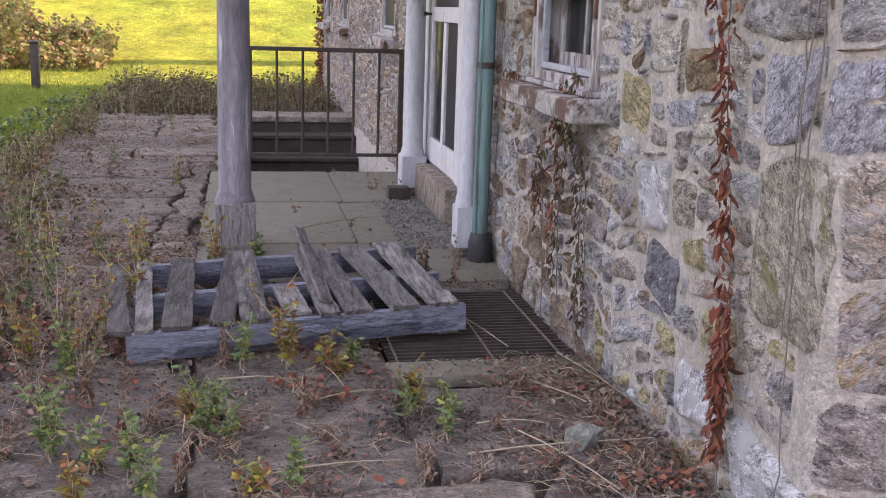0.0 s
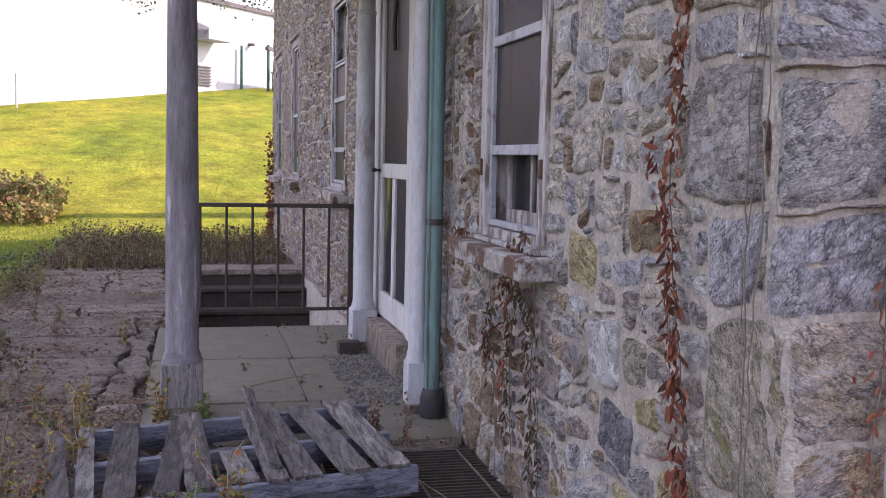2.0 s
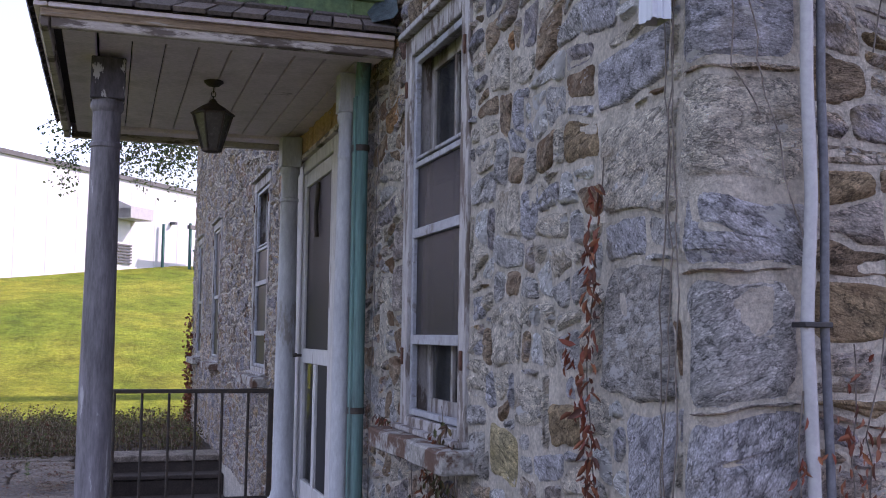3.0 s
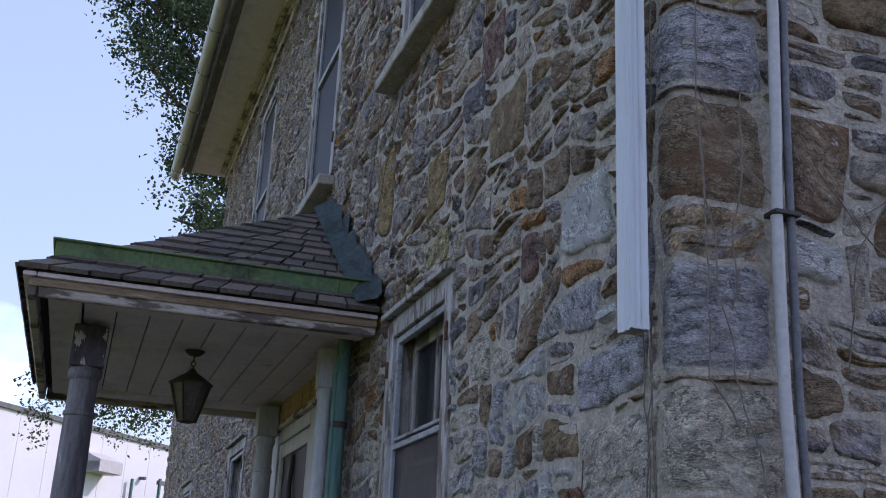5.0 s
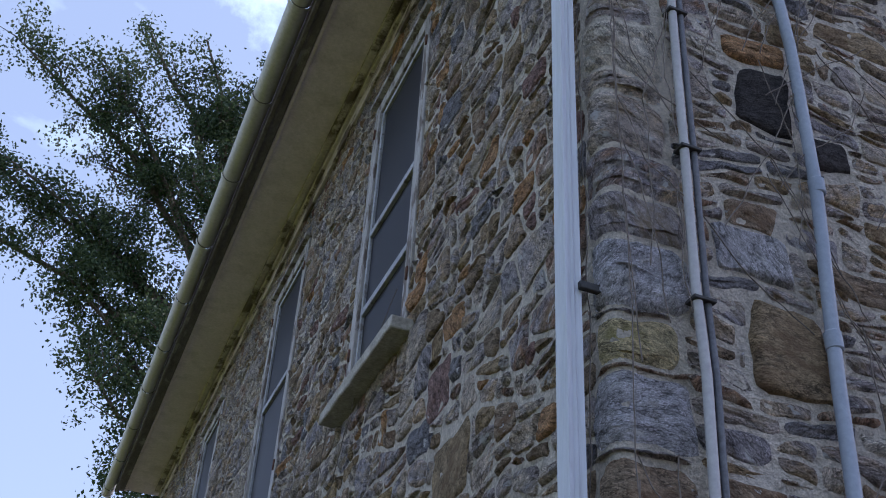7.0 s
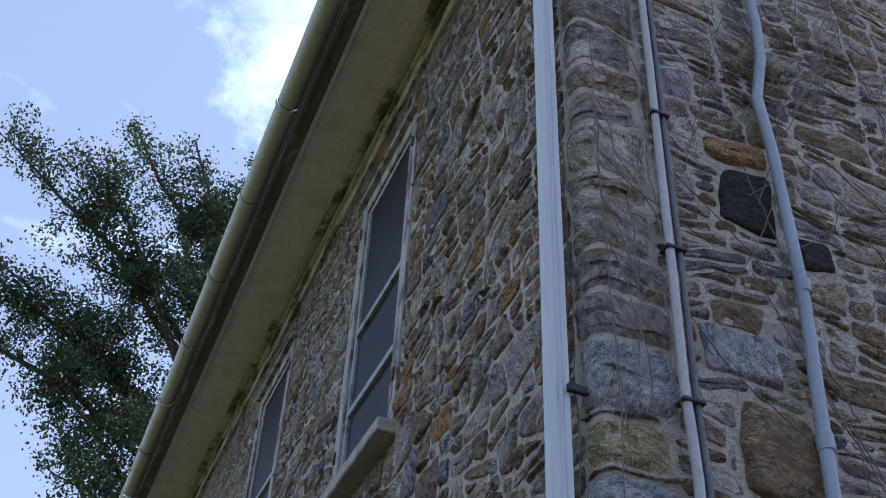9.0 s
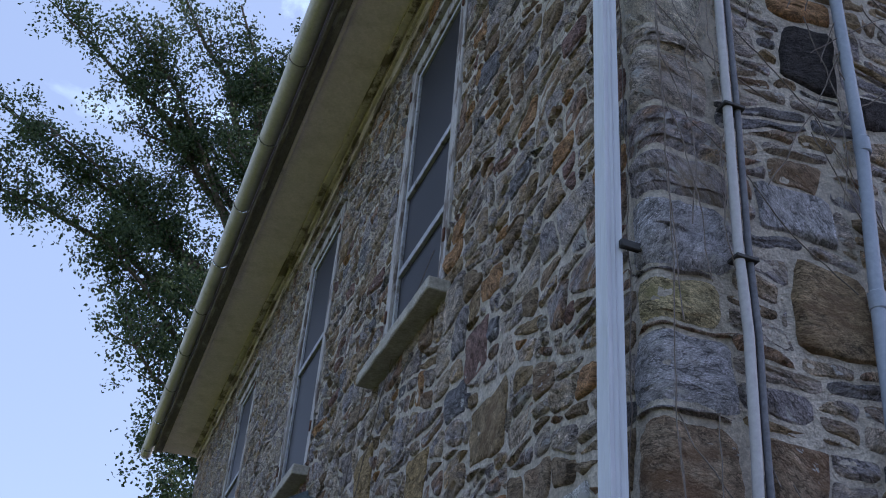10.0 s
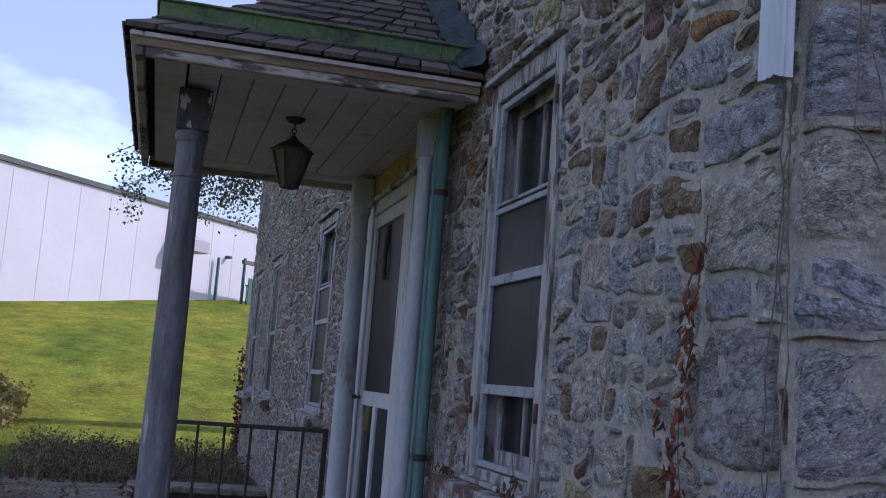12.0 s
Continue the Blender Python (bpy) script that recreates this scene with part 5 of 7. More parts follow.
def pallet():
    p = thing("wooden_pallet", (-1.0, 2.2, 0), "broken grey weathered wooden pallet lying on the terrace", "pallet")
    rz = math.degrees(math.atan2(0.22, 1.19))
    m = pose(-1.60, 1.66, 0.012, 0, -1.2, rz)
    r_ = random.Random(21)
    L_ = 1.22

    def board(name, x, w, y0, y1, z, t, ang=0.0, tilt=0.0, roll=0.0, bend=0.0, label=""):
        bm = bmesh.new()
        n_ = 10
        q = Matrix.Translation((x, y0, z)) @ pose(0, 0, 0, tilt, roll, ang)
        rows = []
        s = r_.uniform(0, 50)
        for i in range(n_ + 1):
            f = i / n_
            y = f * (y1 - y0)
            a = w / 2 * (1 + 0.05 * n3(f * 4, s)) + (0.006 * n3(f * 17, s + 5))
            b = w / 2 * (1 + 0.05 * n3(f * 4, s + 9)) + (0.006 * n3(f * 17, s + 15))
            zz = bend * math.sin(math.pi * f) + 0.004 * n3(f * 5, s + 20)
            e = 0.03 * n3(s + i, 2.0) if i in (0, n_) else 0
            rows.append([bm.verts.new(q @ Vector(v)) for v in ((-a, y + e, zz), (b, y - e, zz + 0.003), (b, y - e, zz + t), ((b - a) / 2, y, zz + t + 0.0015 * n3(s, f * 9)), (-a, y + e, zz + t))])
        for a, b in zip(rows, rows[1:]):
            for i in range(5):
                bm.faces.new((a[i], a[(i + 1) % 5], b[(i + 1) % 5], b[i]))
        bm.faces.new(rows[0][::-1])
        bm.faces.new(rows[-1])
        for v in bm.verts:
            v.co = m @ v.co
        bmesh.ops.recalc_face_normals(bm, faces=bm.faces[:])
        part(name, bm, old_wood, p, label, smooth=False)

    def stringer(y, notched):
        # a beam on edge with two hand notches below
        bm = bmesh.new()
        prof = [(0, 0), (0, 0.095), (L_, 0.095), (L_, 0.0), (1.06, 0.0), (1.05, 0.048), (0.80, 0.048), (0.77, 0.0), (0.45, 0.0), (0.43, 0.04), (0.17, 0.04), (0.15, 0.0)] if notched else [(0, 0), (0, 0.095), (L_, 0.095), (L_, 0.0)]
        a = [bm.verts.new((x + 0.15 * y, y, z + 0.003 * n3(x * 9, z * 30, y))) for x, z in prof]
        b = [bm.verts.new((x + 0.15 * y, y + 0.04, z + 0.003 * n3(x * 9, z * 30, y + 2))) for x, z in prof]
        for i in range(len(prof)):
            j = (i + 1) % len(prof)
            bm.faces.new((a[i], a[j], b[j], b[i]))
        bm.faces.new(a[::-1])
        bm.faces.new(b)
        bmesh.ops.triangulate(bm, faces=[f for f in bm.faces if len(f.verts) > 4])
        for v in bm.verts:
            v.co = m @ v.co
        bmesh.ops.recalc_face_normals(bm, faces=bm.faces[:])
        part("stringer", bm, pallet_beam, p, smooth=False)
    stringer(0.0, True)
    stringer(0.47, True)
    stringer(0.95, True)
    z = 0.096
    for x, w, ang, tilt, roll, y1 in ((-0.02, 0.075, -3, 0, 3, 0.98), (0.06, 0.06, -6, 0.5, -2, 0.95), (0.165, 0.10, -9, 0, 1, 1.0), (0.315, 0.085, -13, 0, 0, 1.0), (0.435, 0.095, -8, 0.8, -2, 1.01), (0.70, 0.075, -7, 1.0, 6, 0.95), (0.81, 0.10, -5, 0.0, -1, 1.0), (0.985, 0.105, -4, 0, 0, 1.0), (1.135, 0.11, -5, 0.4, 0, 1.0)):
        board("deck_board", x, w, 0.0, y1, z, 0.017, ang, tilt, roll, r_.uniform(-0.004, 0.006))
    board("broken_board", 0.60, 0.09, 0.05, 0.42, z, 0.016, -4, 0, 2, 0, "short broken deck board")
    board("leaning_board", 0.715, 0.05, 0.12, 1.12, z + 0.018, 0.017, -6, 4.0, 25, 0.0, "loose board tilted up from the pallet")
    for x in (0.07, 0.62, 1.14):
        board("bottom_board", x, 0.10, 0.0, 0.99, -0.012, 0.012)


pallet_beam = material("weathered_blue_grey_beam", [(0.10, 0.11, 0.15), (0.19, 0.20, 0.25), (0.14, 0.148, 0.185)], 5.0, 9.0, 0.9, 0.7, 60.0, 0.4, stretch=(0.5, 2, 3.5), mid=0.35, mid_scale=12.0, crack=0.5, crack_scale=4.0)
pallet()


def stairwell():
    x0, x1, y0, y1 = STAIRWELL
    s = thing("cellar_stairs", ((x0 + x1) / 2, y1, -1.6), "dark stone cellar steps going down behind the railing", "stairs", kind="structure")
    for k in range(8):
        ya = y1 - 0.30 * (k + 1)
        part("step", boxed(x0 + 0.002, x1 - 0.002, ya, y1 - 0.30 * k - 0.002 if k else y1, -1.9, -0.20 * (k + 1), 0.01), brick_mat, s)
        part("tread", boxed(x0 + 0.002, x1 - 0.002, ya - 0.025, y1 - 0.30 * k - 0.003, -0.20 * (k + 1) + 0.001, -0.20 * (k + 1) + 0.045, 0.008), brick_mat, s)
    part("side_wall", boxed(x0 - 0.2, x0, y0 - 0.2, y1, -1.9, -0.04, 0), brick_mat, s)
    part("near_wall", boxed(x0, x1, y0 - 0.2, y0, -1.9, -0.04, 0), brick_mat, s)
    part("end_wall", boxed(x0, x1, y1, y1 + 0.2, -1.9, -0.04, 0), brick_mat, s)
    part("bottom", boxed(x0, x1, y0, y1, -2.0, -1.902, 0), soil_mat, s)
    part("top_slab", boxed(x0 - 0.1, x1 - 0.01, y1 - 0.03, y1 + 0.5, -0.05, 0.015, 0.01), flag_mat, s, "stone slab at the head of the steps")


stairwell()
# wooden post on the lawn
q = thing("wooden_post", (-4.0, 13.9, 0), "short dark wooden post standing on the lawn", "post")
part("post", boxed(-4.06, -3.95, 13.85, 13.96, -0.1, 0.56, 0.012, seg=2), iron_mat, q)
part("post_cap", boxed(-4.07, -3.94, 13.84, 13.97, 0.56, 0.60, 0.012), iron_mat, q)
# loose rock and block on the terrace
rr = random.Random(4)
bm = bmesh.new()
bmesh.ops.create_icosphere(bm, subdivisions=1, radius=1)
for v in bm.verts:
    d = 1 + 0.35 * n3(v.co.x * 1.3, v.co.y * 1.3, v.co.z * 1.3 + 4) + 0.3 * n3(v.co.x * 4, v.co.y * 4, v.co.z * 4)
    v.co = Vector((-0.285 + v.co.x * 0.058 * d, 0.82 + v.co.y * 0.045 * d, max(0.0, 0.035 + v.co.z * 0.055 * d)))
solid("loose_rock", bm, rock_mat, "grey angular rock lying on the flagstones", "rock", smooth=False)
solid("stone_block", boxed(-0.30, -0.16, 4.78, 4.90, 0.002, 0.085, 0.012, seg=2), brick_mat, "dark brown block beside the door column", "block")

# flagstones
paving = thing("paving", (-1.4, 3, 0), "uneven old flagstone terrace with weedy joints", "pavement", kind="structure")
rng = random.Random(12)
fl = []
split_rect((-2.75, -0.005, -2.6, 10.2), rng, (0.8, 1.6), (0.65, 1.35), fl)
PORCH = (-1.45, 0.0, 2.72, 6.01)
for h in (PORCH, (GRATE[0] - 0.02, 0.0, GRATE[2] - 0.175, GRATE[3] + 0.0), (STAIRWELL[0] - 0.02, 0.0, STAIRWELL[2], STAIRWELL[3] + 0.5)):
    fl = cut_out(fl, h, 0.035)
stones(paving, [(outline(r), None) for r in fl], lambda u, v, d: (u, v, d - 0.008), lambda r: r[1], rng, "flagstone", flag_mat, flag_mat, joint=0.012, proud=(0.004, 0.016), warp=0.09, n=36, lump=0.003, edge=0.010, strata=0.3, soft=0.05)
porch_floor = thing("porch_floor", (-0.7, 4.3, 0), "smooth grey-green stone slabs of the porch floor", "floor", kind="structure")
fl = []
for a, b in ((2.73, 3.55), (3.55, 4.75), (4.75, 6.0)):
    c = rng.uniform(-0.9, -0.5)
    fl += [(-1.44, c, a, b), (c, -0.006, a, b)]
stones(porch_floor, [(outline(r), None) for r in fl], lambda u, v, d: (u, v, d - 0.004), lambda r: r[1], rng, "slab", porch_flag_mat, porch_flag_mat, joint=0.0015, proud=(0.008, 0.011), warp=0.006, n=40, lump=0.0012, edge=0.003, strata=0.0, rough_edge=0.05, soft=0.004)


# ---- plants ----
def leaf_mesh(name, pts, sizes, rng_, mat_, droop=0.0, flat=0.0, dirs=None, slim=0.38):
    """Many small folded leaves in one mesh."""
    n_ = len(pts)
    P = np.asarray(pts, float)
    d = rng_.normal(size=(n_, 3)) if dirs is None else np.asarray(dirs, float) + 0.45 * rng_.normal(size=(n_, 3))
    d[:, 2] = d[:, 2] * (1 - flat) - droop
    d /= np.linalg.norm(d, axis=1)[:, None] + 1e-9
    u = rng_.normal(size=(n_, 3)) * (1 - flat) + np.array([0, 0, 1.0]) * (0.4 + 2 * flat)
    s = np.cross(d, u)
    s /= np.linalg.norm(s, axis=1)[:, None] + 1e-9
    k = np.cross(s, d)
    z = np.asarray(sizes, float)[:, None]
    w = slim * (0.8 + 0.4 * rng_.random((n_, 1)))
    V = np.stack([P, P + z * (0.35 * d + w * s + 0.10 * k), P + z * (0.75 * d + 0.8 * w * s + 0.03 * k), P + z * (d - 0.14 * k), P + z * (0.75 * d - 0.8 * w * s + 0.03 * k), P + z * (0.35 * d - w * s + 0.10 * k), P + z * (0.5 * d - 0.04 * k)], 1).reshape(-1, 3)
    me = bpy.data.meshes.new(name)
    base = np.arange(n_)[:, None] * 7
    F = np.concatenate([base + np.array([[0, 6, 1, 1]]), base + np.array([[1, 6, 2, 2]]), base + np.array([[2, 6, 3, 3]]), base + np.array([[3, 6, 4, 4]]), base + np.array([[4, 6, 5, 5]]), base + np.array([[5, 6, 0, 0]])])[:, :3]
    me.from_pydata(V.tolist(), [], F.tolist())
    me.shade_smooth()
    return me


def stems_mesh(bm, lines, r, n_=4):
    for l in lines:
        tube(bm, l, r, n_, 0.5)
    return bm


nr = np.random.default_rng(7)
LEAFS = {"green": (weed_leaf, "leafy green weed"), "turn": (turn_leaf, "weed with yellow and red turning leaves"), "dead": (dead_leaf, "dry brown dead weed")}


def weed(at, h, kind, seed, spread=0.5, leafs=26, size=0.04):
    r_ = np.random.default_rng(seed)
    w = thing("weed", at, LEAFS[kind][1] + " growing from a paving joint", "weed", "weeds on the terrace")
    lines, pts, dirs, sizes = [], [], [], []
    for k in range(int(r_.integers(4, 7))):
        a = r_.uniform(0, 6.28)
        hh = h * r_.uniform(0.55, 1.0)
        lean = spread * hh * r_.uniform(0.1, 0.8)
        l = []
        for i in range(7):
            f = i / 6
            l.append((at[0] + math.cos(a) * lean * f * f + 0.01 * r_.normal(), at[1] + math.sin(a) * lean * f * f + 0.01 * r_.normal(), at[2] + hh * f))
        lines.append(l)
        for j in range(leafs // 4):
            f = r_.uniform(0.12 if kind == "dead" else 0.25, 1.0)
            i = min(5, int(f * 6))
            p = np.array(l[i]) + (np.array(l[i + 1]) - np.array(l[i])) * (f * 6 - i)
            b = r_.uniform(0, 6.28)
            pts.append(p)
            dirs.append((math.cos(b), math.sin(b), -0.6 if kind == "dead" else 0.25))
            sizes.append(size * r_.uniform(0.5, 1.25) * (1.1 - 0.5 * f))
    for l in lines:
        part("stem", tube(bmesh.new(), l, 0.0022, 4, 0.5), straw_mat, w)
    part("leaves", leaf_mesh("leaves", pts, sizes, r_, LEAFS[kind][0], droop=0.3 if kind == "dead" else 0.0, dirs=dirs, slim=0.21), LEAFS[kind][0], w)
    return w


KNOWN = [(-0.71, 1.14, 0.20, "turn"), (-0.73, 1.10, 0.15, "green"), (-1.33, 0.97, 0.24, "green"), (-1.25, 0.92, 0.18, "green"), (-1.76, 1.46, 0.30, "green"), (-1.09, 1.62, 0.42, "turn"), (-1.07, 1.60, 0.25, "turn"), (-1.22, 1.55, 0.24, "green"), (-0.66, 0.89, 0.18, "green"), (-0.85, 1.62, 0.11, "green"), (-1.72, 0.88, 0.26, "green"), (-1.67, 2.95, 0.34, "turn"), (-1.5, 0.72, 0.22, "green"), (-0.97, 0.85, 0.14, "dead"), (-1.82, 1.25, 0.28, "dead"), (-1.62, 2.3, 0.40, "turn"), (-1.75, 1.75, 0.34, "dead"), (-1.85, 1.95, 0.42, "dead"), (-1.95, 2.3, 0.42, "green"), (-1.35, 2.95, 0.36, "turn"), (-0.30, 2.62, 0.26, "dead"), (-2.05, 2.9, 0.35, "turn"), (-1.28, 1.62, 0.22, "dead"), (-0.50, 0.98, 0.10, "dead"), (-1.15, 3.15, 0.16, "green"), (-1.9, 0.6, 0.3, "green"), (-1.62, 0.55, 0.22, "turn"), (-1.1, 0.66, 0.16, "green"), (-0.75, 0.68, 0.15, "dead"), (-1.38, 0.7, 0.2, "dead"), (-1.74, 0.95, 0.24, "green"), (-1.55, 1.05, 0.16, "dead"), (-1.68, 1.30, 0.22, "dead"), (-1.45, 0.62, 0.2, "green"), (-1.2, 0.6, 0.14, "turn"), (-1.05, 1.15, 0.12, "dead"), (-0.62, 1.12, 0.12, "green"), (-0.35, 1.30, 0.12, "dead"), (-1.30, 1.12, 0.2, "green"), (-1.37, 1.08, 0.16, "turn"), (-1.6, 0.8, 0.2, "green"), (-1.9, 1.6, 0.36, "turn"), (-0.95, 1.58, 0.16, "turn"), (-0.9, 1.48, 0.10, "turn")]
for i, (x, y, h, k) in enumerate(KNOWN):
    weed((x, y, 0.0), h, k, 100 + i, leafs=120 if h > 0.2 else 84, size=0.036 if k != "dead" else 0.024)
base = []
for i, k in enumerate(("dead", "green", "turn", "dead", "turn", "green")):
    base.append(weed((-2.2 - 0.08 * i, 3.4 + 0.25 * i, 0.0), 0.22 + 0.03 * i, k, 300 + i, leafs=60, size=0.03))
r_ = random.Random(31)
for i in range(36):
    y = r_.uniform(3.0, 9.8)
    x = r_.choice((r_.uniform(-2.75, -2.3), r_.uniform(-2.75, -1.55), r_.uniform(-2.75, -2.4)))
    copy_thing(r_.choice(base), pose(x, y, 0, 0, 0, r_.uniform(0, 360)))
for x, y in ((-0.9, 4.4), (-0.55, 5.85), (-0.35, 5.2), (-0.62, 4.0), (-0.25, 4.9)):
    copy_thing(base[0] if x < -0.5 else base[3], pose(x, y, -0.10, 0, 0, r_.uniform(0, 360)))

tuft = weed((-1.45, 1.30, 0.0), 0.11, "dead", 401, spread=1.4, leafs=60, size=0.022)
tuft2 = weed((-1.0, 0.95, 0.0), 0.09, "dead", 402, spread=1.8, leafs=70, size=0.02)
for i in range(46):
    x, y = r_.uniform(-2.4, -0.1), r_.uniform(0.3, 3.2)
    if GRATE[0] - 0.02 < x and 1.45 < y < 2.6 or x > -1.65 and 1.6 < y < 2.72 or x > -1.45 and y > 2.7:
        continue
    copy_thing(r_.choice((tuft, tuft2)), pose(x, y, 0, 0, 0, r_.uniform(0, 360)))
for i in range(26):
    copy_thing(r_.choice((base[0], base[3], base[2], base[1])), pose(r_.uniform(-2.4, -1.68), r_.uniform(1.4, 3.3), -0.03, 0, 0, r_.uniform(0, 360)))


def brush(name, label, mat_, spots, n_leaf, h, size, seed, material_stem=None):
    """A thicket of stalks and small leaves; spots: x0, x1, y0, y1 and weight."""
    r_ = np.random.default_rng(seed)
    t = thing(name, (spots[0][0], spots[0][2], 0), label, "weeds", kind="stuff")
    pts, dirs, sizes, lines = [], [], [], []
    tot = sum(s[4] for s in spots)
    for x0, x1, y0, y1, w in spots:
        for k in range(int(n_leaf * w / tot / 14)):
            x, y = r_.uniform(x0, x1), r_.uniform(y0, y1)
            dens = 0.5 + 0.9 * n3(x * 1.7, y * 0.9, 3.0)
            if r_.random() > dens + 0.35:
                continue
            hh = h * r_.uniform(0.35, 1.0) * (0.65 + 0.6 * max(0, dens))
            z = ground_z(x, y)
            a, ln = r_.uniform(0, 6.28), r_.uniform(0.0, 0.5) * hh
            l = [(x + math.cos(a) * ln * f * f, y + math.sin(a) * ln * f * f, z + hh * f) for f in (0, 0.35, 0.7, 1.0)]
            lines.append(l)
            for j in range(14):
                f = r_.uniform(0.1, 1.0)
                b = r_.uniform(0, 6.28)
                pts.append((x + math.cos(a) * ln * f * f + 0.02 * r_.normal(), y + math.sin(a) * ln * f * f + 0.02 * r_.normal(), z + hh * f))
                dirs.append((math.cos(b), math.sin(b), 0.0))
                sizes.append(size * r_.uniform(0.5, 1.3))
    part("leaves", leaf_mesh("leaves", pts, sizes, r_, mat_, droop=0.1, dirs=dirs), mat_, t)
    part("stalks", stems_mesh(bmesh.new(), lines, 0.003, 3), straw_mat, t)


brush("weed_border", "dense brown and green weeds along the terrace edge", brush_leaf, [(-3.0, -2.6, 2.2, 6.0, 2.5), (-2.75, -1.45, 9.9, 14.0, 9), (-1.5, -0.1, 10.6, 14.4, 6), (-2.85, -2.6, 6.0, 9.5, 0.8), (-2.75, -2.1, 2.0, 5.0, 1.2), (-2.8, -2.0, 0.5, 2.5, 3)], 32000, 0.33, 0.03, 41)
brush("green_edge", "low green weeds between lawn and terrace", weed_leaf, [(-3.5, -2.85, 3.0, 12.0, 6), (-3.1, -2.7, 3.0, 9.0, 4)], 7000, 0.10, 0.04, 42)
brush("hill_bush", "sunlit bush of yellow, green and rusty leaves on the slope", bush_leaf, [(-11.0, -6.2, 16.6, 19.6, 6), (-7.0, -4.9, 16.6, 19.0, 5)], 42000, 1.25, 0.085, 43)
brush("low_bush", "lower sunlit scrub beside the bush", bush_leaf, [(-5.4, -3.5, 16.8, 19.2, 4)], 12000, 0.75, 0.08, 44)
# climbing plant with rusty leaves at the far corner of the house
pts = [(-0.03 - 0.04 * abs(nr.normal()), Y2 - 0.05 - 0.5 * nr.random(), ground_z(0, Y2) + 1.6 * nr.random() ** 1.6) for i in range(500)]
ob = part("leaves", leaf_mesh("leaves", pts, [0.05] * len(pts), nr, red_leaf, droop=0.6), red_leaf, thing("corner_creeper", (-0.1, Y2 - 0.3, 0), "rust-red creeper climbing the far corner of the house", "creeper"))

# leaf litter and straw
def litter():
    r_ = np.random.default_rng(77)
    pts, sizes, lines = [], [], []
    while len(pts) < 42000:
        x, y = r_.uniform(-2.75, -0.02), r_.uniform(-0.6, 9.5) ** 1.0
        if y > 4 and r_.random() < 0.65:
            continue
        d = n3(x * 2.2, y * 3.2, 6.0) + 0.55 * n3(x * 6, y * 8, 1.0)
        if GRATE[0] < x and GRATE[2] < y < GRATE[3] or STAIRWELL[0] < x and STAIRWELL[2] < y:
            continue
        if -1.42 < x and 2.72 < y < 6 and r_.random() < 0.93:
            continue
        edge = max(0, 1 - abs(x + 0.15) / 0.4) * (1 if y < 1.7 else 0.2) + max(0, (-1.45 - x) * 0.5)
        if r_.random() > 0.035 + 1.3 * max(0, d - 0.16) + 0.40 * edge:
            continue
        pts.append((x, y, 0.012 + 0.015 * r_.random()))
        sizes.append(0.007 + 0.024 * r_.random() ** 3)
    t = thing("leaf_litter", (-1.2, 1.2, 0), "scattered dry brown and red leaves on the flagstones", "leaf litter", kind="stuff")
    part("dry_leaves", leaf_mesh("dry_leaves", pts, sizes, r_, dead_leaf, flat=0.55, slim=0.3), dead_leaf, t)
    reds = []
    while len(reds) < 800:
        x, y = r_.uniform(-2.3, -0.05), r_.uniform(0.2, 3.4)
        near = 0.8 * math.exp(-((x + 1.05) ** 2 + (y - 1.45) ** 2) / 0.10) + 0.5 * math.exp(-((x + 1.95) ** 2 / 0.12 + (y - 1.6) ** 2 / 0.5)) + 0.5 * math.exp(-((x + 0.15) ** 2 + (y - 0.55) ** 2) / 0.06)
        if GRATE[0] < x and GRATE[2] < y < GRATE[3] or r_.random() > (0.03 + near) * max(0.0, 3.0 * (n3(x * 4.5, y * 6, 2.2) - 0.08)):
            continue
        reds.append((x, y, 0.016 + 0.02 * r_.random()))
    part("red_leaves", leaf_mesh("red_leaves", reds, 0.012 + 0.026 * r_.random(len(reds)) ** 2, r_, red_leaf, flat=0.5, slim=0.34), red_leaf, t, "rust-red fallen leaves")
    crumbs = []
    while len(crumbs) < 26000:
        x, y = r_.uniform(-2.6, -0.02), r_.uniform(0.0, 4.2)
        d = n3(x * 1.6 + 4, y * 2.4, 9.0) + 0.5 * n3(x * 7, y * 7, 4.0)
        if GRATE[0] < x and GRATE[2] < y < GRATE[3] or x > -1.42 and y > 2.7 or r_.random() > 0.02 + 1.2 * max(0, d - 0.14):
            continue
        crumbs.append((x, y, 0.010 + 0.006 * r_.random()))
    part("dark_crumbs", leaf_mesh("dark_crumbs", crumbs, 0.004 + 0.012 * r_.random(len(crumbs)) ** 2, r_, soil_mat, flat=0.4, slim=0.3), crumb_mat, t, "dark bits of soil and bark")
    for k in range(4200):
        p = pts[int(r_.integers(0, len(pts)))]
        a, ln = r_.uniform(0, 6.28), r_.uniform(0.03, 0.14)
        q = (p[0] + math.cos(a) * ln, p[1] + math.sin(a) * ln)
        if q[0] > -0.03:
            continue
        lines.append([(p[0], p[1], 0.014), ((p[0] + q[0]) / 2 + 0.02 * r_.normal(), (p[1] + q[1]) / 2 + 0.02 * r_.normal(), 0.02 + 0.02 * r_.random()), (q[0], q[1], 0.014)])
    part("straw", stems_mesh(bmesh.new(), lines, 0.0013, 3), straw_mat, t)
    s = thing("dry_stalks", (-0.3, 1.0, 0), "long dry stalks lying across the paving by the wall", "stalks", kind="stuff")
    ls = []
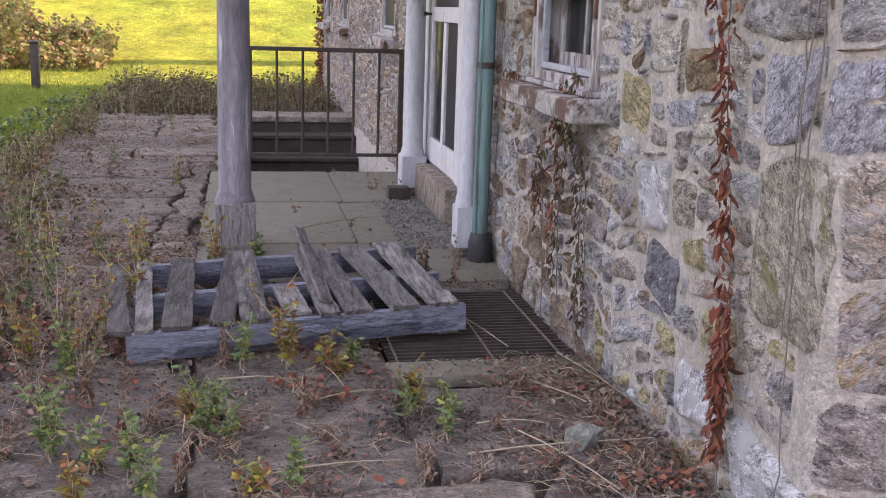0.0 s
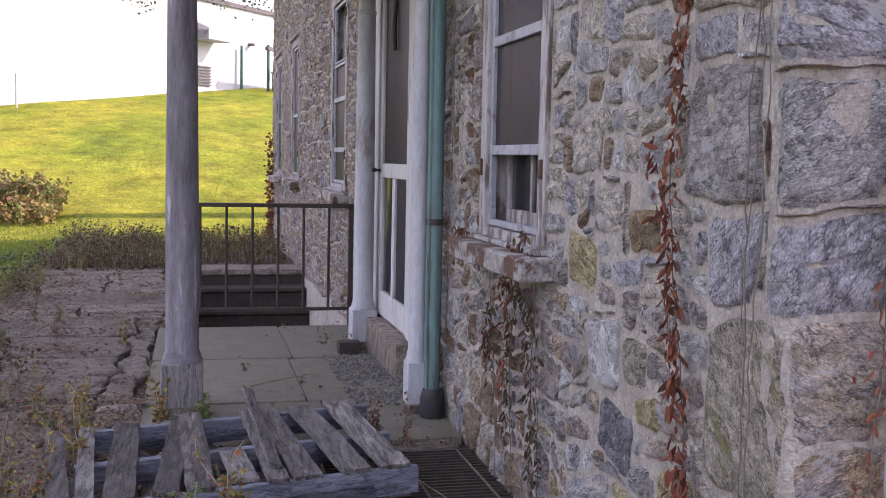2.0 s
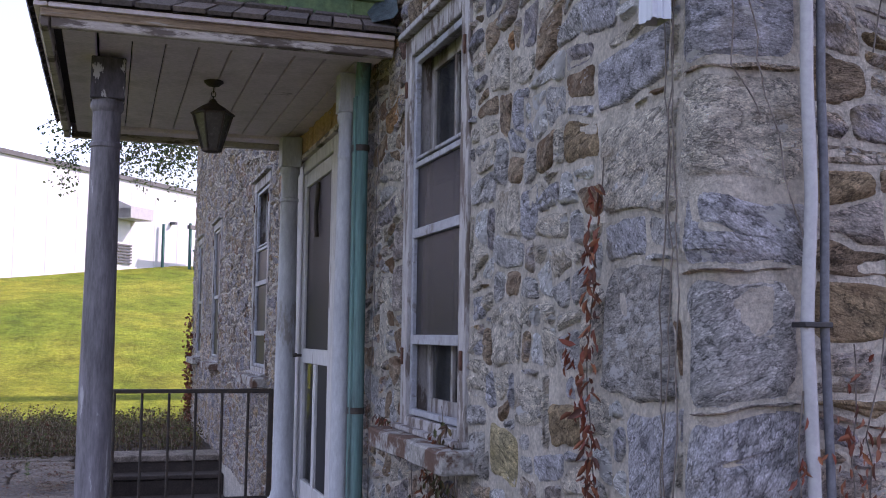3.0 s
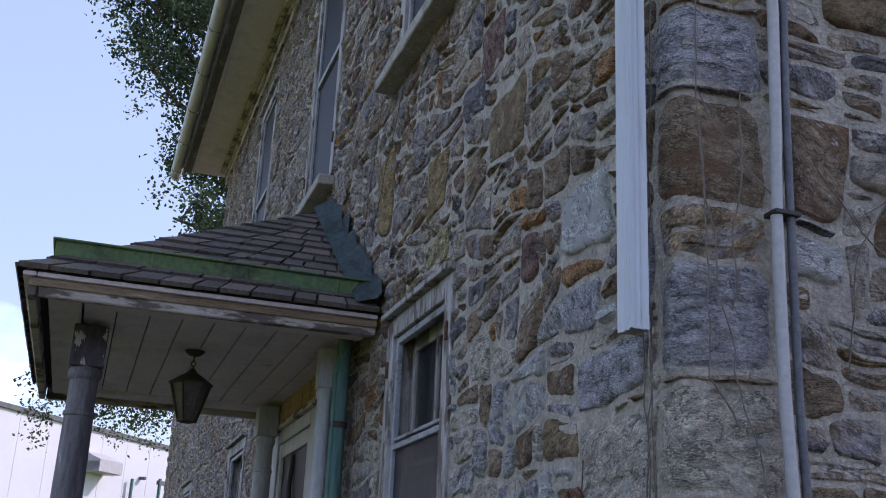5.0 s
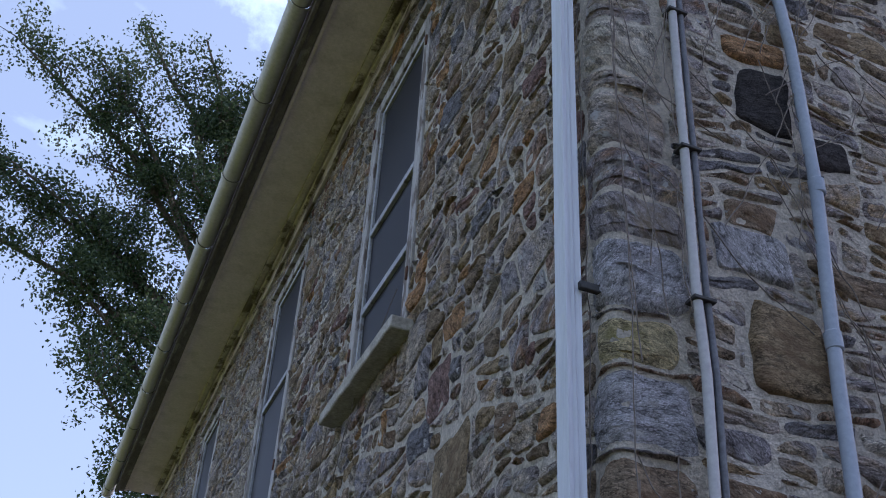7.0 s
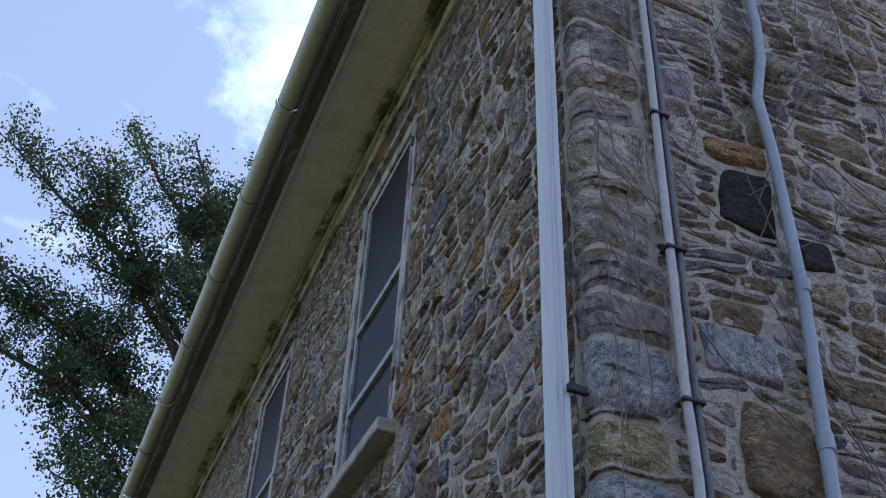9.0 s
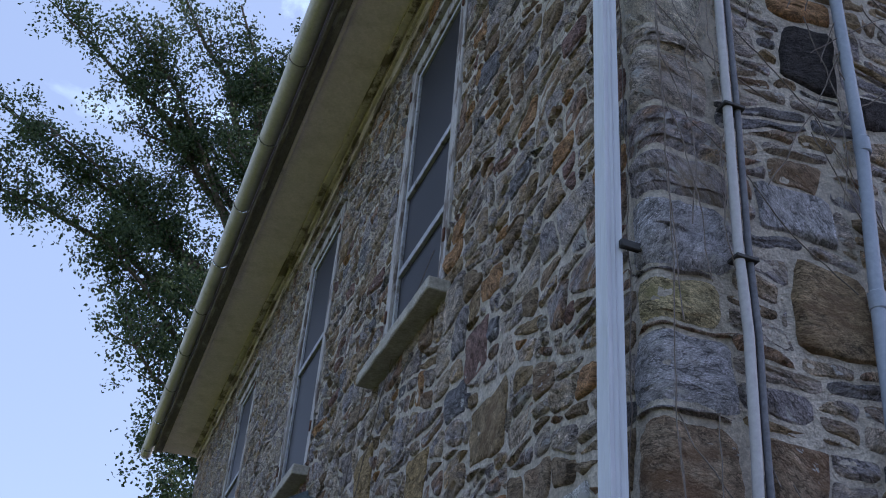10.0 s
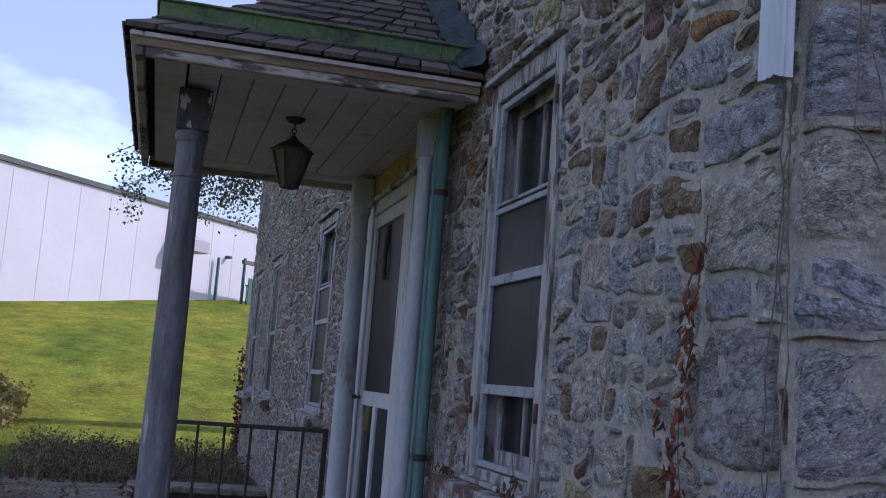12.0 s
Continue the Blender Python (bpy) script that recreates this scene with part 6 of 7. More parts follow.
    for (x0, y0), (x1, y1) in (((-0.62, 0.78), (-0.05, 0.83)), ((-0.45, 0.95), (-0.28, 0.52)), ((-0.12, 1.62), (0.0, 0.95)), ((-0.30, 1.35), (-0.12, 1.0)), ((-1.0, 1.24), (-0.78, 1.30)), ((-0.45, 2.35), (-0.28, 1.70)), ((-0.95, 1.55), (-0.9, 1.3)), ((-0.55, 1.0), (-0.35, 0.98)), ((-1.15, 0.72), (-0.8, 0.76)), ((-1.3, 1.45), (-1.05, 1.42)), ((-0.9, 3.85), (-0.45, 4.15)), ((-0.30, 4.05), (-0.12, 4.5))):
        ls.append([(x0 + (x1 - x0) * f, y0 + (y1 - y0) * f + 0.012 * n3(f * 4, x0 * 7), 0.022 + 0.012 * math.sin(3 * f)) for f in (0, 0.25, 0.5, 0.75, 1)])
    part("stalks", stems_mesh(bmesh.new(), ls, 0.003, 5), straw_mat, s)
    # grey gravel by the door step
    g = thing("gravel", (-0.22, 4.2, 0), "loose grey gravel and debris by the door step", "gravel", kind="stuff")
    allv, allf = [], []
    for k in range(2200):
        x, y = -0.05 - 0.36 * r_.random() ** 1.5, 3.35 + 1.4 * r_.random()
        s_ = r_.uniform(0.003, 0.009)
        o = len(allv)
        c = np.array([x, y, 0.012 + 0.4 * s_])
        for vv in ((1, 0, 0), (-1, 0, 0), (0, 1, 0), (0, -1, 0), (0, 0, 0.8), (0, 0, -0.8)):
            allv.append((c + s_ * (np.array(vv) + 0.3 * r_.normal(size=3))).tolist())
        allf += [tuple(i + o for i in f) for f in ((0, 2, 4), (2, 1, 4), (1, 3, 4), (3, 0, 4), (2, 0, 5), (1, 2, 5), (3, 1, 5), (0, 3, 5))]
    me = bpy.data.meshes.new("pebbles")
    me.from_pydata(allv, [], allf)
    part("pebbles", me, gravel_mat, g)


litter()

# grass blades on the nearer lawn
def blades():
    r_ = np.random.default_rng(9)
    n_ = 45000
    x = -2.9 - 6.0 * r_.random(n_) ** 1.3
    y = 3.0 + 15.0 * r_.random(n_)
    h = 0.03 + 0.035 * r_.random(n_)
    a = r_.uniform(0, 6.28, n_)
    lx, ly = 0.025 * r_.normal(size=n_), 0.025 * r_.normal(size=n_)
    w = 0.004
    z = np.array([ground_z(p, q) for p, q in zip(x, y)])
    V = np.stack([np.stack([x - w * np.cos(a), y - w * np.sin(a), z], 1), np.stack([x + w * np.cos(a), y + w * np.sin(a), z], 1), np.stack([x + lx, y + ly, z + h], 1)], 1).reshape(-1, 3)
    me = bpy.data.meshes.new("blades")
    me.from_pydata(V.tolist(), [], np.arange(3 * n_).reshape(-1, 3).tolist())
    part("blades", me, blade_mat, thing("grass", (-5, 9, 0), "short mown grass of the lawn", "grass", kind="stuff"))


blades()


# ---- vines on the walls ----
def wall_vine(name, label, stems, leaf_runs, mat_, seed, size=0.055):
    """stems: lines of (along, height) on the front (or the gable); leaf_runs: along, z0, z1, width, count."""
    r_ = np.random.default_rng(seed)
    t = thing(name, (0, stems[0][0][0] if name != "gable_vine" else Y0, 0), label, "vine")
    on = (lambda a, z, d: (a, Y0 - 0.03 - d, z)) if name in ("gable_vine", "gable_twigs") else (lambda a, z, d: (-0.022 - d, a, z))
    lines = []
    for s in stems:
        l = []
        for (a0, z0), (a1, z1) in zip(s, s[1:]):
            n_ = max(3, int((abs(z1 - z0) + abs(a1 - a0)) / 0.05))
            l += [on(a0 + (a1 - a0) * i / n_ + 0.018 * n3(z0 + (z1 - z0) * i / n_ * 1.0, a0 * 5, i * 0.35), z0 + (z1 - z0) * i / n_, 0.008 + 0.006 * r_.random()) for i in range(n_)]
        l.append(on(*s[-1], 0.01))
        lines.append(l)
    for l in lines:
        part("stem", tube(bmesh.new(), l, 0.0019, 5), twig_mat, t)
    pts, dirs, sizes = [], [], []
    for a0, z0, a1, z1, wd, n_ in leaf_runs:
        for k in range(n_):
            f = r_.random()
            pts.append(on(a0 + (a1 - a0) * f + wd * r_.normal(), z0 + (z1 - z0) * f, 0.01 + 0.035 * r_.random()))
            dirs.append(np.array(on(0.25 * r_.normal(), -1.0, 0.25 * r_.random())) - np.array(on(0, 0, 0)))
            sizes.append(size * r_.uniform(0.5, 1.2))
    if pts:
        part("leaves", leaf_mesh("leaves", pts, sizes, r_, mat_, dirs=dirs, slim=0.15), mat_, t)


wall_vine("red_vine", "dead vine with hanging rust-red leaves on the stone front", [[(0.49, 0.0), (0.52, 0.6), (0.66, 1.2), (0.56, 1.76)]], [(0.49, 0.12, 0.51, 0.52, 0.012, 200), (0.51, 0.5, 0.62, 1.1, 0.009, 150), (0.63, 1.1, 0.57, 1.7, 0.007, 90), (0.50, 0.28, 0.50, 0.42, 0.020, 90), (0.70, 1.1, 0.72, 1.35, 0.02, 18)], red_leaf, 51, 0.044)
wall_vine("sill_vine", "withered brown and green vine under the window sill", [[(1.62, 0.02), (1.66, 0.4), (1.74, 0.82)], [(1.95, 0.1), (2.0, 0.5), (1.9, 0.82)], [(2.15, 0.0), (2.2, 0.4), (2.3, 0.8)], [(2.62, 0.92), (2.85, 0.95)], [(1.8, 0.8), (1.9, 1.05)]], [(1.63, 0.1, 1.74, 0.8, 0.02, 170), (1.95, 0.2, 1.95, 0.8, 0.025, 90), (2.25, 0.35, 2.2, 0.7, 0.02, 60), (1.72, 0.72, 1.95, 0.84, 0.04, 50), (1.75, 0.86, 1.85, 1.0, 0.05, 24), (2.6, 0.94, 2.85, 0.95, 0.03, 16)], vine_leaf, 52, 0.038)
wall_vine("bare_vine", "thin bare vine stems climbing the house corner", [[(0.20, 0.0), (0.22, 0.8), (0.19, 1.4), (0.22, 2.1), (0.18, 2.9), (0.2, 4.2)], [(0.24, 0.5), (0.27, 1.3), (0.21, 2.0), (0.25, 2.7), (0.21, 3.6)], [(0.27, 0.9), (0.22, 1.5), (0.26, 2.3)], [(3.05, 0.3), (3.0, 1.2), (2.95, 2.2), (3.05, 3.2), (2.8, 4.0)], [(2.9, 3.1), (2.4, 3.8), (1.9, 4.1)], [(4.0, 4.3), (3.7, 4.0), (3.2, 3.7)]], [], red_leaf, 53)
wall_vine("gable_vine", "reddish vine leaves around the conduits on the gable", [[(0.30, 0.3), (0.33, 1.3)], [(0.17, 0.3), (0.2, 1.2)], [(0.42, 0.2), (0.36, 1.1), (0.45, 1.5)]], [(0.30, 0.45, 0.34, 1.15, 0.05, 90), (0.18, 0.5, 0.2, 1.15, 0.03, 50), (0.40, 0.4, 0.42, 1.3, 0.07, 50)], red_leaf, 54, 0.035)
gt = []
r_ = random.Random(66)
for k in range(64):
    a, z = r_.uniform(0.05, 1.5), r_.uniform(1.4, 5.0)
    l = [(a, z)]
    da, dz = r_.uniform(-0.25, 0.25), r_.uniform(0.15, 0.4)
    for i in range(r_.randint(2, 5)):
        a, z = a + da + r_.uniform(-0.1, 0.1), z + dz + r_.uniform(-0.1, 0.1)
        l.append((max(0.03, a), z))
    gt.append(l)
wall_vine("gable_twigs", "tangle of thin dry vine twigs over the gable stones", gt, [], red_leaf, 55)

wall_vine("sill_creeper", "rust-red withered creeper leaves hanging over the rotten sill", [[(1.72, 0.1), (1.74, 0.5), (1.70, 0.95)], [(2.02, 0.3), (2.05, 0.7), (2.1, 0.9)]], [(1.66, 0.86, 1.95, 0.94, 0.03, 60), (1.98, 0.55, 2.04, 0.82, 0.03, 45), (2.22, 0.45, 2.25, 0.62, 0.025, 35), (2.5, 0.90, 2.75, 0.96, 0.02, 26), (2.0, 0.36, 2.02, 0.5, 0.02, 24)], red_leaf, 58, 0.04)
weed((-0.42, 2.72, 0.0), 0.24, "dead", 777, spread=0.2, leafs=90, size=0.035)


# ---- tree behind the house ----
def small_leaves(name, pts, sizes, r_):
    """Many folded diamond leaves in one mesh."""
    n_ = len(pts)
    d = r_.normal(size=(n_, 3))
    d[:, 2] -= 0.4
    d /= np.linalg.norm(d, axis=1)[:, None]
    k = np.cross(d, r_.normal(size=(n_, 3)))
    k /= np.linalg.norm(k, axis=1)[:, None] + 1e-9
    z = np.asarray(sizes)[:, None]
    up = np.cross(k, d)
    V = np.stack([pts, pts + z * (0.45 * d + 0.33 * k + 0.12 * up), pts + z * d, pts + z * (0.45 * d - 0.33 * k + 0.12 * up)], 1).reshape(-1, 3)
    b = np.arange(n_)[:, None] * 4
    me = bpy.data.meshes.new(name)
    me.from_pydata(V.tolist(), [], np.concatenate([b + np.array([[0, 1, 2]]), b + np.array([[0, 2, 3]])]).tolist())
    return me


def tree():
    r_ = np.random.default_rng(17)
    t = thing("tree", (2.6, 18.5, 0), "tall leafy deciduous tree behind the house, dark green crown", "tree")
    z0 = ground_z(2.6, 18.5)
    trunk = bmesh.new()
    tube(trunk, [(2.6, 18.5, z0 - 0.2), (2.5, 18.4, 3), (2.2, 18.2, 7), (1.7, 18.0, 11), (0.8, 17.8, 15), (0.2, 17.6, 18.5)], 0.42, 10, 0.15)
    part("trunk", trunk, bark_mat, t)
    limbs = bmesh.new()
    ends = []
    starts = [((2.4, 18.3, 5.5), (-1.6, 16.8, 5.4)), ((2.3, 18.2, 6.5), (-1.2, 16.2, 7.6)), ((2.1, 18.2, 8.0), (-2.2, 16.5, 10.6)), ((1.9, 18.1, 9.5), (-3.2, 16.6, 12.6)), ((1.6, 18.0, 11.5), (-4.4, 16.8, 15.0)), ((1.4, 18.0, 12.5), (-3.2, 16.2, 17.6)), ((1.0, 17.9, 14.0), (-4.9, 17.0, 18.2)), ((0.8, 17.8, 15.0), (-1.2, 16.6, 19.6)), ((0.6, 17.8, 16.0), (1.4, 17.0, 20.4)), ((1.9, 18.0, 10.5), (0.0, 16.0, 12.8)), ((1.5, 18.0, 12.0), (-0.8, 16.2, 15.2)), ((2.0, 18.1, 9.0), (4.5, 17.5, 14.0)), ((1.2, 17.9, 13.0), (3.2, 17.2, 17.6)), ((1.6, 18.0, 11.0), (-5.6, 17.2, 13.6)), ((2.2, 18.2, 7.5), (0.6, 16.3, 9.4)), ((2.1, 18.1, 8.4), (-1.4, 17.0, 9.0)), ((1.7, 18, 11), (-2.0, 17.4, 13.6)), ((1.0, 17.9, 14), (-2.6, 17.6, 16.0)), ((0.9, 17.9, 14.5), (-0.6, 16.4, 17.4)), ((0.8, 17.8, 15), (0.4, 16.2, 18.6)), ((1.2, 17.9, 13), (0.6, 16.0, 15.4)), ((0.6, 17.8, 16), (-2.4, 16.8, 19.4)), ((1.8, 18, 10), (-1.2, 16.2, 11.4)), ((1.5, 18, 12), (1.6, 16.2, 16.4)), ((1.4, 18, 12.0), (-5.4, 17.4, 15.6))]
    for a, b in starts:
        a, b = np.array(a), np.array(b) + np.array([0.6 if b[2] > 13.2 else 1.1 if b[2] > 8 else 0.9, 0, 0])
        mid = (a + b) / 2 + np.array([0, 0, 0.5]) + 0.2 * r_.normal(size=3)
        curve = [a, (a + mid) / 2 + 0.1 * r_.normal(size=3), mid, (mid + b) / 2 + 0.1 * r_.normal(size=3), b]
        tube(limbs, [tuple(c) for c in curve], 0.10, 7, 0.22)
        L_ = np.linalg.norm(b - a)
        for k in range(int(8 + 2.6 * L_)):
            f = r_.uniform(0.28, 1.0)
            i = min(3, int(f * 4))
            p = curve[i] + (curve[i + 1] - curve[i]) * (f * 4 - i)
            dr = (b - a) / L_ * 0.7 + r_.normal(size=3) * 0.75 + np.array([0, 0, 0.15])
            dr /= np.linalg.norm(dr)
            e = p + dr * r_.uniform(0.5, 1.25) * (1.15 - 0.45 * f)
            tube(limbs, [tuple(p), tuple((p + e) / 2 + 0.06 * r_.normal(size=3)), tuple(e)], 0.022, 4, 0.4)
            ends.append((p, e))
    part("limb", limbs, bark_mat, t)
    pts = []
    for p, e in ends:
        for k in range(5):
            c = p + (e - p) * r_.uniform(0.35, 1.05) + 0.22 * r_.normal(size=3)
            n_ = int(r_.integers(24, 56))
            pts.append(c + r_.normal(size=(n_, 3)) * np.array([0.14, 0.14, 0.11]) * r_.uniform(0.7, 1.4))
    pts = np.concatenate(pts)
    part("crown", small_leaves("crown", pts, r_.uniform(0.06, 0.105, len(pts)), r_), tree_leaf, t)
    # low hanging sprays below the eave line
    pts = []
    tw = bmesh.new()
    for x, z in ((-2.1, 5.0), (-1.7, 4.7), (-1.3, 4.5), (-0.9, 4.9), (-0.5, 4.4), (-0.3, 4.8), (-1.9, 4.3), (-0.7, 5.3), (-1.4, 5.3), (-0.1, 5.2), (-0.15, 4.2), (-2.2, 4.0), (-1.6, 4.1), (-1.9, 4.6), (-1.1, 4.0), (-0.6, 3.9), (-0.3, 4.1), (-0.9, 4.3), (-2.4, 4.5), (-0.35, 4.5), (-1.2, 4.8)):
        e = np.array((x, 16.2 + 0.5 * r_.normal(), z))
        s = np.array((x * 0.4 + 0.8, 17.0, z + 1.1))
        tube(tw, [tuple(s), tuple((s + e) / 2 + (0, 0, 0.2)), tuple(e)], 0.014, 4, 0.4)
        for k in range(4):
            c = e + (s - e) * r_.uniform(0, 0.4) + 0.15 * r_.normal(size=3)
            pts.append(c + r_.normal(size=(70, 3)) * 0.12)
    pts = np.concatenate(pts)
    part("low_twigs", tw, bark_mat, t)
    part("low_leaves", small_leaves("low_leaves", pts, r_.uniform(0.045, 0.08, len(pts)), r_), tree_leaf, t)


tree()


# ---- white warehouse on the hill ----
def warehouse():
    A, B = Vector((-5.98, 47.9, 0)), Vector((3.0, 59.0, 0))
    d = (B - A).normalized()
    n_ = Vector((d.y, -d.x, 0))
    top = 9.0
    w = thing("warehouse", tuple(A), "long white metal-clad warehouse on top of the hill", "building")
    m = Matrix(((d.x, -n_.x, 0, A.x), (d.y, -n_.y, 0, A.y), (0, 0, 1, 0), (0, 0, 0, 1)))

    def wb(name, u0, u1, v0, v1, z0, z1, mat_, parent=w, label="", bevel=0.0):
        return part(name, boxed(u0, u1, v0, v1, z0, z1, bevel, m), mat_, parent, label, smooth=False)
    wb("wall", -40, 22, 0.0, 20, 2.0, top, white_wall)
    wb("roof_trim", -40.1, 22.1, -0.12, 0.1, top, top + 0.22, dark_trim, label="dark grey roof edge")
    u = -39.0
    while u < 21:
        wb("panel_rib", u, u + 0.03, -0.012, 0.002, 3.0, top - 0.02, white_wall)
        u += 2.0
    wb("plinth", -40, -4.5, -0.14, 0.003, 2.0, 3.75, concrete_mat, label="rough pale plinth wall")
    wb("plinth_cap", -40, -4.5, -0.18, 0.0, 3.752, 3.86, dark_trim)
    # hooded ventilation unit
    hood = wb("vent_hood", 7.6, 9.4, -1.1, -0.01, 6.95, 7.5, conduit_mat, label="grey ventilation hood", bevel=0.05)
    bm = bmesh.new()
    q = [(7.6, 0, 6.95), (9.4, 0, 6.95), (9.4, -1.1, 6.95), (7.6, -1.1, 6.95), (7.6, 0, 7.95), (9.4, 0, 7.95), (9.4, -1.1, 7.52), (7.6, -1.1, 7.52)]
    vs_ = [bm.verts.new(m @ Vector((a, b - 0.005, c + 0.02))) for a, b, c in q]
    for f in ((0, 1, 5, 4), (1, 2, 6, 5), (2, 3, 7, 6), (3, 0, 4, 7), (4, 5, 6, 7)):
        bm.faces.new([vs_[i] for i in f])
    part("hood_top", bm, conduit_mat, hood, smooth=False)
    for k in range(7):
        wb("louvre", 7.8, 9.1, -0.10, -0.004, 4.75 + 0.15 * k, 4.83 + 0.15 * k, dark_trim, label="louvre slat")
    for u0 in (10.2, 12.3):
        wb("wall_lamp", u0, u0 + 0.22, -0.35, -0.01, 7.35 - 0.1 * (u0 - 10), 7.5 - 0.1 * (u0 - 10), dark_trim, label="small dark wall lamp", bevel=0.02)
    c = thing("canopy_frame", tuple(m @ Vector((13, -2, 5))), "dark green steel canopy and railing by the warehouse", "canopy")
    for u0, v0 in ((11.4, -2.0), (13.0, -2.0), (14.6, -2.0), (11.4, -0.3)):
        wb("post", u0, u0 + 0.12, v0, v0 + 0.12, 4.2, 7.1 - 0.12 * (u0 - 11), green_steel, c)
    wb("beam", 11.3, 15.5, -2.05, -1.85, 6.75, 6.95, dark_trim, c)
    for k in range(8):
        wb("rail_bar", 11.5 + 0.4 * k, 11.54 + 0.4 * k, -2.2, -2.16, 4.4, 5.6, green_steel, c)
    wb("rail", 11.4, 15.0, -2.22, -2.15, 5.55, 5.65, green_steel, c)
    wb("screen_panel", 11.5, 12.6, -2.3, -2.24, 4.4, 6.0, green_steel, c, "blue-green panel")
    f = thing("hill_fence", (-8, 44, 3.6), "pale wire fence along the foot of the warehouse", "fence")
    for k in range(12):
        wb("fence_post", -20 + 1.4 * k, -19.94 + 1.4 * k, -1.2, -1.14, 2.4, 4.3, conduit_mat, f)
    wb("fence_rail", -20, -4.5, -1.19, -1.15, 4.26, 4.3, conduit_mat, f)


dark_trim = material("dark_trim", [(0.06, 0.065, 0.07), (0.10, 0.105, 0.11)], 2.0, 4.0, 0.6, 0.0)
green_steel = material("green_painted_steel", [(0.02, 0.09, 0.085), (0.03, 0.12, 0.11)], 3.0, 4.0, 0.5, 0.0)
warehouse()


# ---- stones of the walls ----
rng = random.Random(5)
FRONT_KNOWN = [(2.66, 2.92, 3.06, 3.50, "tan"), (1.85, 2.10, 2.90, 3.16, "tan"), (0.92, 1.08, 2.33, 2.50, "red"), (0.46, 0.78, 2.33, 2.55, "white"), (1.26, 1.50, 3.24, 3.46, "red"), (1.06, 1.42, 2.85, 3.12, "brown"), (1.47, 1.68, 3.13, 3.31, "dark"), (0.28, 0.67, 1.90, 2.07, "blue"), (1.76, 2.12, 2.66, 2.80, "ochre"),
               (0.24, 0.63, 1.59, 1.86, "grit"), (0.64, 0.86, 1.77, 1.89, "brown"), (0.26, 0.61, 1.16, 1.46, "lime"), (0.37, 0.63, 1.465, 1.585, "blue"), (0.135, 0.49, 0.49, 0.90, "lichen"), (1.20, 1.50, 0.86, 1.02, "ochre"), (0.83, 1.00, 0.62, 0.75, "lichen"), (0.59, 0.75, 0.31, 0.47, "ochre"), (1.01, 1.26, 0.58, 0.80, "white"), (0.56, 0.86, 0.12, 0.29, "white"),
               (0.75, 0.98, 1.00, 1.13, "brown"), (1.03, 1.25, 1.05, 1.17, "grit"), (0.90, 1.16, 0.36, 0.56, "dark"), (0.26, 0.50, 0.92, 1.15, "blue"), (0.135, 0.48, 0.0, 0.22, "white")]
GABLE_KNOWN = [(0.27, 0.47, 2.17, 2.28, 'white'), (0.5, 0.74, 3.84, 4.12, 'black'), (0.44, 0.74, 4.14, 4.26, 'orange'), (0.43, 0.7, 2.87, 3.15, 'brown'), (0.76, 0.93, 3.74, 3.89, 'black'), (0.28, 0.46, 2.31, 2.58, 'rust'), (0.33, 0.62, 3.2, 3.4, 'blue')]
QUOINS = [(0.92, 1.15, 'blue'), (1.17, 1.43, 'layer'), (1.45, 1.62, 'blue'), (1.64, 1.88, 'grit'), (1.91, 2.18, 'blue'), (2.31, 2.58, 'rust'), (2.6, 2.82, 'blue'), (2.84, 3.0, 'ochre'), (3.02, 3.25, 'blue'), (3.9, 4.12, 'grit')]


def courses(rng_, top, known):
    """Heights of the corner stones from the ground up; known: z0, z1, tint."""
    out, z = [], -0.05
    for z0, z1, tint in known + [(top, top, None)]:
        while z0 - z > 0.02:
            left = z0 - z
            h = left if left < 0.30 else min(rng_.uniform(0.14, 0.28), left - 0.10)
            out.append((z, z + h, None))
            z += h
        if z1 > z0:
            out.append((z0, z1, tint))
            z = z1
    return out


# mixed field stones: rusty and umber ones higher up, old limewash near the ground
def mixed(poly):
    u, v, k = sum(p[0] for p in poly) / len(poly), sum(p[1] for p in poly) / len(poly), rng.random()
    tint = None
    if v < 0.95 and u < 1.7:
        tint = ("lime", "white", "grit", "ochre", "lime", "layer")[int(k * 6 / 0.62)] if k < 0.62 else None
    elif u < 1.7 and v < 2.25:
        tint = ("blue", "grit", "layer", "grit", "white", "rust")[int(k * 6 / 0.9)] if k < 0.9 else None
    elif u < 3.2 and v < 2.25:
        tint = ("layer", "grit", "rust")[int(k * 3 / 0.7)] if k < 0.7 else None
    elif u < 4.5 and v > 2.2:
        tint = ("umber", "rust", "brown", "dark", "umber", "red", "orange", "rust")[int(k * 8 / 0.30)] if k < 0.30 else None
    return poly, tint


# corner stones: one piece round the corner, its edge worn round
QF, QG, QR = 0.11, 0.245, 0.045      # reach along the front and the gable, radius of the worn edge


def round_corner(s_, v, d):
    arc = QR * math.pi / 2
    if s_ < -arc / 2:
        return (-d, Y0 + QR - (s_ + arc / 2), v)
    if s_ > arc / 2:
        return (QR + (s_ - arc / 2), Y0 - d, v)
    th = (s_ + arc / 2) / QR
    return (QR - (QR + d) * math.cos(th), Y0 + QR - (QR + d) * math.sin(th), v)


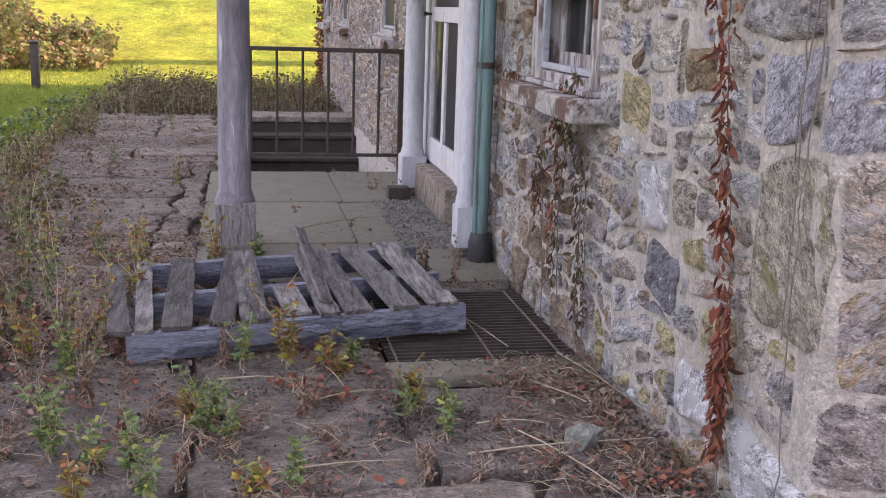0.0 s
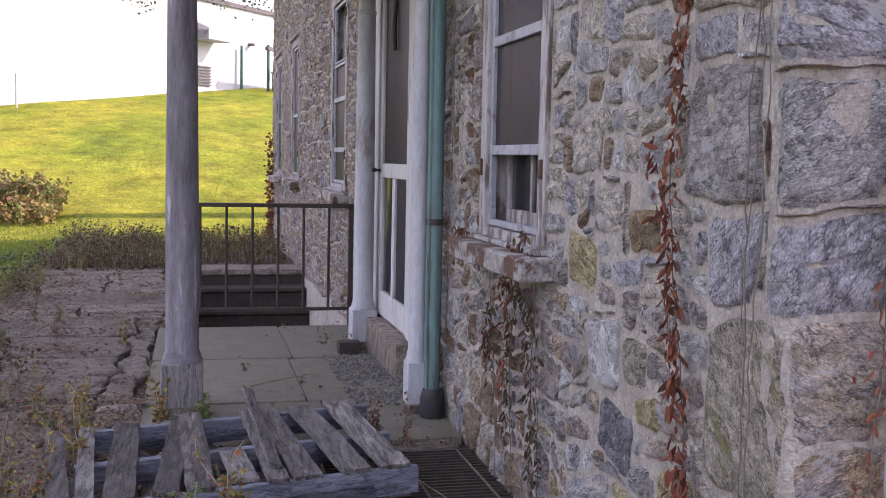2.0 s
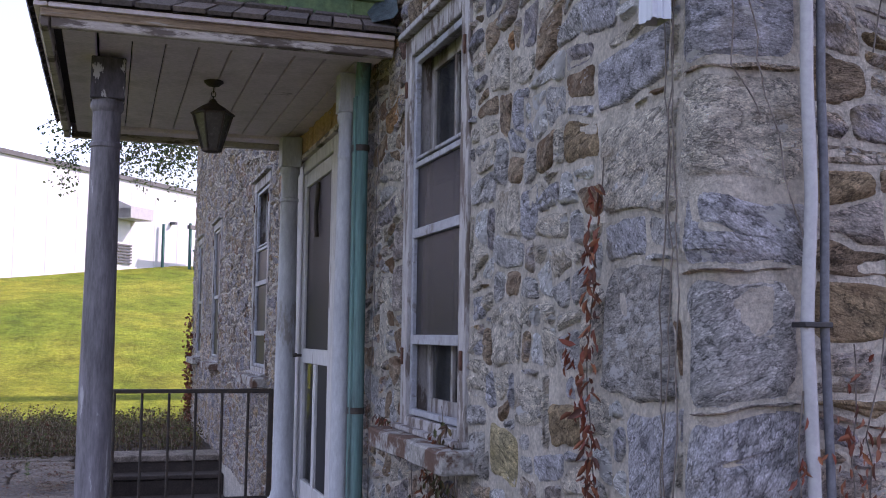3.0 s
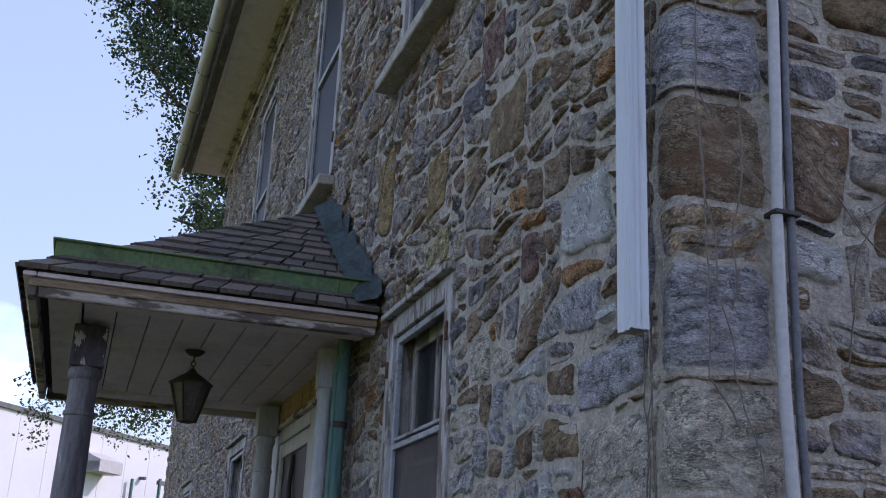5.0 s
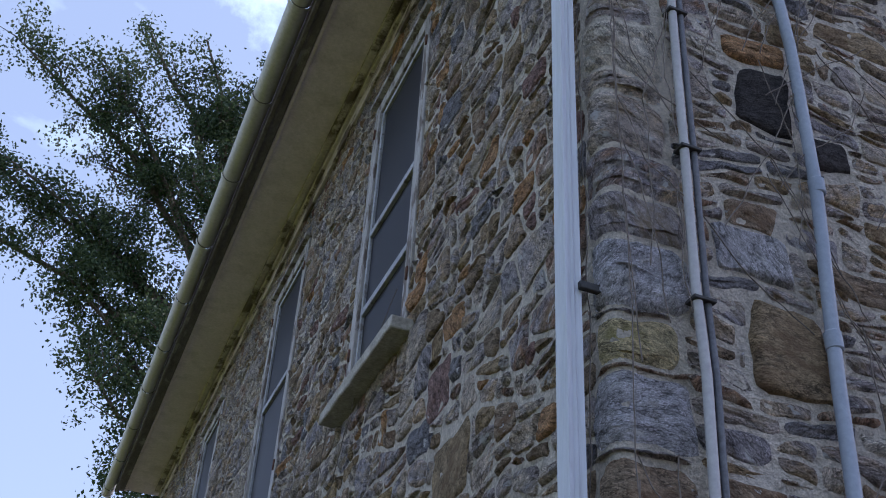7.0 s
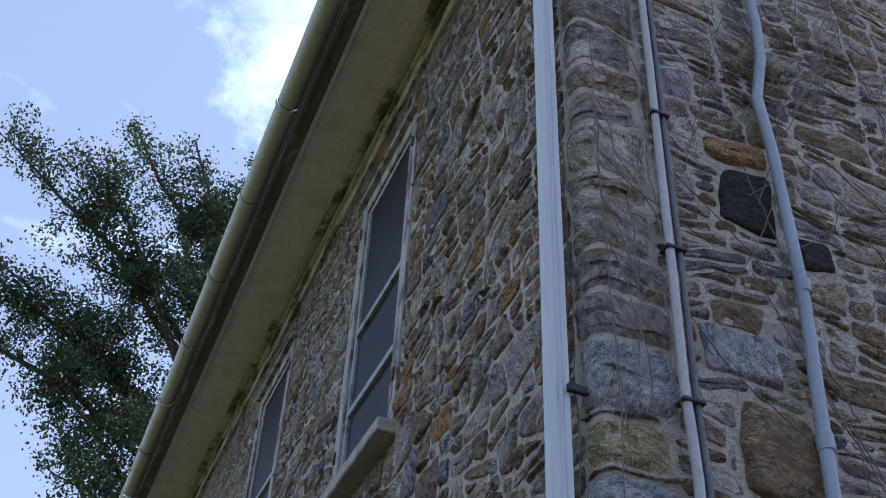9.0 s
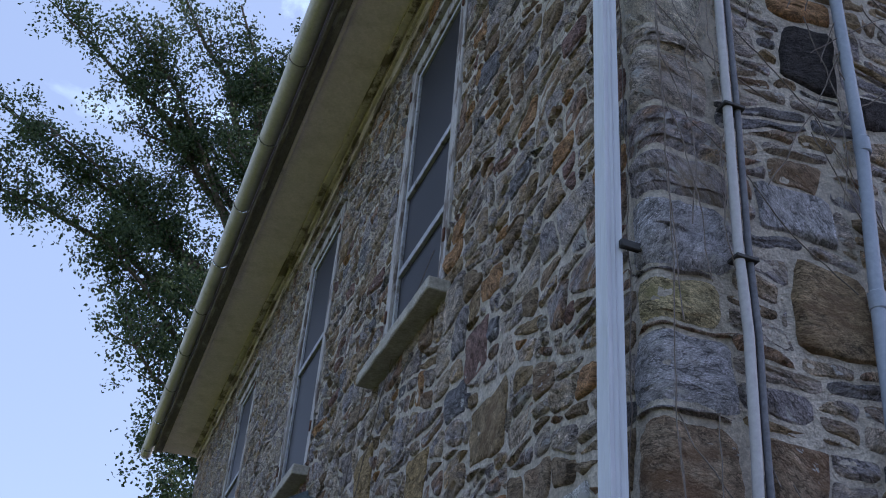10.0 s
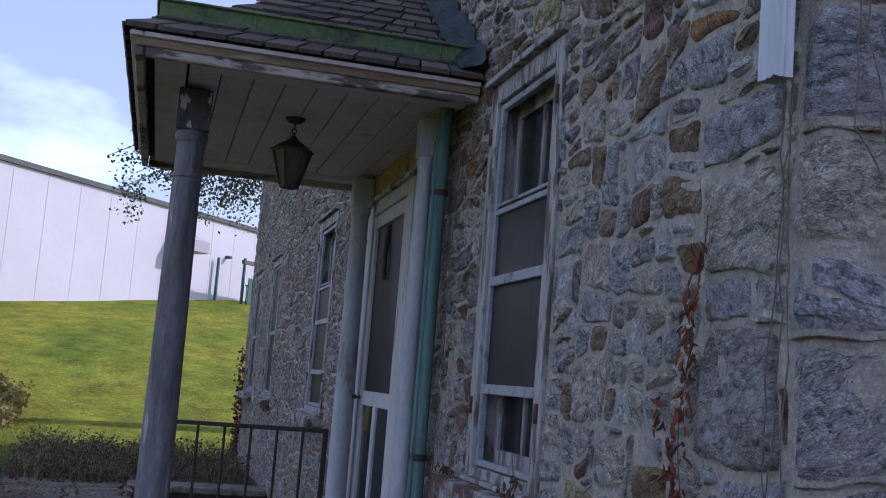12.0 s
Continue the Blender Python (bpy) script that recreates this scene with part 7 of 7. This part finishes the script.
polys = rubble(outline((Y0 + QF, Y1, -0.05, EAVE)), rng, (0.13, 0.42), (0.09, 0.27), 0.20)
polys += rubble(outline((Y1, Y2, -0.05, LOW)), rng, (0.2, 0.5), (0.14, 0.34))
polys = keep_clear(polys, OPENINGS + [k[:4] for k in FRONT_KNOWN])
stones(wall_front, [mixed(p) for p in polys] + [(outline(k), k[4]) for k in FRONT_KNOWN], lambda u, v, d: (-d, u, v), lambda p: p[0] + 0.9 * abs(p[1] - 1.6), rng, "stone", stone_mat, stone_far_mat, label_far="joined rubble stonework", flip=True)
bm = bmesh.new()
ring = [[bm.verts.new(round_corner(-0.10 + 0.25 * i / 16, z, 0.0)) for i in range(17)] for z in (-0.6, EAVE)]
for i in range(16):
    bm.faces.new((ring[0][i], ring[0][i + 1], ring[1][i + 1], ring[1][i]))
part("corner_mortar", bm, mortar_mat, wall_gable, "mortar round the worn corner")
quoins = []
for z0, z1, tint in courses(rng, EAVE, QUOINS):
    e = rng.uniform(-0.03, 0.035)
    if z1 - z0 < 0.30 or tint:
        quoins.append((outline((-QF + 0.02 if z1 > 0.95 else 0.0, QG - 0.02 + e, z0, z1)), tint))
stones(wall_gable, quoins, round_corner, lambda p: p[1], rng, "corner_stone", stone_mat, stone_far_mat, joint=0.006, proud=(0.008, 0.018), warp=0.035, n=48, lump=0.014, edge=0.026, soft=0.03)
polys = keep_clear(rubble(outline((QG, 2.1, -0.05, EAVE)), rng, (0.16, 0.50), (0.07, 0.24), 0.14), [k[:4] for k in GABLE_KNOWN])
def gable_mixed(poly):
    k = rng.random()
    return poly, ("umber", "brown", "rust", "grit", "dark", "brown")[int(k * 6 / 0.34)] if k < 0.34 else None


stones(wall_gable, [(outline(k), k[4]) for k in GABLE_KNOWN], lambda u, v, d: (u, Y0 - d, v), lambda p: p[0], rng, "stone", stone_mat, stone_far_mat, proud=(0.016, 0.020), lump=0.008)
stones(wall_gable, [gable_mixed(p) for p in polys], lambda u, v, d: (u, Y0 - d, v), lambda p: p[0] + 0.3 * abs(p[1] - 2.2), rng, "stone", stone_mat, stone_far_mat, label_far="joined rubble stonework", proud=(0.001, 0.011), joint=0.008)
